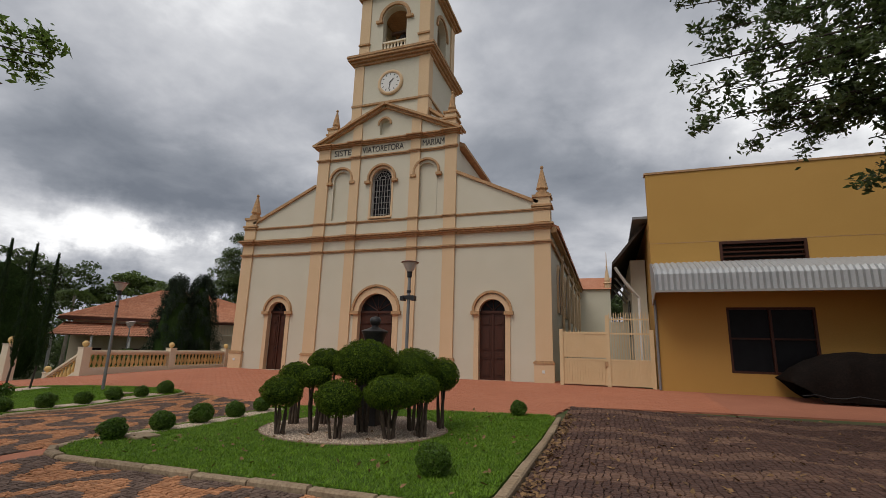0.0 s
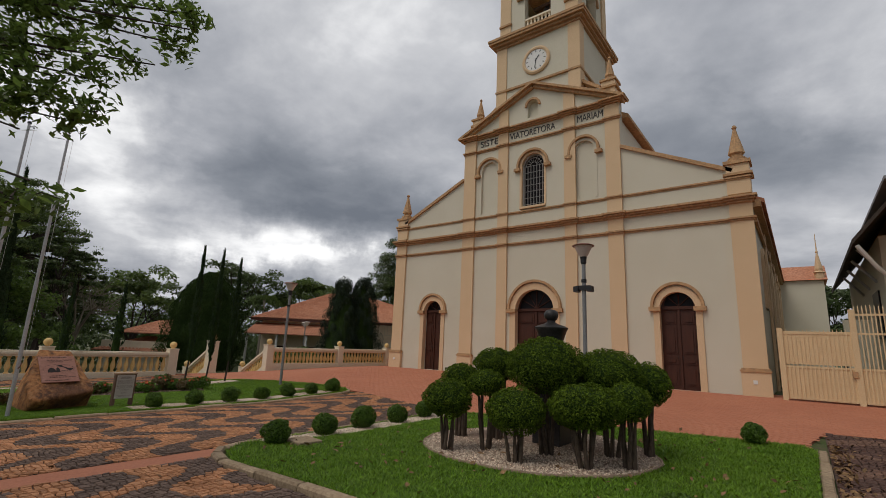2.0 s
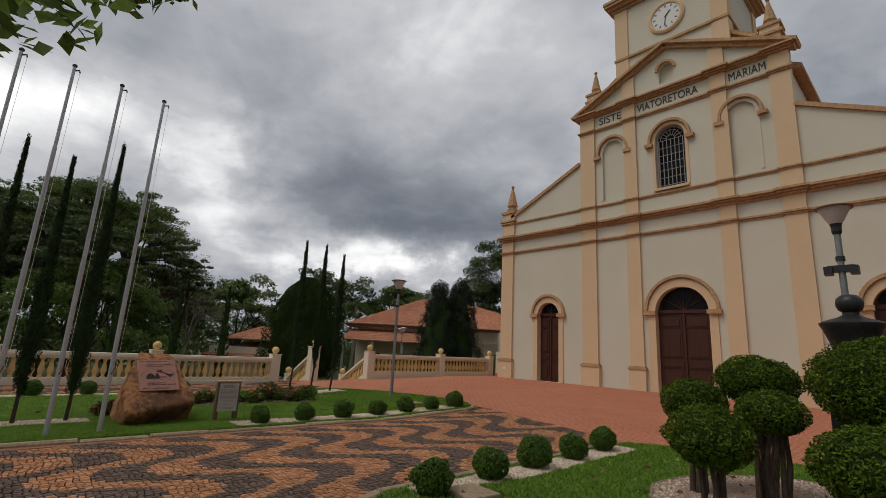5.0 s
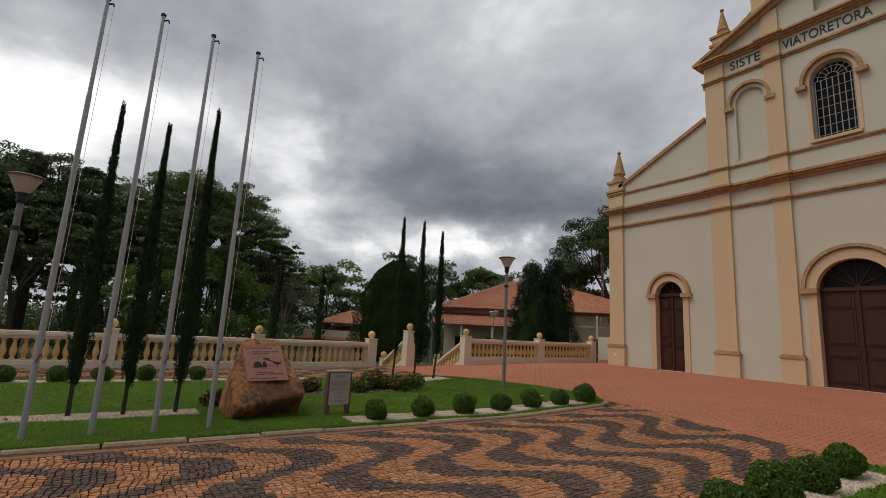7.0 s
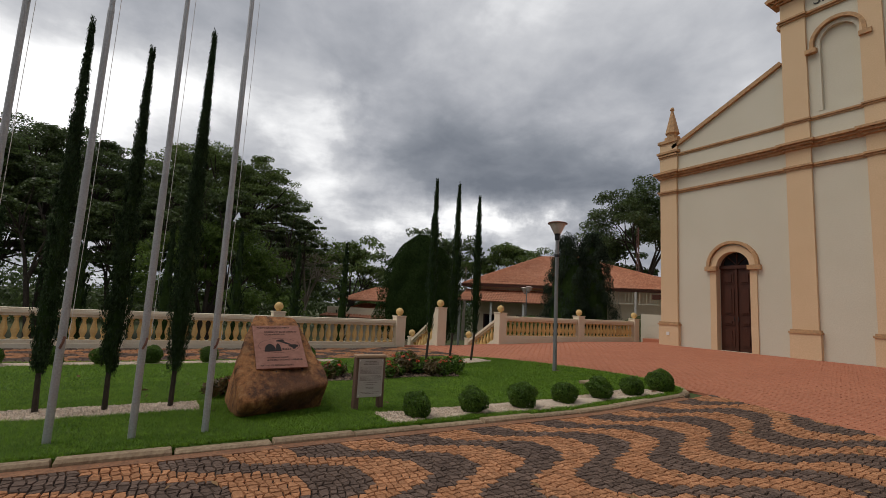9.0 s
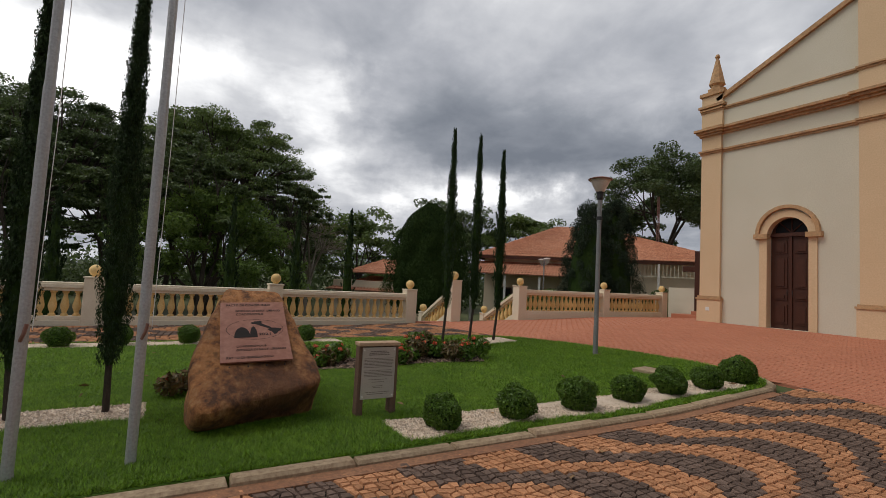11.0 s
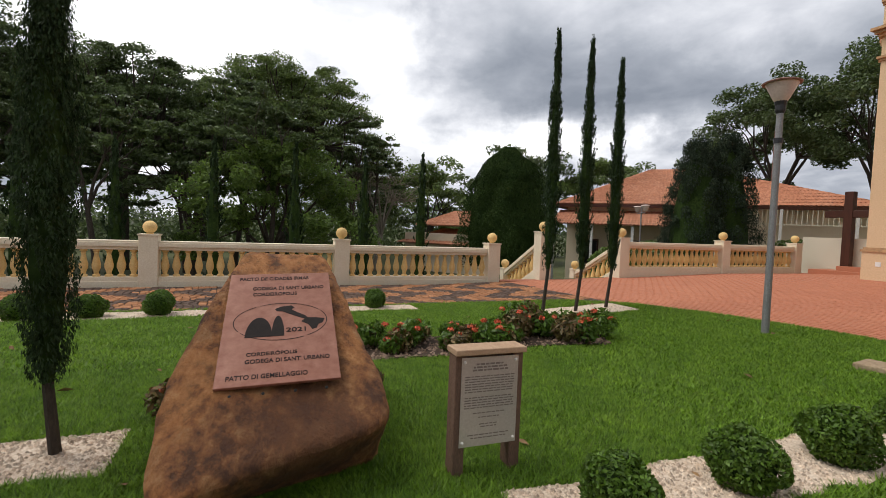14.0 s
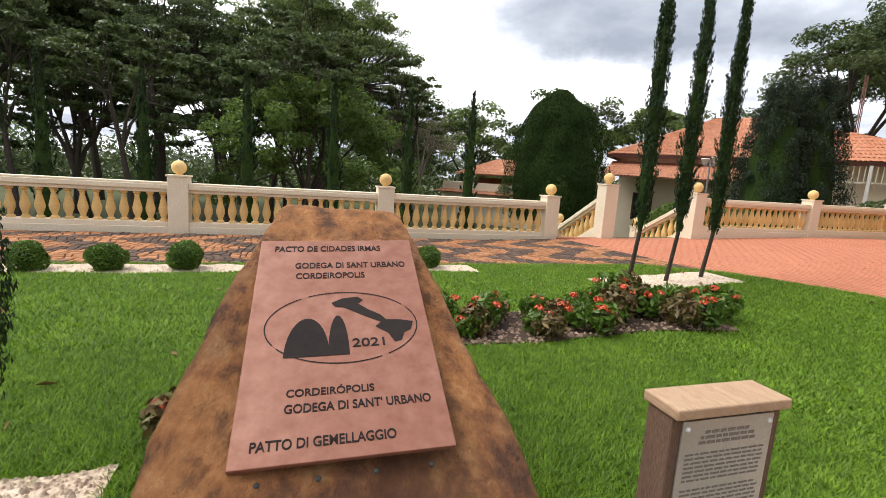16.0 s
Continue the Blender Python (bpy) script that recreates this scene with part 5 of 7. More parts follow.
SHRUBS = [(-5.55, 7.28, 0.74, 0.36, 0.29), (-6.04, 8.35, 0.96, 0.34, 0.27), (-5.46, 8.6, 1.24, 0.4, 0.28), (-5.16, 7.73, 0.98, 0.29, 0.2), (-4.42, 7.34, 0.68, 0.4, 0.32), (-4.32, 8.09, 1.27, 0.58, 0.43),
          (-3.56, 8.65, 1.16, 0.5, 0.41), (-3.56, 7.67, 0.8, 0.49, 0.3), (-3.13, 9.1, 1.06, 0.34, 0.33), (-4.05, 8.75, 0.98, 0.5, 0.36), (-3.15, 8.1, 0.86, 0.3, 0.27)]
for i, (x, y, z, rx, rz) in enumerate(SHRUBS):
    cloud_shrub(x, y, z, rx, rz, 200 + i)
bx, by = -4.62, 8.95
gz = g(bx, by)
ped = thing("pedestal", "dark stone pedestal among clipped shrubs", "pedestal", (bx, by, gz))
rounded(part("shaft", Form().box(-0.24, 0.24, -0.24, 0.24, -0.05, 1.5), M["bronze"], ped), 0.01)
part("cap", Form().box(-0.3, 0.3, -0.3, 0.3, 1.5, 1.6), M["bronze"], ped)
f = Form().lathe([(0.18, 0), (0.20, 0.12), (0.255, 0.28), (0.285, 0.335), (0.285, 0.35), (0.24, 0.375), (0.12, 0.415), (0.075, 0.44), (0.072, 0.47), (0.10, 0.49), (0.118, 0.53), (0.122, 0.57), (0.112, 0.615), (0.075, 0.65), (0.015, 0.665)], n=20)
bust = part("bust", f, M["bronze"], None, smooth=True)
bust.location = (bx, by, gz + 1.6)
tagged(bust, "dark bronze head-and-shoulders bust on a pedestal", "bust")


# ---- lamps ----
def lamp(x, y, top, label="grey street lamp with flared frosted shade", extra=False):
    z0 = g(x, y) if x > -23.6 else -1.9
    t = thing("street_lamp", label, "lamp", (x, y, z0), "street lamps")
    h = top - z0
    part("pole", Form().lathe([(0.05, -0.05), (0.048, 0.6), (0.046, 0.62), (0.042, h - 0.42)], n=12), M["galv"], t)
    part("neck", Form().lathe([(0.05, h - 0.44), (0.065, h - 0.40), (0.065, h - 0.33), (0.08, h - 0.27)], n=12), M["black"], t)
    part("shade", Form().lathe([(0.075, h - 0.28), (0.10, h - 0.24), (0.20, h - 0.035), (0.2, h - 0.03)], n=20), M["pink"], t, "frosted flared shade", True)
    part("lid", Form().lathe([(0.235, h - 0.035), (0.24, h - 0.02), (0.2, h), (0.05, h + 0.015)], n=20), M["lampcap"], t, "flat reddish lid")
    part("ring", Form().lathe([(0.058, h - 0.85), (0.058, h - 0.78)], n=12), M["black"], t)
    if extra:
        part("security_camera", Form().box(-0.16, 0.16, -0.06, 0.06, h - 1.02, h - 0.92).box(-0.2, -0.1, -0.12, 0.06, h - 1.06, h - 0.94).box(0.1, 0.2, -0.12, 0.06, h - 1.06, h - 0.94), M["black"], t)
    return t


lamp(-15.55, 11.2, 3.50)
lamp(-4.9, 11.3, 3.86, "grey street lamp with two small black cameras", True)
lamp(-14.95, 1.03, 3.36)
dl = thing("double_lamp", "twin-headed grey park lamp beyond the balustrade", "lamp", (-28.5, 21.6, -1.9))
part("pole", Form().tube([(0, 0, 0), (0, 0, 4.6)], 0.035, 8), M["galv"], dl)
part("arm", Form().tube([(-0.55, 0.3, 4.3), (0.55, -0.3, 4.3)], 0.022, 6), M["galv"], dl)
for s in (-1, 1):
    part("shade", Form().lathe([(0.06, 4.35), (0.17, 4.60), (0.2, 4.61), (0.17, 4.65), (0.05, 4.67)], s * 0.55, -s * 0.3, 0, 14), M["pink"], dl)

# ---- flag poles ----
for i, (x, y, top) in enumerate(((-13.03, 1.79, 5.52), (-13.03, 2.43, 5.56), (-12.97, 3.08, 5.48), (-13.0, 3.72, 5.47))):
    p = thing("flagpole", "bare grey steel flagpole with halyard on the lawn", "flagpole", (x, y, g(x, y) + 0.04), "flagpoles")
    h = top - g(x, y) - 0.04
    part("mast", Form().lathe([(0.034, -0.1), (0.034, h * 0.45), (0.030, h * 0.46), (0.029, h * 0.75), (0.024, h * 0.76), (0.022, h)], n=12), M["flagpole"], p)
    part("truck", Form().lathe([(0.035, h), (0.035, h + 0.03), (0.01, h + 0.05)], n=10), M["black"], p)
    part("pulley", Form().tube([(0.0, 0.02, h - 0.06), (0.03, 0.07, h - 0.05), (0.03, 0.08, h - 0.09)], 0.012, 6), M["black"], p)
    part("halyard", Form().tube([(0.03, 0.08, h - 0.09), (0.05, 0.075, h * 0.7), (0.045, 0.07, h * 0.4), (0.045, 0.055, 0.95)], 0.0025, 5), M["white"], p)
    part("cleat", Form().tube([(0.04, 0.0, 0.88), (0.07, 0.02, 0.93), (0.07, 0.03, 0.99)], 0.011, 6), M["lampcap"], p)


# ---- cypresses ----
def cypress(x, y, z0, low, top, r, seed, lean=0.0, count=5200, name="slim_cypress", label="tall slim dark cypress with bare lower stem", material="cypress", leaf=0.05, group="slim cypresses", fall=0.85, power=1.2):
    rng = np.random.default_rng(seed)
    t = thing(name, label, "tree", (x, y, z0), group)
    h, lo = top - z0, low - z0
    # upswept sprays round the stem, each a short plume of scale leaves; thin and open at the tip
    each = 26
    sprays = count // each
    u = rng.random(sprays) ** 0.85
    hh = lo + u * (h - lo) * 0.97
    prof = r * np.minimum(1, 0.5 + 2.6 * u) * np.clip((1 - u) / fall, 0.03, 1) ** power
    a = rng.uniform(0, 2 * np.pi, sprays)
    lump = 1 + 0.16 * np.sin(hh * 5.2 + a * 2 + seed) + 0.12 * np.sin(hh * 11 + a * 3)
    rad = prof * lump * (1 - 0.6 * rng.random(sprays) ** 1.7)
    ln = (0.10 + 0.10 * rng.random(sprays)) * np.where(u > 0.8, 1.4, 1.0)
    along = rng.random((sprays, each)) ** 0.8
    rr = rad[:, None] * 0.82 + along * (0.022 + 0.16 * rad[:, None]) + rng.normal(0, 0.008, (sprays, each))
    aa = a[:, None] + rng.normal(0, 0.012, (sprays, each)) / np.maximum(rad, 0.03)[:, None]
    zz = hh[:, None] + along * ln[:, None]
    P = np.stack([rr * np.cos(aa) + lean * zz, rr * np.sin(aa), zz], 2).reshape(-1, 3)
    N = np.stack([np.cos(aa), np.sin(aa), np.full(aa.shape, 0.35)], 2).reshape(-1, 3)
    leaves("foliage", P, N, leaf, M[material], t, 0.6, 0.3, seed, upright=0.75)
    k = 7
    # Dark filler round the stem paints the shade inside the sprays.
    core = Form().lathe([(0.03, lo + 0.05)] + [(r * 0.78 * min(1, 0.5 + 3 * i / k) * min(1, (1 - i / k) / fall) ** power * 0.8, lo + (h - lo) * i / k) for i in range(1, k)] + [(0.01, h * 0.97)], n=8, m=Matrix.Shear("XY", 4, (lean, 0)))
    part("inner_core", core, M["dome_and_core"], t)
    part("trunk", Form().tube([(-0.12 * (1 if lean == 0 else 0), 0.0, -0.08), (0.0 + lean * lo, 0, lo + 0.02), (lean * h * 0.6, 0, h * 0.6)], [0.034, 0.028, 0.015], 7), M["bark"], t)
    return t


for i, (x, y, top) in enumerate(((-14.44, 2.08, 4.6), (-14.36, 2.74, 4.42), (-14.38, 3.43, 4.9))):
    cypress(x, y, g(x, y) + 0.05, 0.30, top, (0.155, 0.15, 0.155)[i], 300 + i, 0.0, (24000, 24000, 46000)[i], leaf=(0.020, 0.020, 0.0155)[i], fall=0.8, power=1.15)
for i, (x, y, top) in enumerate(((-17.85, 9.1, 4.6), (-17.92, 9.85, 4.62), (-18.0, 10.6, 4.45))):
    cypress(x, y, g(x, y) + 0.05, 0.62, top, 0.135, 310 + i, 0.0, 15000, leaf=0.022, fall=0.55, power=0.85)
for i, y in enumerate((-1.2, 0.9, 3.3, 5.55, 7.7, 9.65)):
    cypress(-26.2, y, -1.8, -1.2, (3.6, 3.4, 3.75, 3.75, 3.5, 3.75)[i], 0.26, 320 + i, 0.0, 5000, label="slim cypress behind the balustrade", leaf=0.05, fall=0.5, power=0.85)


def cone_tree(x, y, z0, top, r, seed, material, label, name, blunt=0.5, count=16000, leaf=0.11, taper=2.0, rough=0.028):
    rng = np.random.default_rng(seed)
    t = thing(name, label, "tree", (x, y, z0))
    h = top - z0
    u = rng.random(count) ** 0.8
    hh = 0.12 * h + u * 0.88 * h
    prof = r * np.minimum(1, 0.75 + 1.2 * u) * np.clip(1 - u ** taper, 0.02, 1) ** blunt
    a = rng.uniform(0, 2 * np.pi, count)
    K = rng.normal(0, 1, (26, 3)) * np.array([2.4, 2.4, 1.6])
    ph = rng.uniform(0, 6.28, 26)
    Q = np.stack([prof * np.cos(a), prof * np.sin(a), hh], 1)
    lump = 1 + rough * np.sin(Q @ K.T + ph).sum(1)
    rad = prof * lump * (1 - 0.25 * rng.random(count) ** 2)
    P = np.stack([rad * np.cos(a), rad * np.sin(a), hh], 1)
    N = np.stack([np.cos(a), np.sin(a), np.full(count, 0.6)], 1)
    leaves("crown", P, N, leaf, M[material], t, 0.6, 0.36, seed, upright=0.5)
    pr = [(r * 0.82 * min(1, 0.75 + 1.2 * k) * max(0.02, 1 - k ** taper) ** blunt, 0.14 * h + 0.84 * h * k) for k in [i / 8 for i in range(9)]]
    part("inner_crown", Form().lathe(pr, n=14), M["dome_and_core"], t)
    part("trunk", Form().tube([(0, 0, -0.1), (0, 0, h * 0.5)], [0.16, 0.08], 8), M["bark"], t)
    return t


cone_tree(-35.0, 17.9, -1.9, 6.05, 2.8, 331, "dome_and_core", "large rounded clipped conifer dome beyond the balustrade", "dome_conifer", 0.55, 50000, 0.065, 2.3, 0.026)


def billow_conifer(x, y, z0, top, r, seed, clumps=95, lean=0.0):
    """A conifer of many upward-sweeping tufts heaped into a blunt cone."""
    rng = np.random.default_rng(seed)
    t = thing("conifer", "dense grey-green conifer before the tiled house", "tree", (x, y, z0), "conifers by the house")
    h = top - z0
    P, N = [], []
    for i in range(clumps):
        u = 0.06 + 0.92 * ((i + rng.random()) / clumps) ** 0.9
        a = i * 2.4 + rng.uniform(-0.5, 0.5)
        q = r * min(1.0, 0.72 + 1.3 * u) * max(0.03, 1 - u ** 2.3) ** 0.62 * rng.uniform(0.72, 0.98)
        s = rng.uniform(0.26, 0.5) * (1.1 - 0.45 * u)
        c = (q * math.cos(a) + lean * u, q * math.sin(a), u * h - 0.2)
        p, n = ball_points(300, rng, c, (s, s, s * 1.5), -0.75, 0.5)
        P.append(p), N.append(n + np.array([0.3 * math.cos(a), 0.3 * math.sin(a), 0.2]))
    leaves("crown", np.concatenate(P), np.concatenate(N), 0.052, M["conifer"], t, 0.7, 0.32, seed, upright=0.5)
    # Darker solid filling in place of the shade behind the tufts.
    pr = [(r * 0.7 * min(1.0, 0.72 + 1.3 * k) * max(0.02, 1 - k ** 2.3) ** 0.62, 0.08 * h + 0.84 * h * k) for k in [i / 8 for i in range(9)]]
    part("inner_crown", Form().lathe(pr, n=14), M["dome_and_core"], t)
    part("trunk", Form().tube([(0, 0, -0.1), (0, 0, h * 0.5)], [0.16, 0.08], 8), M["bark"], t)
    return t


billow_conifer(-27.5, 23.95, -1.85, 6.2, 1.62, 332, 130, -0.1)
billow_conifer(-27.1, 25.35, -1.85, 6.45, 1.62, 333, 130, 0.15)


# ---- houses beyond the balustrade ----
def tiled_slope(parent, corners, step=0.19):
    """A roof plane of clay tile rows between eave (a, b) and ridge (c, d), each row a ribbed strip."""
    a, b, c, d = [Vector(p) for p in corners]
    n = (b - a).cross(d - a).normalized()
    if n.z < 0:
        n = -n
    rows = max(3, int(((d + c) / 2 - (a + b) / 2).length / 0.38))
    for r in range(rows):
        p0, p1 = a.lerp(d, r / rows), b.lerp(c, r / rows)
        q0, q1 = a.lerp(d, (r + 1.12) / rows), b.lerp(c, (r + 1.12) / rows)
        k = max(2, int((p1 - p0).length / step))
        f = Form()
        v = []
        for i in range(k * 2 + 1):
            s = i / (k * 2)
            up = n * (0.045 if i % 2 else 0.0)
            v.append(p0.lerp(p1, s) + up + n * 0.03)
            v.append(q0.lerp(q1, s) + up)
        f.add(v, [(2 * i, 2 * i + 2, 2 * i + 3, 2 * i + 1) for i in range(k * 2)])
        part("tile_course", f, M["tile"], parent)


house = thing("tiled_house", "low cream house with orange clay tile roofs and veranda", "house", (-36.4, 22.2, 0), rz=43)
L_, D_ = 17.0, 9.0
part("wall", Form().box(0.7, L_ - 0.7, 0.7, D_ - 0.7, -2.0, 3.2), M["bal"], house)
roof = part("roof", Form().add([(0, 0, 3.15), (L_, 0, 3.15), (L_, D_, 3.15), (0, D_, 3.15), (5.4, D_ / 2, 5.75), (8.4, D_ / 2, 5.75)], [(0, 1, 5, 4), (1, 2, 5), (2, 3, 4, 5), (3, 0, 4), (3, 2, 1, 0)]), M["tile"], house)
tiled_slope(roof, [(0, 0, 3.18), (L_, 0, 3.18), (8.4, D_ / 2, 5.78), (5.4, D_ / 2, 5.78)])
tiled_slope(roof, [(0, D_, 3.18), (0, 0, 3.18), (5.4, D_ / 2, 5.78), (5.4, D_ / 2, 5.78)])
part("fascia", Form().box(-0.02, L_ + 0.02, -0.04, 0.0, 2.98, 3.16).box(-0.04, 0.0, 0, D_, 2.98, 3.16), M["door"], house)
ver = part("veranda_roof", Form().add([(0.2, -2.2, 1.85), (9.0, -2.2, 1.85), (9.0, 0.7, 2.75), (0.2, 0.7, 2.75)], [(0, 1, 2, 3)]), M["tile"], house)
tiled_slope(ver, [(0.2, -2.2, 1.87), (9.0, -2.2, 1.87), (9.0, 0.7, 2.77), (0.2, 0.7, 2.77)])
for x in (0.4, 2.6, 4.8, 7.0, 8.8):
    part("veranda_post", Form().box(x - 0.07, x + 0.07, -2.05, -1.9, -2.0, 1.85), M["white"], house)
for x in (1.6, 4.0, 6.4):
    w = part("window", Form().box(x, x + 1.1, 0.62, 0.7, -0.6, 1.0), M["door"], house)
    part("pane", Form().box(x + 0.1, x + 1.0, 0.59, 0.62, -0.5, 0.9), M["glassdark"], w)
for i in range(30):
    part("eave_slat", Form().box(9.6 + i * 0.22, 9.63 + i * 0.22, -0.02, 0.02, 2.2, 3.0), M["wall"], house)
part("slat_rail", Form().box(9.5, 16.3, -0.03, 0.03, 2.16, 2.22), M["wall"], house)
for x in (12.0, 15.2):
    part("eave_post", Form().box(x - 0.06, x + 0.06, -0.06, 0.06, -2.0, 3.0), M["white"], house)
h2 = thing("small_house", "small tiled outbuilding behind the dome conifer", "house", (-46.5, 14.6, 0), rz=35)
part("wall", Form().box(0.5, 8.0, 0.5, 5, -2.2, 0.9), M["bal"], h2)
for z, k in ((0.1, 0.0), (1.5, 1.0)):
    r2 = part("roof", Form().add([(k, k, z), (8.5, k, z), (8.5, 6 - k, z), (k, 6 - k, z), (2.4 + k, 3, z + 1.15), (6.5, 3, z + 1.15)], [(0, 1, 5, 4), (1, 2, 5), (2, 3, 4, 5), (3, 0, 4), (3, 2, 1, 0)]), M["tile"], h2)
    tiled_slope(r2, [(k, k, z + 0.03), (8.5, k, z + 0.03), (6.5, 3, z + 1.18), (2.4 + k, 3, z + 1.18)], 0.3)
for i, (x, y, z, rx, rz, m_) in enumerate(((-26.3, 20.0, -0.4, 1.3, 1.5, "leaf"), (-27.0, 18.6, -0.6, 1.1, 1.4, "leaflight"), (-25.6, 28.2, -0.2, 1.5, 1.6, "leaf"), (-25.9, 23.2, -0.6, 1.0, 1.3, "leafdark"))):
    rng = np.random.default_rng(350 + i)
    b = thing("garden_shrub", "leafy green shrub beside the tiled house", "shrub", (x, y, -1.85), "garden shrubs")
    p, n = ball_points(5000, rng, (0, 0, z + 1.85), (rx, rx, rz), -0.9, 0.4)
    leaves("foliage", p, n, 0.09, M[m_], b, 0.8, 0.5, 350 + i)
    part("stem", Form().tube([(0, 0, -0.1), (0, 0, 1.4)], [0.08, 0.03], 6), M["bark"], b)
mast = thing("radio_mast", "thin rust-red lattice mast rising behind the tiled house", "mast", (-34.5, 40.0, -2.0))
for a in range(3):
    part("leg", Form().tube([(0.16 * math.cos(a * 2.094), 0.16 * math.sin(a * 2.094), 0), (0.08 * math.cos(a * 2.094), 0.08 * math.sin(a * 2.094), 11.5)], 0.03, 5), M["lampcap"], mast)
for i in range(18):
    part("brace", Form().tube([(0.15 * math.cos(i * 2.094), 0.15 * math.sin(i * 2.094), 0.6 * i), (0.13 * math.cos((i + 1) * 2.094), 0.13 * math.sin((i + 1) * 2.094), 0.6 * i + 0.6)], 0.015, 4), M["lampcap"], mast)


# ---- rock, plaque, sign ----
FACE = Matrix(((0, -0.876, 0.483, -13.755), (1, 0, 0, 4.628), (0, 0.483, 0.876, 0.448), (0, 0, 0, 1)))
PLATE_X = Vector((0.062, 0.9975, 0.033)).normalized()
PLATE_N = PLATE_X.cross(Vector((-0.876, 0, 0.483))).normalized()
PLATE_Y = PLATE_N.cross(PLATE_X)
PLATE = Matrix((PLATE_X, PLATE_Y, PLATE_N)).transposed().to_4x4()
PLATE.translation = (-13.735, 4.625, 0.445)


LEFT = [(-0.9, 4.06), (-0.1, 4.05), (0.3, 4.09), (0.64, 4.18), (1.0, 4.27), (1.2, 4.33), (1.38, 4.40)]
RIGHT = [(-0.9, 5.24), (-0.3, 5.23), (0.0, 5.22), (0.47, 5.16), (1.0, 5.09), (1.2, 5.07), (1.38, 5.03)]
us = [0, 0.012, 0.035, 0.075, 0.13] + [0.13 + 0.74 * i / 22 for i in range(1, 22)] + [0.87, 0.925, 0.965, 0.988, 1.0]
form = Form()
rows = []
for u in us:
    nose = -0.62 + 0.28 * u
    loop = []
    for k in range(14):
        v = nose + (1.36 - nose) * k / 13
        loop.append((v, -0.035, 1.0))
    pts = [FACE @ Vector((0, v, h)) for v, h, _ in loop]
    vs = [v for v, _, _ in loop]
    tip = FACE @ Vector((0, 1.42, -0.12))
    low = FACE @ Vector((0, nose, -0.035))
    extra = [(tip, 1.38), (Vector((-15.12, 0, 0.92)), 1.3), (Vector((-15.22, 0, 0.5)), 1.0), (Vector((-15.2, 0, 0.1)), 0.6), (Vector((-15.1, 0, -0.32)), 0.3), (Vector((-14.4, 0, -0.36)), 0.0), (Vector((-13.78 - 0.16 * u, 0, -0.34)), -0.3), (Vector((-13.72 - 0.14 * u, 0, -0.16)), -0.5), (Vector((low.x - 0.12 - 0.1 * u, 0, low.z - 0.16)), -0.7)]
    prof = [(p, v) for p, v in zip(pts, vs)] + extra
    cx_, cz_ = -14.35, 0.3
    e = abs(2 * u - 1)
    k = max(0.0, 1 - e ** 14) ** 0.30 if e < 1 else 0.0
    k = 0.55 + 0.45 * k
    ring = []
    for p, v in prof:
        yl, yr = lerp_table(v, LEFT), lerp_table(v, RIGHT)
        y = yl + (yr - yl) * u
        q = Vector((cx_ + (p.x - cx_) * k, y, cz_ + (p.z - cz_) * k))
        d = noise.noise(q * 2.2) * 0.035 + noise.noise(q * 6.0) * 0.016 + noise.noise(q * 15.0) * 0.006
        on_face = -0.2 < v < 1.1 and p in pts and 0.12 < u < 0.9
        out = Vector((q.x - cx_, (y - 4.62) * 0.6, q.z - cz_)).normalized()
        ring.append(q + out * (min(d, 0.01) - 0.004 if on_face else d))
    rows.append(ring)
m_ = len(rows[0])
for r in rows:
    form.v += [tuple(p) for p in r]
for i in range(len(rows) - 1):
    for j in range(m_):
        form.f.append((i * m_ + j, i * m_ + (j + 1) % m_, (i + 1) * m_ + (j + 1) % m_, (i + 1) * m_ + j))
form.f += [tuple(range(m_)), tuple(range((len(rows) - 1) * m_, len(rows) * m_))[::-1]]
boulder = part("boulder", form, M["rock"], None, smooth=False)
bm = bmesh.new()
bm.from_mesh(boulder.data)
bmesh.ops.recalc_face_normals(bm, faces=bm.faces)
bm.to_mesh(boulder.data)
bm.free()
boulder.data.polygons.foreach_set("use_smooth", [True] * len(boulder.data.polygons))
boulder.data.set_sharp_from_angle(angle=radians(50))
sub = boulder.modifiers.new("round", "SUBSURF")
sub.levels = sub.render_levels = 2
tex = bpy.data.textures.new("grain", "CLOUDS")
tex.noise_scale, tex.noise_depth = 0.09, 3
dm = boulder.modifiers.new("relief", "DISPLACE")
dm.texture, dm.strength, dm.mid_level = tex, 0.022, 0.55
tagged(boulder, "rust-orange weathered sandstone boulder standing on the lawn", "rock")

plaque = thing("plaque", "rusted steel memorial plaque fixed to the boulder", "plaque")
plaque.matrix_world = PLATE
PW, PH = 0.638, 1.005
rounded(part("plate", Form().box(-PW / 2, PW / 2, 0, PH, -0.018, 0.0), M["corten"], plaque), 0.003)
for x in (-0.26, 0.26):
    for y in (0.06, 0.95):
        part("standoff", Form().tube([(x, y, -0.12), (x, y, -0.018)], 0.012, 8), M["black"], plaque)
for i in range(4):
    part("bolt", Form().lathe([(0.008, 0), (0.008, 0.006), (0.003, 0.009)], -0.24 + 0.16 * i, -0.035, -0.03, 8), M["black"], plaque)


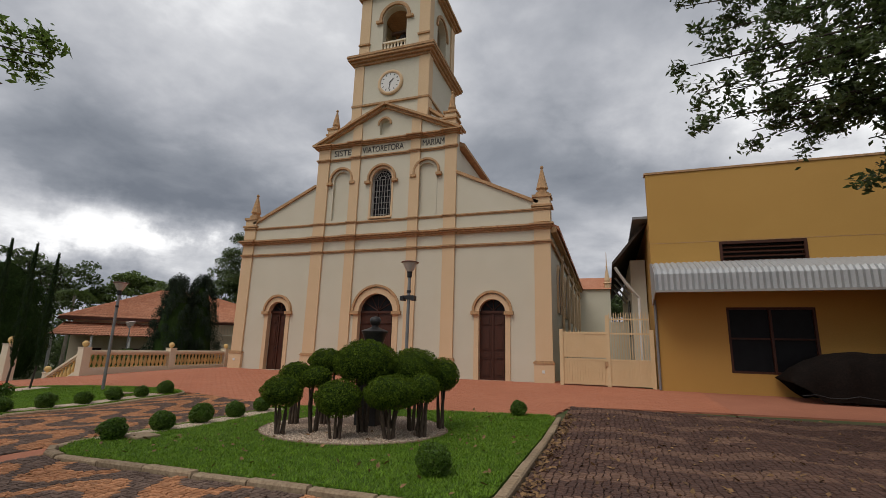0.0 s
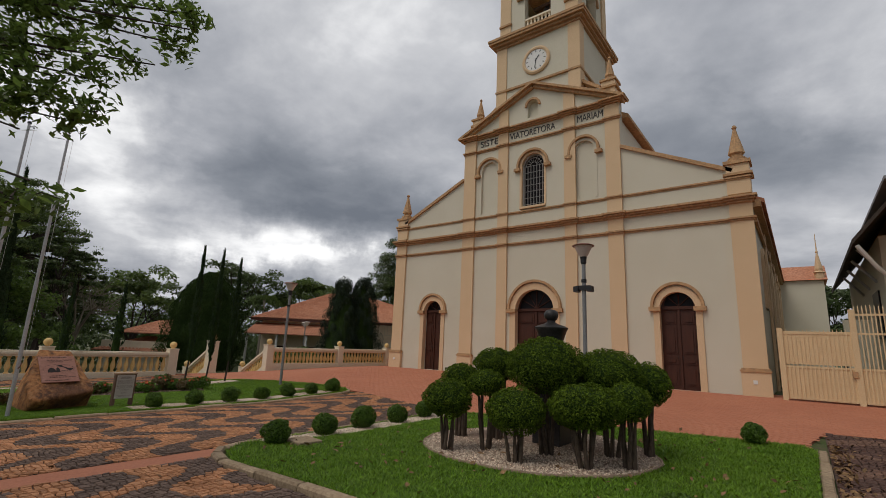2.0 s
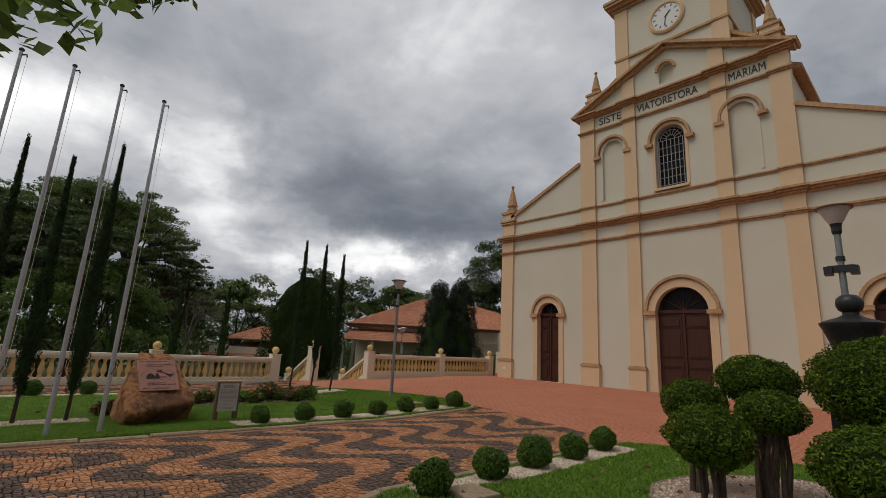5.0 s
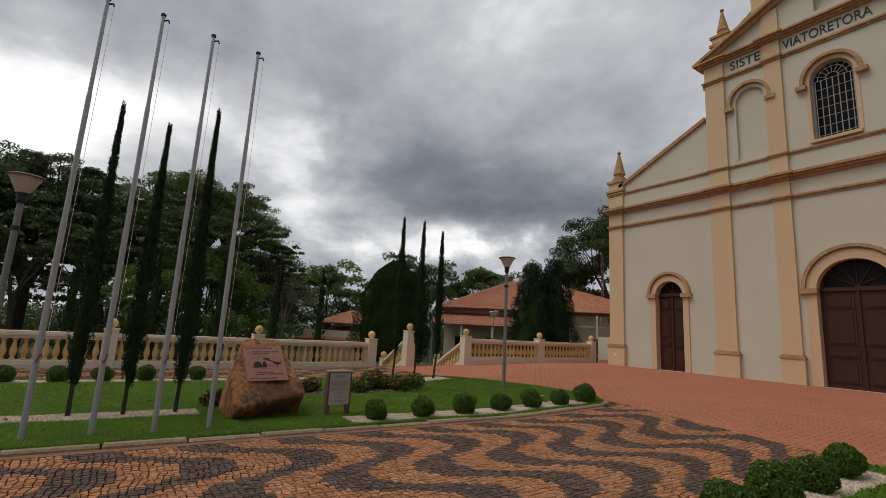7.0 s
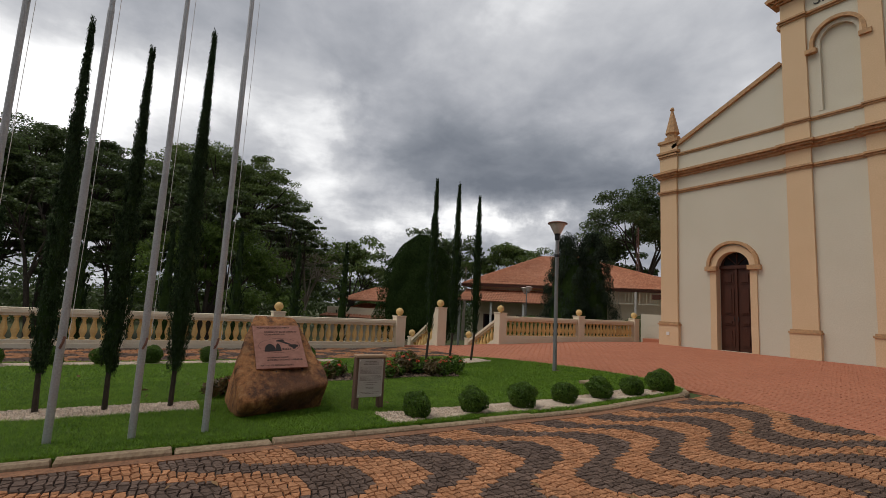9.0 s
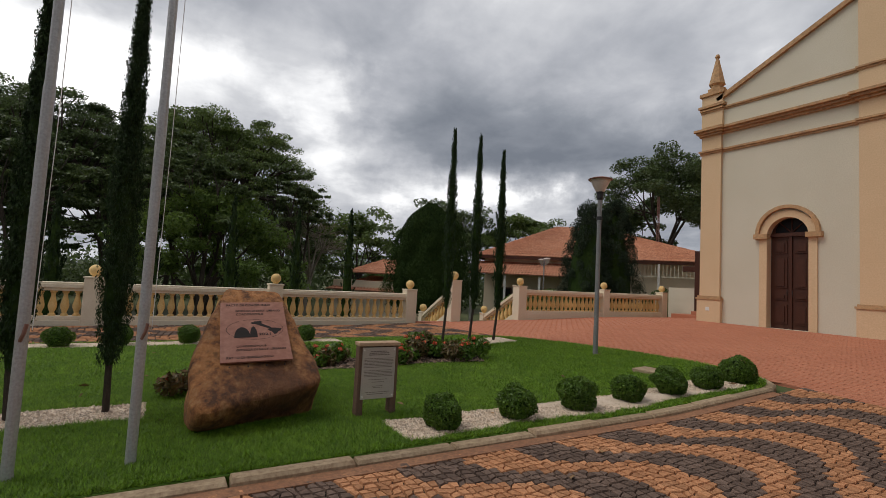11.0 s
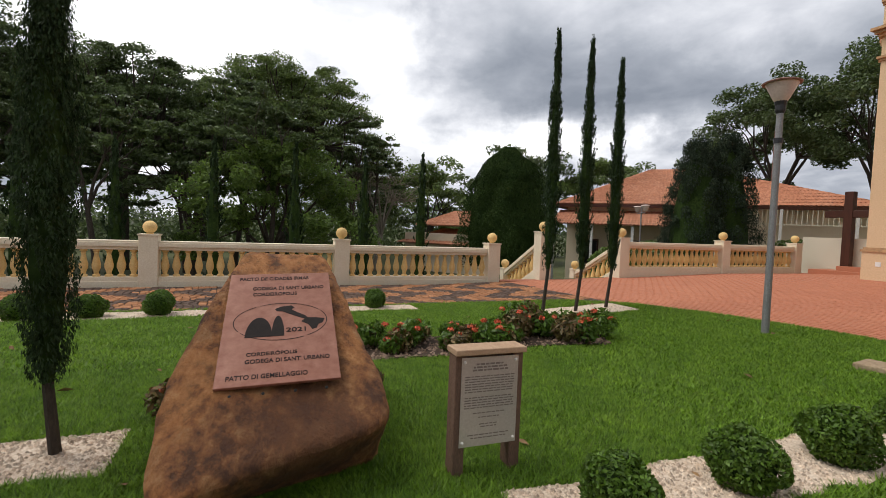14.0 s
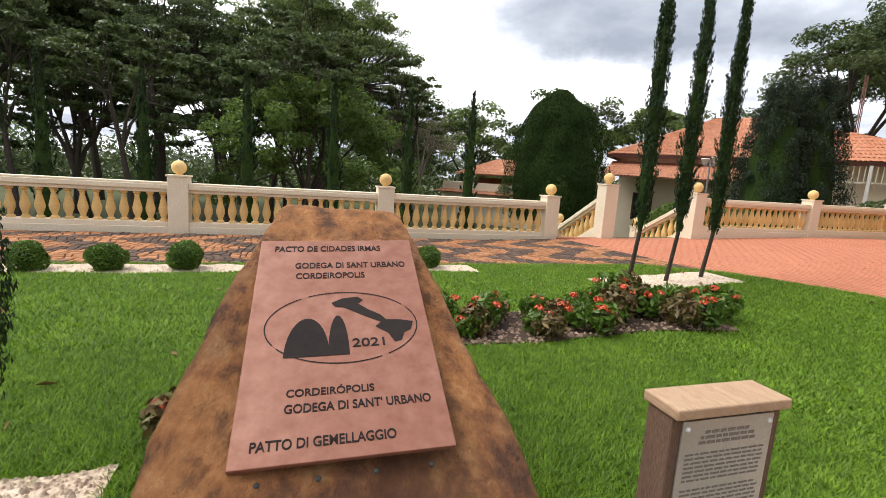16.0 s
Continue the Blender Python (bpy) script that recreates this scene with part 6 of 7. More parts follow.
def words(name, text, x, y, width, height, parent, material, extrude=0.0008, bold=0.0, z=0.0012):
    cu = bpy.data.curves.new(name, "FONT")
    cu.body, cu.size, cu.extrude, cu.offset, cu.align_x, cu.align_y = text, 1.0, 0.001, bold, "CENTER", "CENTER"
    tmp = bpy.data.objects.new(name, cu)
    scene.collection.objects.link(tmp)
    bpy.context.view_layer.update()
    me = bpy.data.meshes.new_from_object(tmp.evaluated_get(bpy.context.evaluated_depsgraph_get()))
    bpy.data.objects.remove(tmp)
    xs_, ys_ = [v.co.x for v in me.vertices], [v.co.y for v in me.vertices]
    kx, ky = width / (max(xs_) - min(xs_)), height / (max(ys_) - min(ys_))
    me.transform(Matrix.Translation((x, y, z)) @ Matrix.Diagonal((kx, ky, 1, 1)) @ Matrix.Translation((-(max(xs_) + min(xs_)) / 2, -(max(ys_) + min(ys_)) / 2, 0)))
    me.materials.clear()
    me.materials.append(material)
    return part(name, me, None, parent, "cut-out words reading " + text)


TEXTS = [("PATTO DI GEMELLAGGIO", -0.06, 0.06, 0.41, 0.032), ("GODEGA DI SANT' URBANO", 0.045, 0.172, 0.45, 0.032), ("CORDEIR\u00d3POLIS", -0.042, 0.23, 0.27, 0.034), ("2021", 0.09, 0.415, 0.113, 0.038),
         ("CORDEIROPOLIS", -0.035, 0.772, 0.27, 0.034), ("GODEGA DI SANT URBANO", 0.05, 0.835, 0.45, 0.034), ("PACTO DE CIDADES IRMAS", -0.04, 0.945, 0.44, 0.036)]
for text, x, y, w, h in TEXTS:
    words("lettering", text, x, y, w, h, plaque, M["cut"], bold=0.012)
oc = (0.005, 0.50, 0.272, 0.172)
f = Form()
pts = [(oc[0] + oc[2] * math.cos(a), oc[1] + oc[3] * math.sin(a), 0.0005) for a in [2 * math.pi * i / 64 for i in range(65)]]
k = len(f.v)
inner = [(oc[0] + (oc[2] - 0.0045) * math.cos(2 * math.pi * i / 64), oc[1] + (oc[3] - 0.0045) * math.sin(2 * math.pi * i / 64)) for i in range(65)]
f.add([(x, y, 0.0015) for x, y, _ in pts] + [(x, y, 0.0015) for x, y in inner], [(i, i + 1, 65 + i + 1, 65 + i) for i in range(64) if i % 16 != 5])
part("oval_line", f, M["cut"], plaque)


def flat(name, outline, label=""):
    part(name, Form().prism(outline, 0.0008, 0.0018), M["cut"], plaque, label)


OX, OY = oc[0], oc[1]
flat("map_shape", [(OX - 0.04 + 1.32 * a, OY - 0.02 + 1.28 * b) for a, b in ((0.0, 0.105), (0.03, 0.122), (0.075, 0.128), (0.09, 0.112), (0.075, 0.098), (0.1, 0.075), (0.135, 0.05), (0.15, 0.03), (0.185, 0.028), (0.225, 0.018), (0.215, -0.012), (0.195, -0.022), (0.185, -0.05), (0.165, -0.055), (0.15, -0.02), (0.13, -0.005), (0.118, 0.005), (0.135, 0.022), (0.12, 0.03), (0.10, 0.042), (0.06, 0.068), (0.035, 0.085), (0.01, 0.088))], "dark cut-out coastline shape")
for ex, w, hh in ((-0.125, 0.075, 0.112), (-0.018, 0.036, 0.118)):
    flat("dome_shape", [(OX + ex + w * math.cos(a) * 1.0, OY - 0.135 + (hh * 1.55 if math.sin(a) > 0 else 0.0) * max(0, math.sin(a))) for a in [math.pi * i / 20 for i in range(21)]], "plain dark cut-out rounded shape")

sg = thing("information_sign", "low wooden sign with engraved steel plate on posts", "sign", (-13.53, 5.75, -0.11), rz=89)
for s in (-1, 1):
    rounded(part("post", Form().box(s * 0.178 - 0.035, s * 0.178 + 0.035, -0.02, 0.085, -0.15, 0.70), M["wood"], sg), 0.006)
rounded(part("backboard", Form().box(-0.17, 0.17, 0.0, 0.06, 0.2, 0.70), M["wood"], sg), 0.004)
rounded(part("top_board", Form().box(-0.222, 0.222, -0.045, 0.10, 0.70, 0.735), M["woodtop"], sg), 0.006)
plate = part("metal_plate", Form().box(-0.178, 0.178, -0.026, -0.021, 0.175, 0.685), M["steel"], sg, "brushed steel plate with rows of print")
for x in (-0.16, 0.16):
    for z in (0.2, 0.66):
        part("screw", Form().lathe([(0.009, 0), (0.009, 0.004), (0.004, 0.008)], n=10, m=Matrix.Translation((x, -0.026, z)) @ Matrix.Rotation(radians(90), 4, "X")), M["white"], plate)
rng = random.Random(3)
lines = [(0.645, 0.18, 0.010), (0.628, 0.21, 0.010), (0.611, 0.22, 0.010)] + [(0.575 - 0.0145 * i, 0.31, 0.006) for i in range(7)] + [(0.455 - 0.0145 * i, 0.31, 0.006) for i in range(5)] + [(0.365, 0.2, 0.006), (0.34, 0.13, 0.006), (0.30, 0.12, 0.006), (0.285, 0.1, 0.006), (0.24, 0.26, 0.006), (0.222, 0.22, 0.006)]
for z, w, h in lines:
    f = Form()
    x = -w / 2
    while x < w / 2 - 0.012:
        ln = min(rng.uniform(0.012, 0.04), w / 2 - x)
        f.box(x, x + ln, -0.0272, -0.0262, z - h / 2, z + h / 2)
        x += ln + 0.006
    part("print_line", f, M["ink"], plate, kind="stuff")


# ---- flower bed plants ----
def flower_plant(x, y, r, h, seed, blooms):
    rng = np.random.default_rng(seed)
    t = thing("ixora_bush", "low leafy bush with red and orange flower heads", "flowering bush", (x, y, g(x, y) + 0.06), "flower bed bushes")
    p, n = ball_points(int(420 * (r / 0.2) ** 2), rng, (0, 0, h * 0.55), (r, r, h * 0.5), -0.9, 0.6)
    leaves("foliage", p, n, 0.04, M["redleaf" if seed % 3 == 0 else "box"], t, 0.9, 0.4, seed)
    for i in range(5):
        a = i * 1.3
        part("stem", Form().tube([(0, 0, -0.05), (r * 0.5 * math.cos(a), r * 0.5 * math.sin(a), h * 0.75)], 0.006, 5), M["bark"], t)
    for i in range(blooms):
        a, q = rng.uniform(0, 6.28), rng.uniform(0.3, 1.0)
        c = (r * q * math.cos(a), r * q * math.sin(a), h * (0.75 + 0.35 * rng.random()))
        fp, fn = ball_points(46, rng, c, (0.042, 0.042, 0.03), -0.4, 0.3)
        leaves("flower_head", fp, fn, 0.018, M["flower"], t, 0.4, 0.6, seed * 50 + i)


rng = random.Random(11)
for i in range(32):
    y = 5.4 + 3.5 * (i + rng.uniform(0.1, 0.9)) / 32
    x = -16.38 + rng.uniform(-0.38, 0.38)
    tall = y > 7.6
    flower_plant(x, y, rng.uniform(0.13, 0.2) * (1.25 if tall else 1), rng.uniform(0.2, 0.32) * (1.45 if tall else 1), 400 + i, rng.choice((1, 1, 2, 2, 3)))
for i, (x, y) in enumerate(((-14.9, 3.95), (-15.1, 4.15), (-14.95, 5.35))):
    flower_plant(x, y, 0.15, 0.24, 450 + 3 * i, 1)


# ---- trees ----
def tree(x, y, z0, top, crown_r, seed, material="leafdark", label="broad umbrella-shaped park tree", crown_low=0.5, clumps=26, per=420, leaf=0.17, flat_=0.42, trunk_r=0.28, forks=6, group="park trees", bare=False, name="park_tree", layered=False):
    """Trunk, forking limbs and a spreading crown of leaf clumps at the limb ends."""
    rng = np.random.default_rng(seed)
    t = thing(name, label, "tree", (x, y, z0), group)
    h = top - z0
    fork = h * crown_low * 0.62
    bend = rng.uniform(-0.5, 0.5, 2)
    trunk = Form().tube([(0, 0, -0.3), (bend[0] * 0.4, bend[1] * 0.4, fork * 0.5), (bend[0], bend[1], fork)], [trunk_r * 1.2, trunk_r, trunk_r * 0.8], 9)
    part("trunk", trunk, M["palebark" if bare else "bark"], t)
    ends = []
    for i in range(clumps):
        a = 2 * math.pi * (i * 0.618 + rng.uniform(0, 0.1))
        q = math.sqrt((i + 0.5) / clumps) * crown_r * rng.uniform(0.8, 1.05)
        drop = rng.uniform(0.80, 1.0) if layered else rng.uniform(0.86, 1.0)
        zz = h * (crown_low + (1 - crown_low) * (0.94 if layered else 0.86) * (1 - (q / crown_r) ** (2.6 if layered else 2.2))) * drop
        ends.append((q * math.cos(a), q * math.sin(a), max(zz, h * crown_low * 0.85)))
    limbs = Form()
    groups = [[] for _ in range(forks)]
    for e_ in ends:
        groups[int((math.atan2(e_[1], e_[0]) + math.pi) / (2 * math.pi) * forks) % forks].append(e_)
    for gr in groups:
        if not gr:
            continue
        m0 = np.mean(np.array(gr), 0)
        k = (bend[0] * 0.4 + m0[0] * 0.55, bend[1] * 0.4 + m0[1] * 0.55, fork + (m0[2] - fork) * 0.62)
        limbs.tube([(bend[0], bend[1], fork - 0.1), (bend[0] * 0.8 + m0[0] * 0.2, bend[1] * 0.8 + m0[1] * 0.2, fork + (m0[2] - fork) * 0.3), k], [trunk_r * 0.6, trunk_r * 0.45, trunk_r * 0.3], 6)
        for e_ in gr:
            mid = ((k[0] + e_[0]) / 2 + rng.uniform(-0.3, 0.3), (k[1] + e_[1]) / 2 + rng.uniform(-0.3, 0.3), (k[2] * 0.45 + e_[2] * 0.55))
            limbs.tube([k, mid, e_], [trunk_r * 0.28, trunk_r * 0.16, trunk_r * 0.06], 5)
            if bare:
                for _ in range(16):
                    d = rng.normal(0, 0.9, 3)
                    limbs.tube([mid, (mid[0] + d[0] * 0.6, mid[1] + d[1] * 0.6, mid[2] + abs(d[2]) * 0.5), (mid[0] + d[0] * 1.2, mid[1] + d[1] * 1.2, mid[2] + abs(d[2]) * 0.8 - 0.1)], [0.022, 0.014, 0.006], 4)
    part("branch_frame", limbs, M["palebark" if bare else "bark"], t)
    P, N = [], []
    for e_ in ends:
        s = crown_r * (rng.uniform(0.13, 0.22) if layered else rng.uniform(0.22, 0.34))
        c = np.array(e_)
        for sub_ in range(4):
            o = rng.normal(0, 0.62, 3) * np.array([s, s, s * flat_])
            p, n = ball_points(per // 4, rng, c + o, (s * 0.62, s * 0.62, s * flat_ * 0.75), -0.75, 0.75)
            P.append(p), N.append(n * np.array([0.5, 0.5, 1.3]))
    leaves("crown", np.concatenate(P), np.concatenate(N), leaf, M[material], t, 0.55, 0.45, seed)
    return t


tree(-46, 6.2, -2.0, 12.9, 7.0, 500, "leaf", crown_low=0.56, clumps=120, per=820, leaf=0.085, trunk_r=0.4, flat_=0.26, forks=9, layered=True)
tree(-45, -3.2, -2.0, 11.8, 6.2, 501, "leafdark", crown_low=0.54, clumps=95, per=700, leaf=0.095, trunk_r=0.34, flat_=0.26, forks=8, layered=True)
tree(-41, -10.2, -2.0, 12.0, 6.0, 502, "leafdark", crown_low=0.52, clumps=90, per=700, leaf=0.095, trunk_r=0.34, flat_=0.26, forks=8, layered=True)
tree(-54, 0.5, -2.2, 12.4, 6.4, 503, "leafdark", crown_low=0.46, clumps=60, per=340, leaf=0.17, flat_=0.3, layered=True)
tree(-53, -9, -2.2, 12.9, 6.4, 504, "leafdark", crown_low=0.46, clumps=60, per=340, leaf=0.17, flat_=0.3, layered=True)
tree(-38, -17, -2.0, 11, 5.5, 505, "leafdark", crown_low=0.45, clumps=26, per=480, leaf=0.2)
tree(-37, 1.6, -2.0, 6.8, 3.2, 506, "leafdark", crown_low=0.45, clumps=44, per=300, leaf=0.11, trunk_r=0.2, flat_=0.3, layered=True)
tree(-34.0, 5.4, -2.0, 5.9, 3.5, 507, "leaflight", label="rounded lighter green tree behind the balustrade", crown_low=0.28, clumps=28, per=1000, leaf=0.095, flat_=0.55, trunk_r=0.18)
# Added tree out of view; its crown only throws shade over hall and pavement.
tree(13.6, 10.5, 0.0, 10.2, 6.6, 519, "leafdark", label="unseen tree added to shade the hall and pavement", crown_low=0.5, clumps=30, per=620, leaf=0.17, group="shade trees", name="shade_tree")
tree(-38, -4.5, -2.0, 6.2, 3.0, 508, "leafdark", crown_low=0.45, clumps=44, per=300, leaf=0.11, trunk_r=0.2, flat_=0.3, layered=True)
tree(-45, 12.6, -2.0, 8.2, 3.6, 509, "leaflight", label="half-bare pale-limbed tree in the park", crown_low=0.42, clumps=24, per=60, leaf=0.10, trunk_r=0.2, bare=True)
tree(-58, 14, -2.4, 8.2, 5.0, 510, "leafdark", crown_low=0.35, clumps=22, per=420, leaf=0.22, flat_=0.5)
tree(-60, 22, -2.4, 9.2, 5.5, 511, "leaf", crown_low=0.35, clumps=24, per=420, leaf=0.22, flat_=0.5)
tree(-56, 31, -2.4, 11.0, 6.0, 512, "leafdark", crown_low=0.4, clumps=26, per=440, leaf=0.22)
tree(-52, 40, -2.4, 11.0, 5.5, 513, "leaf", crown_low=0.4, clumps=24, per=420, leaf=0.22)
tree(-44, 47, -2.4, 11.5, 5.5, 514, "leafdark", crown_low=0.4, clumps=24, per=420, leaf=0.22)
tree(-37.5, 45.5, -2.0, 16.0, 6.4, 515, "leafdark", label="tall spreading tree behind the tiled house", crown_low=0.55, clumps=26, per=1100, leaf=0.15, flat_=0.5, trunk_r=0.3)
tree(-31, 47, -2.0, 17.6, 6.6, 516, "leafdark", label="tall spreading tree behind the tiled house", crown_low=0.5, clumps=26, per=1000, leaf=0.15, flat_=0.5, trunk_r=0.3)
tree(-24, 52, -2.0, 11.0, 5.5, 517, "leafdark", label="dense tree behind the church", crown_low=0.35, clumps=22, per=420, leaf=0.2, flat_=0.5)
tree(2.0, 56, 0.0, 9.0, 4.0, 518, "leafdark", label="dense tree behind the church", crown_low=0.35, clumps=18, per=320, leaf=0.2, flat_=0.5)
# thin dark trunks under the canopy
for i, (x, y) in enumerate(((-34, -1.5), (-36, 3.4), (-39, 4.2), (-33.5, 5.0), (-40, 9.5), (-43, 0.5), (-35.5, -6.0), (-42, -6.5), (-41, 11))):
    tree(x, y, -2.0, 7.2 + (i * 37 % 5) * 0.5, 2.6, 530 + i, "leafdark", label="slender dark-trunked park tree", crown_low=0.62, clumps=26, per=240, leaf=0.11, trunk_r=0.12, forks=4, flat_=0.3, layered=True)
palm = thing("palm_tree", "feathery palm rising behind the tiled house", "tree", (-50, 31.5, -2.2))
part("trunk", Form().tube([(0, 0, 0), (0.1, 0, 4), (0, 0.1, 8.2)], [0.2, 0.15, 0.12], 8), M["palebark"], palm)
P, N = [], []
rng = np.random.default_rng(77)
for i in range(15):
    a = i * 2.4
    for j in range(46):
        s = j / 45
        c = np.array([2.2 * s * math.cos(a), 2.2 * s * math.sin(a), 8.2 + 1.2 * s - 2.0 * s * s])
        P.append(c + rng.normal(0, 0.1, 3)), N.append([-math.sin(a), math.cos(a), 0.4])
leaves("fronds", np.array(P), np.array(N), 0.2, M["leaf"], palm, 0.3, 0.2, 77)
# far woods
rng = np.random.default_rng(90)
P, N = [], []
for i in range(150):
    s = i / 149
    x, y = -66 - 10 * rng.random() + 34 * max(0, s - 0.55), -60 + 150 * s
    hgt = rng.uniform(3.0, 6.2) + (0.6 if y > 10 else 0)
    p, n = ball_points(360, rng, (x, y, hgt * 0.45 - 2.0), (3.2, 3.2, hgt * 0.75), -0.8, 0.5)
    P.append(p), N.append(n)
leaves("woodland", np.concatenate(P), np.concatenate(N), 0.27, M["leafdark"], None, 0.6, 0.5, 91, "dark woodland beyond the park", "stuff")
bpy.data.objects["woodland"]["category"] = "woodland"


def overhang(base, heights, tips, seed, material, per, leaf, spread, label):
    """A tree whose trunk stands beside the walk, with its limbs reaching over it."""
    rng = np.random.default_rng(seed)
    x, y = base
    t = thing("shade_tree", label, "tree", (x, y, g(x, y)))
    z0 = g(x, y)
    part("trunk", Form().tube([(0, 0, -0.2), (0.05, 0.05, heights * 0.5), (0.1, 0.1, heights)], [0.2, 0.16, 0.12], 9), M["bark"], t)
    limbs = Form()
    P, N = [], []
    for i, tip in enumerate(tips):
        e_ = np.array([tip[0] - x, tip[1] - y, tip[2] - z0])
        s0 = np.array([0.1, 0.1, heights * (0.8 + 0.2 * (i % 3) / 2)])
        mid = s0 * 0.5 + e_ * 0.5 + np.array([0, 0, 0.5])
        limbs.tube([s0, mid, e_], [0.06, 0.028, 0.009], 6)
        for j in range(14):
            o = mid + (e_ - mid) * rng.uniform(0.1, 1.05)
            tw = o + rng.normal(0, 1, 3) * np.array([spread, spread, spread * 0.5]) * 0.8
            limbs.tube([o, (o + tw) / 2 + np.array([0, 0, 0.06]), tw], [0.009, 0.006, 0.003], 4)
            k = per // 14
            along = rng.uniform(0.25, 1.05, k)[:, None]
            P.append(o + (tw - o) * along + rng.normal(0, 0.075, (k, 3)))
            N.append(np.tile([0, 0, 1.0], (k, 1)))
    part("branch_frame", limbs, M["bark"], t)
    leaves("crown", np.concatenate(P), np.concatenate(N), leaf, M[material], t, 0.7, 0.42, seed)
    return t


overhang((-10.6, -2.6), 4.2, [(-7.1, 3.5, 5.6), (-7.0, 3.45, 5.3), (-7.35, 3.35, 5.2), (-7.5, 3.3, 4.9), (-7.5, 2.8, 4.4), (-7.45, 2.7, 4.0), (-7.5, 2.5, 3.8), (-7.6, 2.4, 4.3), (-7.5, 2.2, 3.55), (-7.6, 2.05, 3.9), (-6.1, 2.14, 2.7), (-6.1, 2.0, 2.55), (-8.2, 2.7, 5.15), (-8.0, 2.4, 4.7)], 601, "leaflight", 640, 0.058, 0.24, "small-leaved shade tree hanging over the walk")
overhang((9.5, 4.5), 4.6, [(1.6, 8.8, 8.2), (1.75, 8.8, 6.9), (1.8, 8.8, 6.3), (2.2, 8.8, 5.75), (2.6, 8.8, 5.45), (3.0, 8.8, 5.35), (3.5, 8.9, 5.45), (2.6, 8.9, 6.9), (3.2, 8.8, 7.6), (4.2, 8.8, 5.1), (4.4, 8.7, 4.75), (4.2, 8.7, 4.35), (4.4, 9.0, 6.5), (3.7, 8.9, 6.6), (5.0, 9.0, 7.4), (5.2, 8.8, 5.6), (2.4, 8.8, 8.2), (3.8, 9.0, 8.2), (2.3, 8.8, 6.3), (3.1, 8.8, 6.1), (2.0, 8.8, 7.5), (4.0, 8.8, 7.2), (3.5, 8.8, 5.8),
          # unseen extra limbs, added so that the crown shades the pavement
          (6.8, 7.5, 8.4), (7.0, 6.0, 7.5), (8.0, 4.0, 8.0), (9.5, 6.5, 8.2), (10.5, 3.0, 7.5), (7.2, 3.0, 7.6), (11.0, 5.5, 7.8), (9.0, 1.5, 7.0), (8.4, 8.0, 8.3), (10.0, 8.0, 7.8)], 602, "leafdark", 1000, 0.064, 0.5, "broad-leaved shade tree hanging over the pavement")


# ---- cobbles, pavers, grass ----
def wave(x, y):
    return ((y - 0.58 * math.tanh(1.35 * math.cos(2 * math.pi * (x + 11.3) / 1.95)) - 6.75) / 1.06 + 0.25) % 1.0 < 0.5


def wave_far(x, y):
    return ((y - 0.42 * math.cos(2 * math.pi * (x + 21.4) / 1.7)) / 1.3) % 1.0 < 0.5


def wave_faded(x, y):
    return ((y - 0.3 * math.cos(2 * math.pi * x / 2.6)) / 1.25) % 1.0 < 0.42 and noise.noise(Vector((x * 0.8, y * 0.8, 3))) > -0.1


def cobbles(name, outline, size, tone, seed, lift, parent, singles=None, joint=0.12, warm="cobo", cool="cobd"):
    rng = np.random.default_rng(seed)
    xs, ys_ = [p[0] for p in outline], [p[1] for p in outline]
    x0, y0 = min(xs), min(ys_)
    nx, ny = int((max(xs) - x0) / size) + 2, int((max(ys_) - y0) / (size * 0.92)) + 2
    G = np.stack(np.meshgrid(x0 + np.arange(nx + 1) * size, y0 + np.arange(ny + 1) * size * 0.92, indexing="ij"), -1)
    G = G + rng.uniform(-0.31, 0.31, G.shape) * size
    G[:, :, 1] += 0.25 * size * np.sin(G[:, :, 0] * 3.1) + 0.2 * size * np.sin(G[:, :, 0] * 7.7)
    C = (G[:-1, :-1] + G[1:, :-1] + G[1:, 1:] + G[:-1, 1:]) / 4
    ok = inside(C.reshape(-1, 2), outline).reshape(C.shape[:2])
    forms = {True: Form(), False: Form()}
    for i in range(nx):
        for j in range(ny):
            if not ok[i, j]:
                continue
            c = C[i, j]
            q = [G[i, j], G[i + 1, j], G[i + 1, j + 1], G[i, j + 1]]
            q = [c + (p - c) * (1 - joint) for p in q]
            cz = g(c[0], c[1]) + lift + rng.uniform(-0.004, 0.004)
            t_ = tone(float(c[0]), float(c[1]))
            v = [(p[0], p[1], cz - 0.018) for p in q] + [(c[0] + (p[0] - c[0]) * 0.86, c[1] + (p[1] - c[1]) * 0.86, cz + rng.uniform(-0.002, 0.002)) for p in q]
            fc = [(0, 1, 5, 4), (1, 2, 6, 5), (2, 3, 7, 6), (3, 0, 4, 7), (4, 5, 6, 7)]
            if singles and singles[0] < c[0] < singles[1] and singles[2] < c[1] < singles[3]:
                part("cobble", Form().add(v, fc), M[warm] if t_ else M[cool], parent)
            else:
                forms[t_].add(v, fc)
    for t_, f_ in forms.items():
        if f_.v:
            part(name, f_, M[warm] if t_ else M[cool], parent, "orange cobbles" if t_ else "dark cobbles", kind="stuff")


cobbles("cobbles", [(-12.36, -1), (-8.22, -1), (-8.22, 10.35), (-7.95, 10.7), (-12.36, 11.95)], 0.072, wave, 21, 0.012, pavement_mid, (-12.3, -11.2, 3.6, 4.9))
cobbles("cobbles", [(-7.73, 0.2), (0.5, 0.2), (0.5, 4.68), (-7.1, 4.68), (-7.73, 4.95)], 0.085, wave, 22, 0.012, pavement_near)
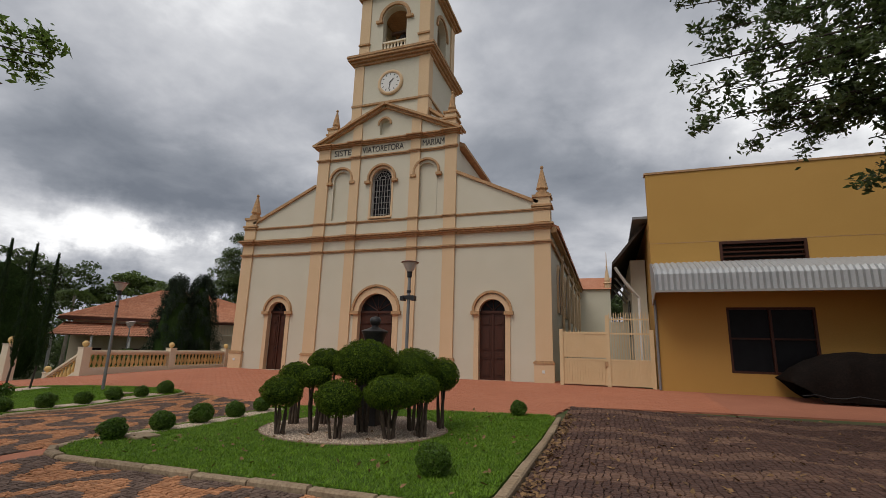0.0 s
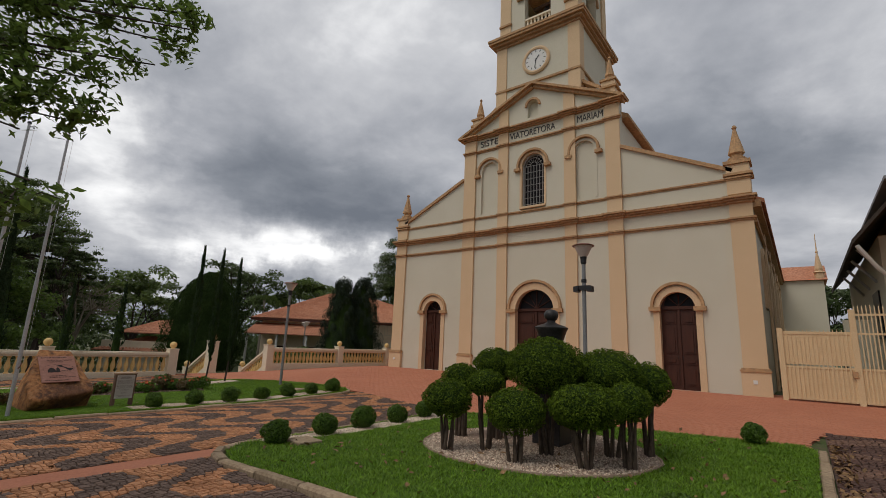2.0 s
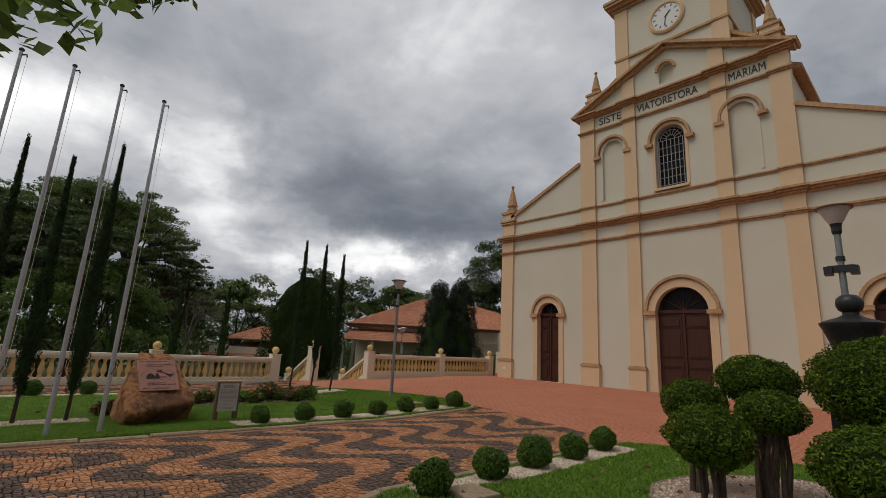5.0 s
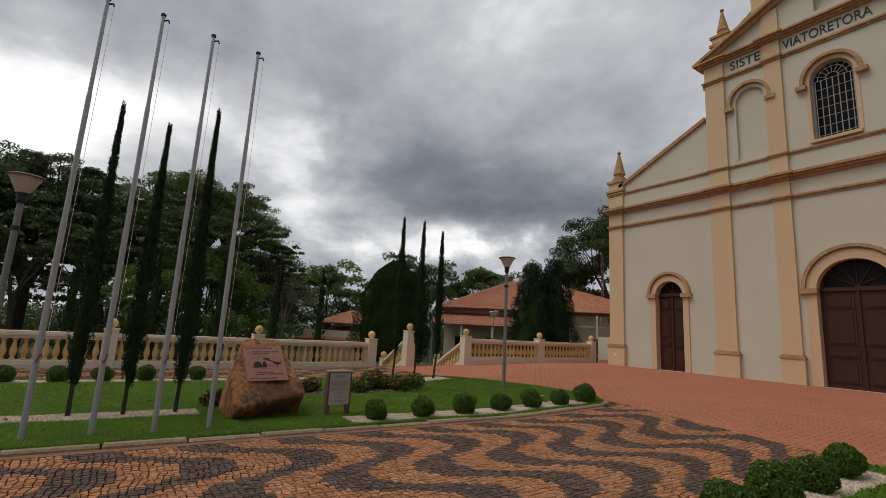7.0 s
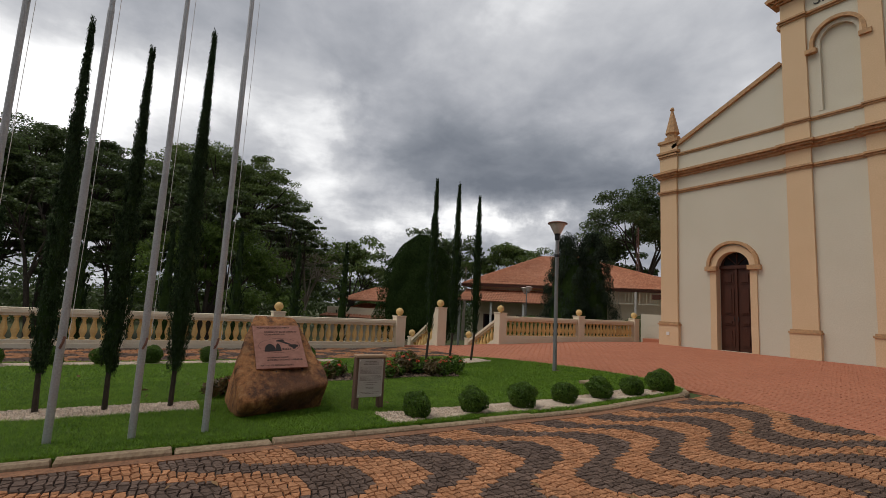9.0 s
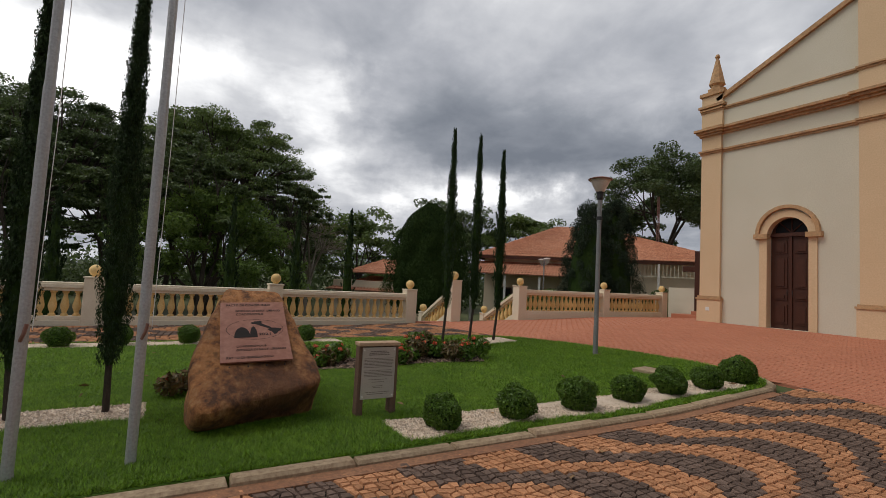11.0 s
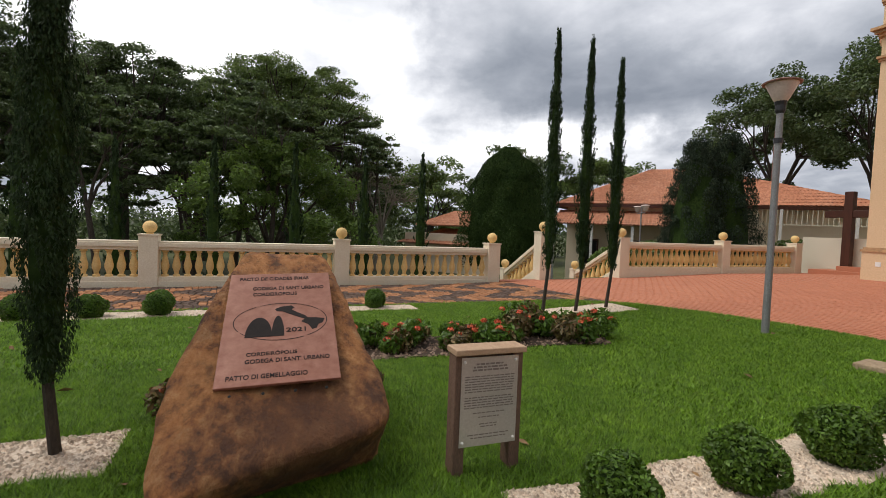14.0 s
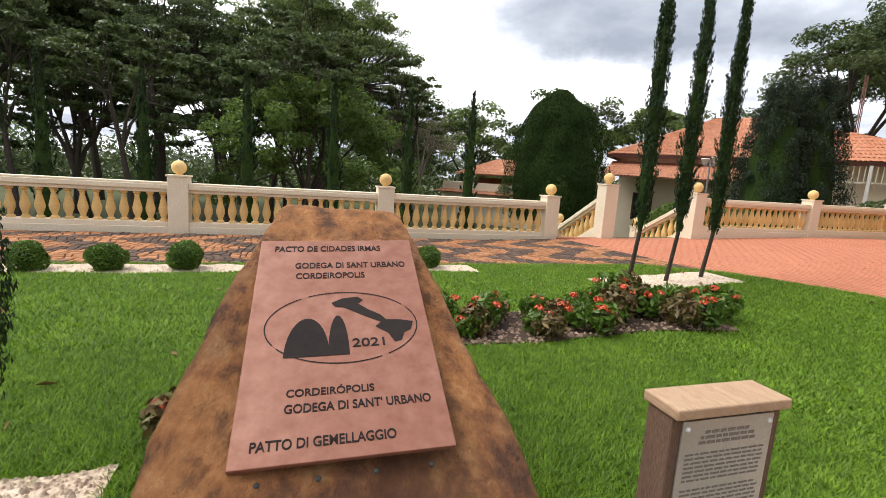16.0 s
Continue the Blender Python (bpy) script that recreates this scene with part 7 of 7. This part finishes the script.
cobbles("cobbles", [(-0.98, 4.68), (8.5, 4.68), (8.5, 13.55), (-0.98, 13.55)], 0.1, wave_faded, 23, 0.012, pavement_near, joint=0.09, warm="cobm", cool="cobw")
cobbles("cobbles", [(0.5, -2), (8.5, -2), (8.5, 4.68), (0.5, 4.68)], 0.1, wave_faded, 25, 0.012, pavement_near, joint=0.09, warm="cobm", cool="cobw")
cobbles("cobbles", [(-7.73, -2), (0.5, -2), (0.5, 0.2), (-7.73, 0.2)], 0.1, wave, 26, 0.012, pavement_near)
cobbles("cobbles", [(-12.36, -5), (-8.22, -5), (-8.22, -1), (-12.36, -1)], 0.09, wave, 27, 0.012, pavement_mid)
cobbles("cobbles", [(-23.15, -3), (-19.8, -3), (-19.8, 9.0), (-19.35, 10.6), (-18.7, 11.3), (-23.15, 11.3)], 0.14, wave_far, 24, 0.012, pavement_far)

# red pavers in running rows
rng = np.random.default_rng(31)
f = Form()
made = 0
pl = np.array([(x, y) for y in np.arange(10.8, 25, 0.118) for x in np.arange(-23.1, 3.0, 0.238)])
pl[:, 0] += ((np.round((pl[:, 1] - 10.8) / 0.118) % 2) * 0.119)
pl = pl[inside(pl, PLAZA)]
for x, y in pl:
    if -18.7 < x < -2.1 and y > 19.8:
        continue
    z = g(x, y) + 0.004 + rng.uniform(-0.0015, 0.0015)
    v = [(x + a, y + b, z - 0.012) for a, b in ((-0.114, -0.054), (0.114, -0.054), (0.114, 0.054), (-0.114, 0.054))] + [(x + a, y + b, z) for a, b in ((-0.109, -0.049), (0.109, -0.049), (0.109, 0.049), (-0.109, 0.049))]
    fc = [(0, 1, 5, 4), (1, 2, 6, 5), (2, 3, 7, 6), (3, 0, 4, 7), (4, 5, 6, 7)]
    if made < 300 and -13.2 < x < -9.5 and 12.0 < y < 14.2:
        part("paver", Form().add(v, fc), M["red"], plaza)
        made += 1
    else:
        f.add(v, fc)
part("pavers", f, M["red"], plaza, kind="stuff")


def grass(name, outline, density, height, seed, holes=(), zone=None, width=0.006):
    rng = np.random.default_rng(seed)
    xs, ys_ = np.array([p[0] for p in outline]), np.array([p[1] for p in outline])
    lo, hi = [xs.min(), ys_.min()], [xs.max(), ys_.max()]
    if zone:
        lo, hi = [zone[0], zone[2]], [zone[1], zone[3]]
    P = rng.uniform(lo, hi, (int((hi[0] - lo[0]) * (hi[1] - lo[1]) * density), 2))
    P = P[inside(P, outline)]
    for h_ in holes:
        P = P[~inside(P, h_)]
    n = len(P)
    z = np.array([g(x, y) for x, y in P]) + 0.045
    a, le, hh = rng.uniform(0, 6.28, n), rng.uniform(0.5, 1.7, n), height * rng.uniform(0.5, 1.3, n)
    d = np.stack([np.cos(a), np.sin(a)], 1)
    w = np.stack([-np.sin(a), np.cos(a)], 1) * width * rng.uniform(0.7, 1.4, n)[:, None]
    tip = P + d * (hh * le)[:, None]
    v = np.empty((n, 3, 3))
    v[:, 0, :2], v[:, 1, :2], v[:, 2, :2] = P - w, P + w, tip
    v[:, 0, 2], v[:, 1, 2], v[:, 2, 2] = z, z, z + hh
    me = bpy.data.meshes.new(name)
    me.vertices.add(3 * n)
    me.vertices.foreach_set("co", v.astype(np.float32).ravel())
    me.loops.add(3 * n)
    me.loops.foreach_set("vertex_index", np.arange(3 * n, dtype=np.int32))
    me.polygons.add(n)
    me.polygons.foreach_set("loop_start", (np.arange(n) * 3).astype(np.int32))
    me.update(calc_edges=True)
    me.materials.append(M["grass"])
    ob = part(name, me, None, kind="stuff")
    return tagged(ob, "thick bright green lawn grass blades", "grass")


HOLES = [b[1] for b in BEDS] + [CIRCLE, FLOWERBED]
grass("grass", LAWN_L, 19000, 0.036, 41, HOLES, (-16.2, -12.57, 0.5, 7.5), 0.0042)
grass("grass", LAWN_L, 6000, 0.04, 42, HOLES, (-19.6, -16.2, -1, 12.3), 0.008)
grass("grass", LAWN_L, 7500, 0.038, 43, HOLES, (-16.2, -12.57, 7.5, 12.3), 0.007)
grass("grass", LAWN_L, 2600, 0.045, 44, HOLES, (-16.2, -12.57, -5, 0.5), 0.008)
grass("grass", LAWN_R, 4200, 0.04, 45, HOLES, None, 0.008)

# fallen leaves
rng = np.random.default_rng(51)
P = np.concatenate([rng.uniform([-1.0, 1.5], [8.0, 13.5], (900, 2)), np.column_stack([-0.98 + np.abs(rng.normal(0, 0.13, 420)), rng.uniform(4.8, 12.2, 420)]), rng.uniform([-7.5, 4.9], [-1.3, 11.4], (160, 2)), rng.uniform([-7.7, 1.0], [-1, 12], (110, 2)), rng.uniform([-12.6, 1.0], [-8.2, 11.5], (40, 2)), rng.uniform([-19, 0], [-12.6, 12], (40, 2))])
z = np.array([g(x, y) + (0.085 if (inside(np.array([[x, y]]), LAWN_L)[0] or inside(np.array([[x, y]]), LAWN_R)[0]) else 0.025) for x, y in P])
lv = leaves("fallen_leaves", np.column_stack([P, z]), np.tile([0, 0, 1.0], (len(P), 1)), 0.045, M["deadleaf"], None, 0.45, 0.5, 52, "dry brown fallen leaves scattered over the ground", "stuff")
lv["category"] = "leaves"
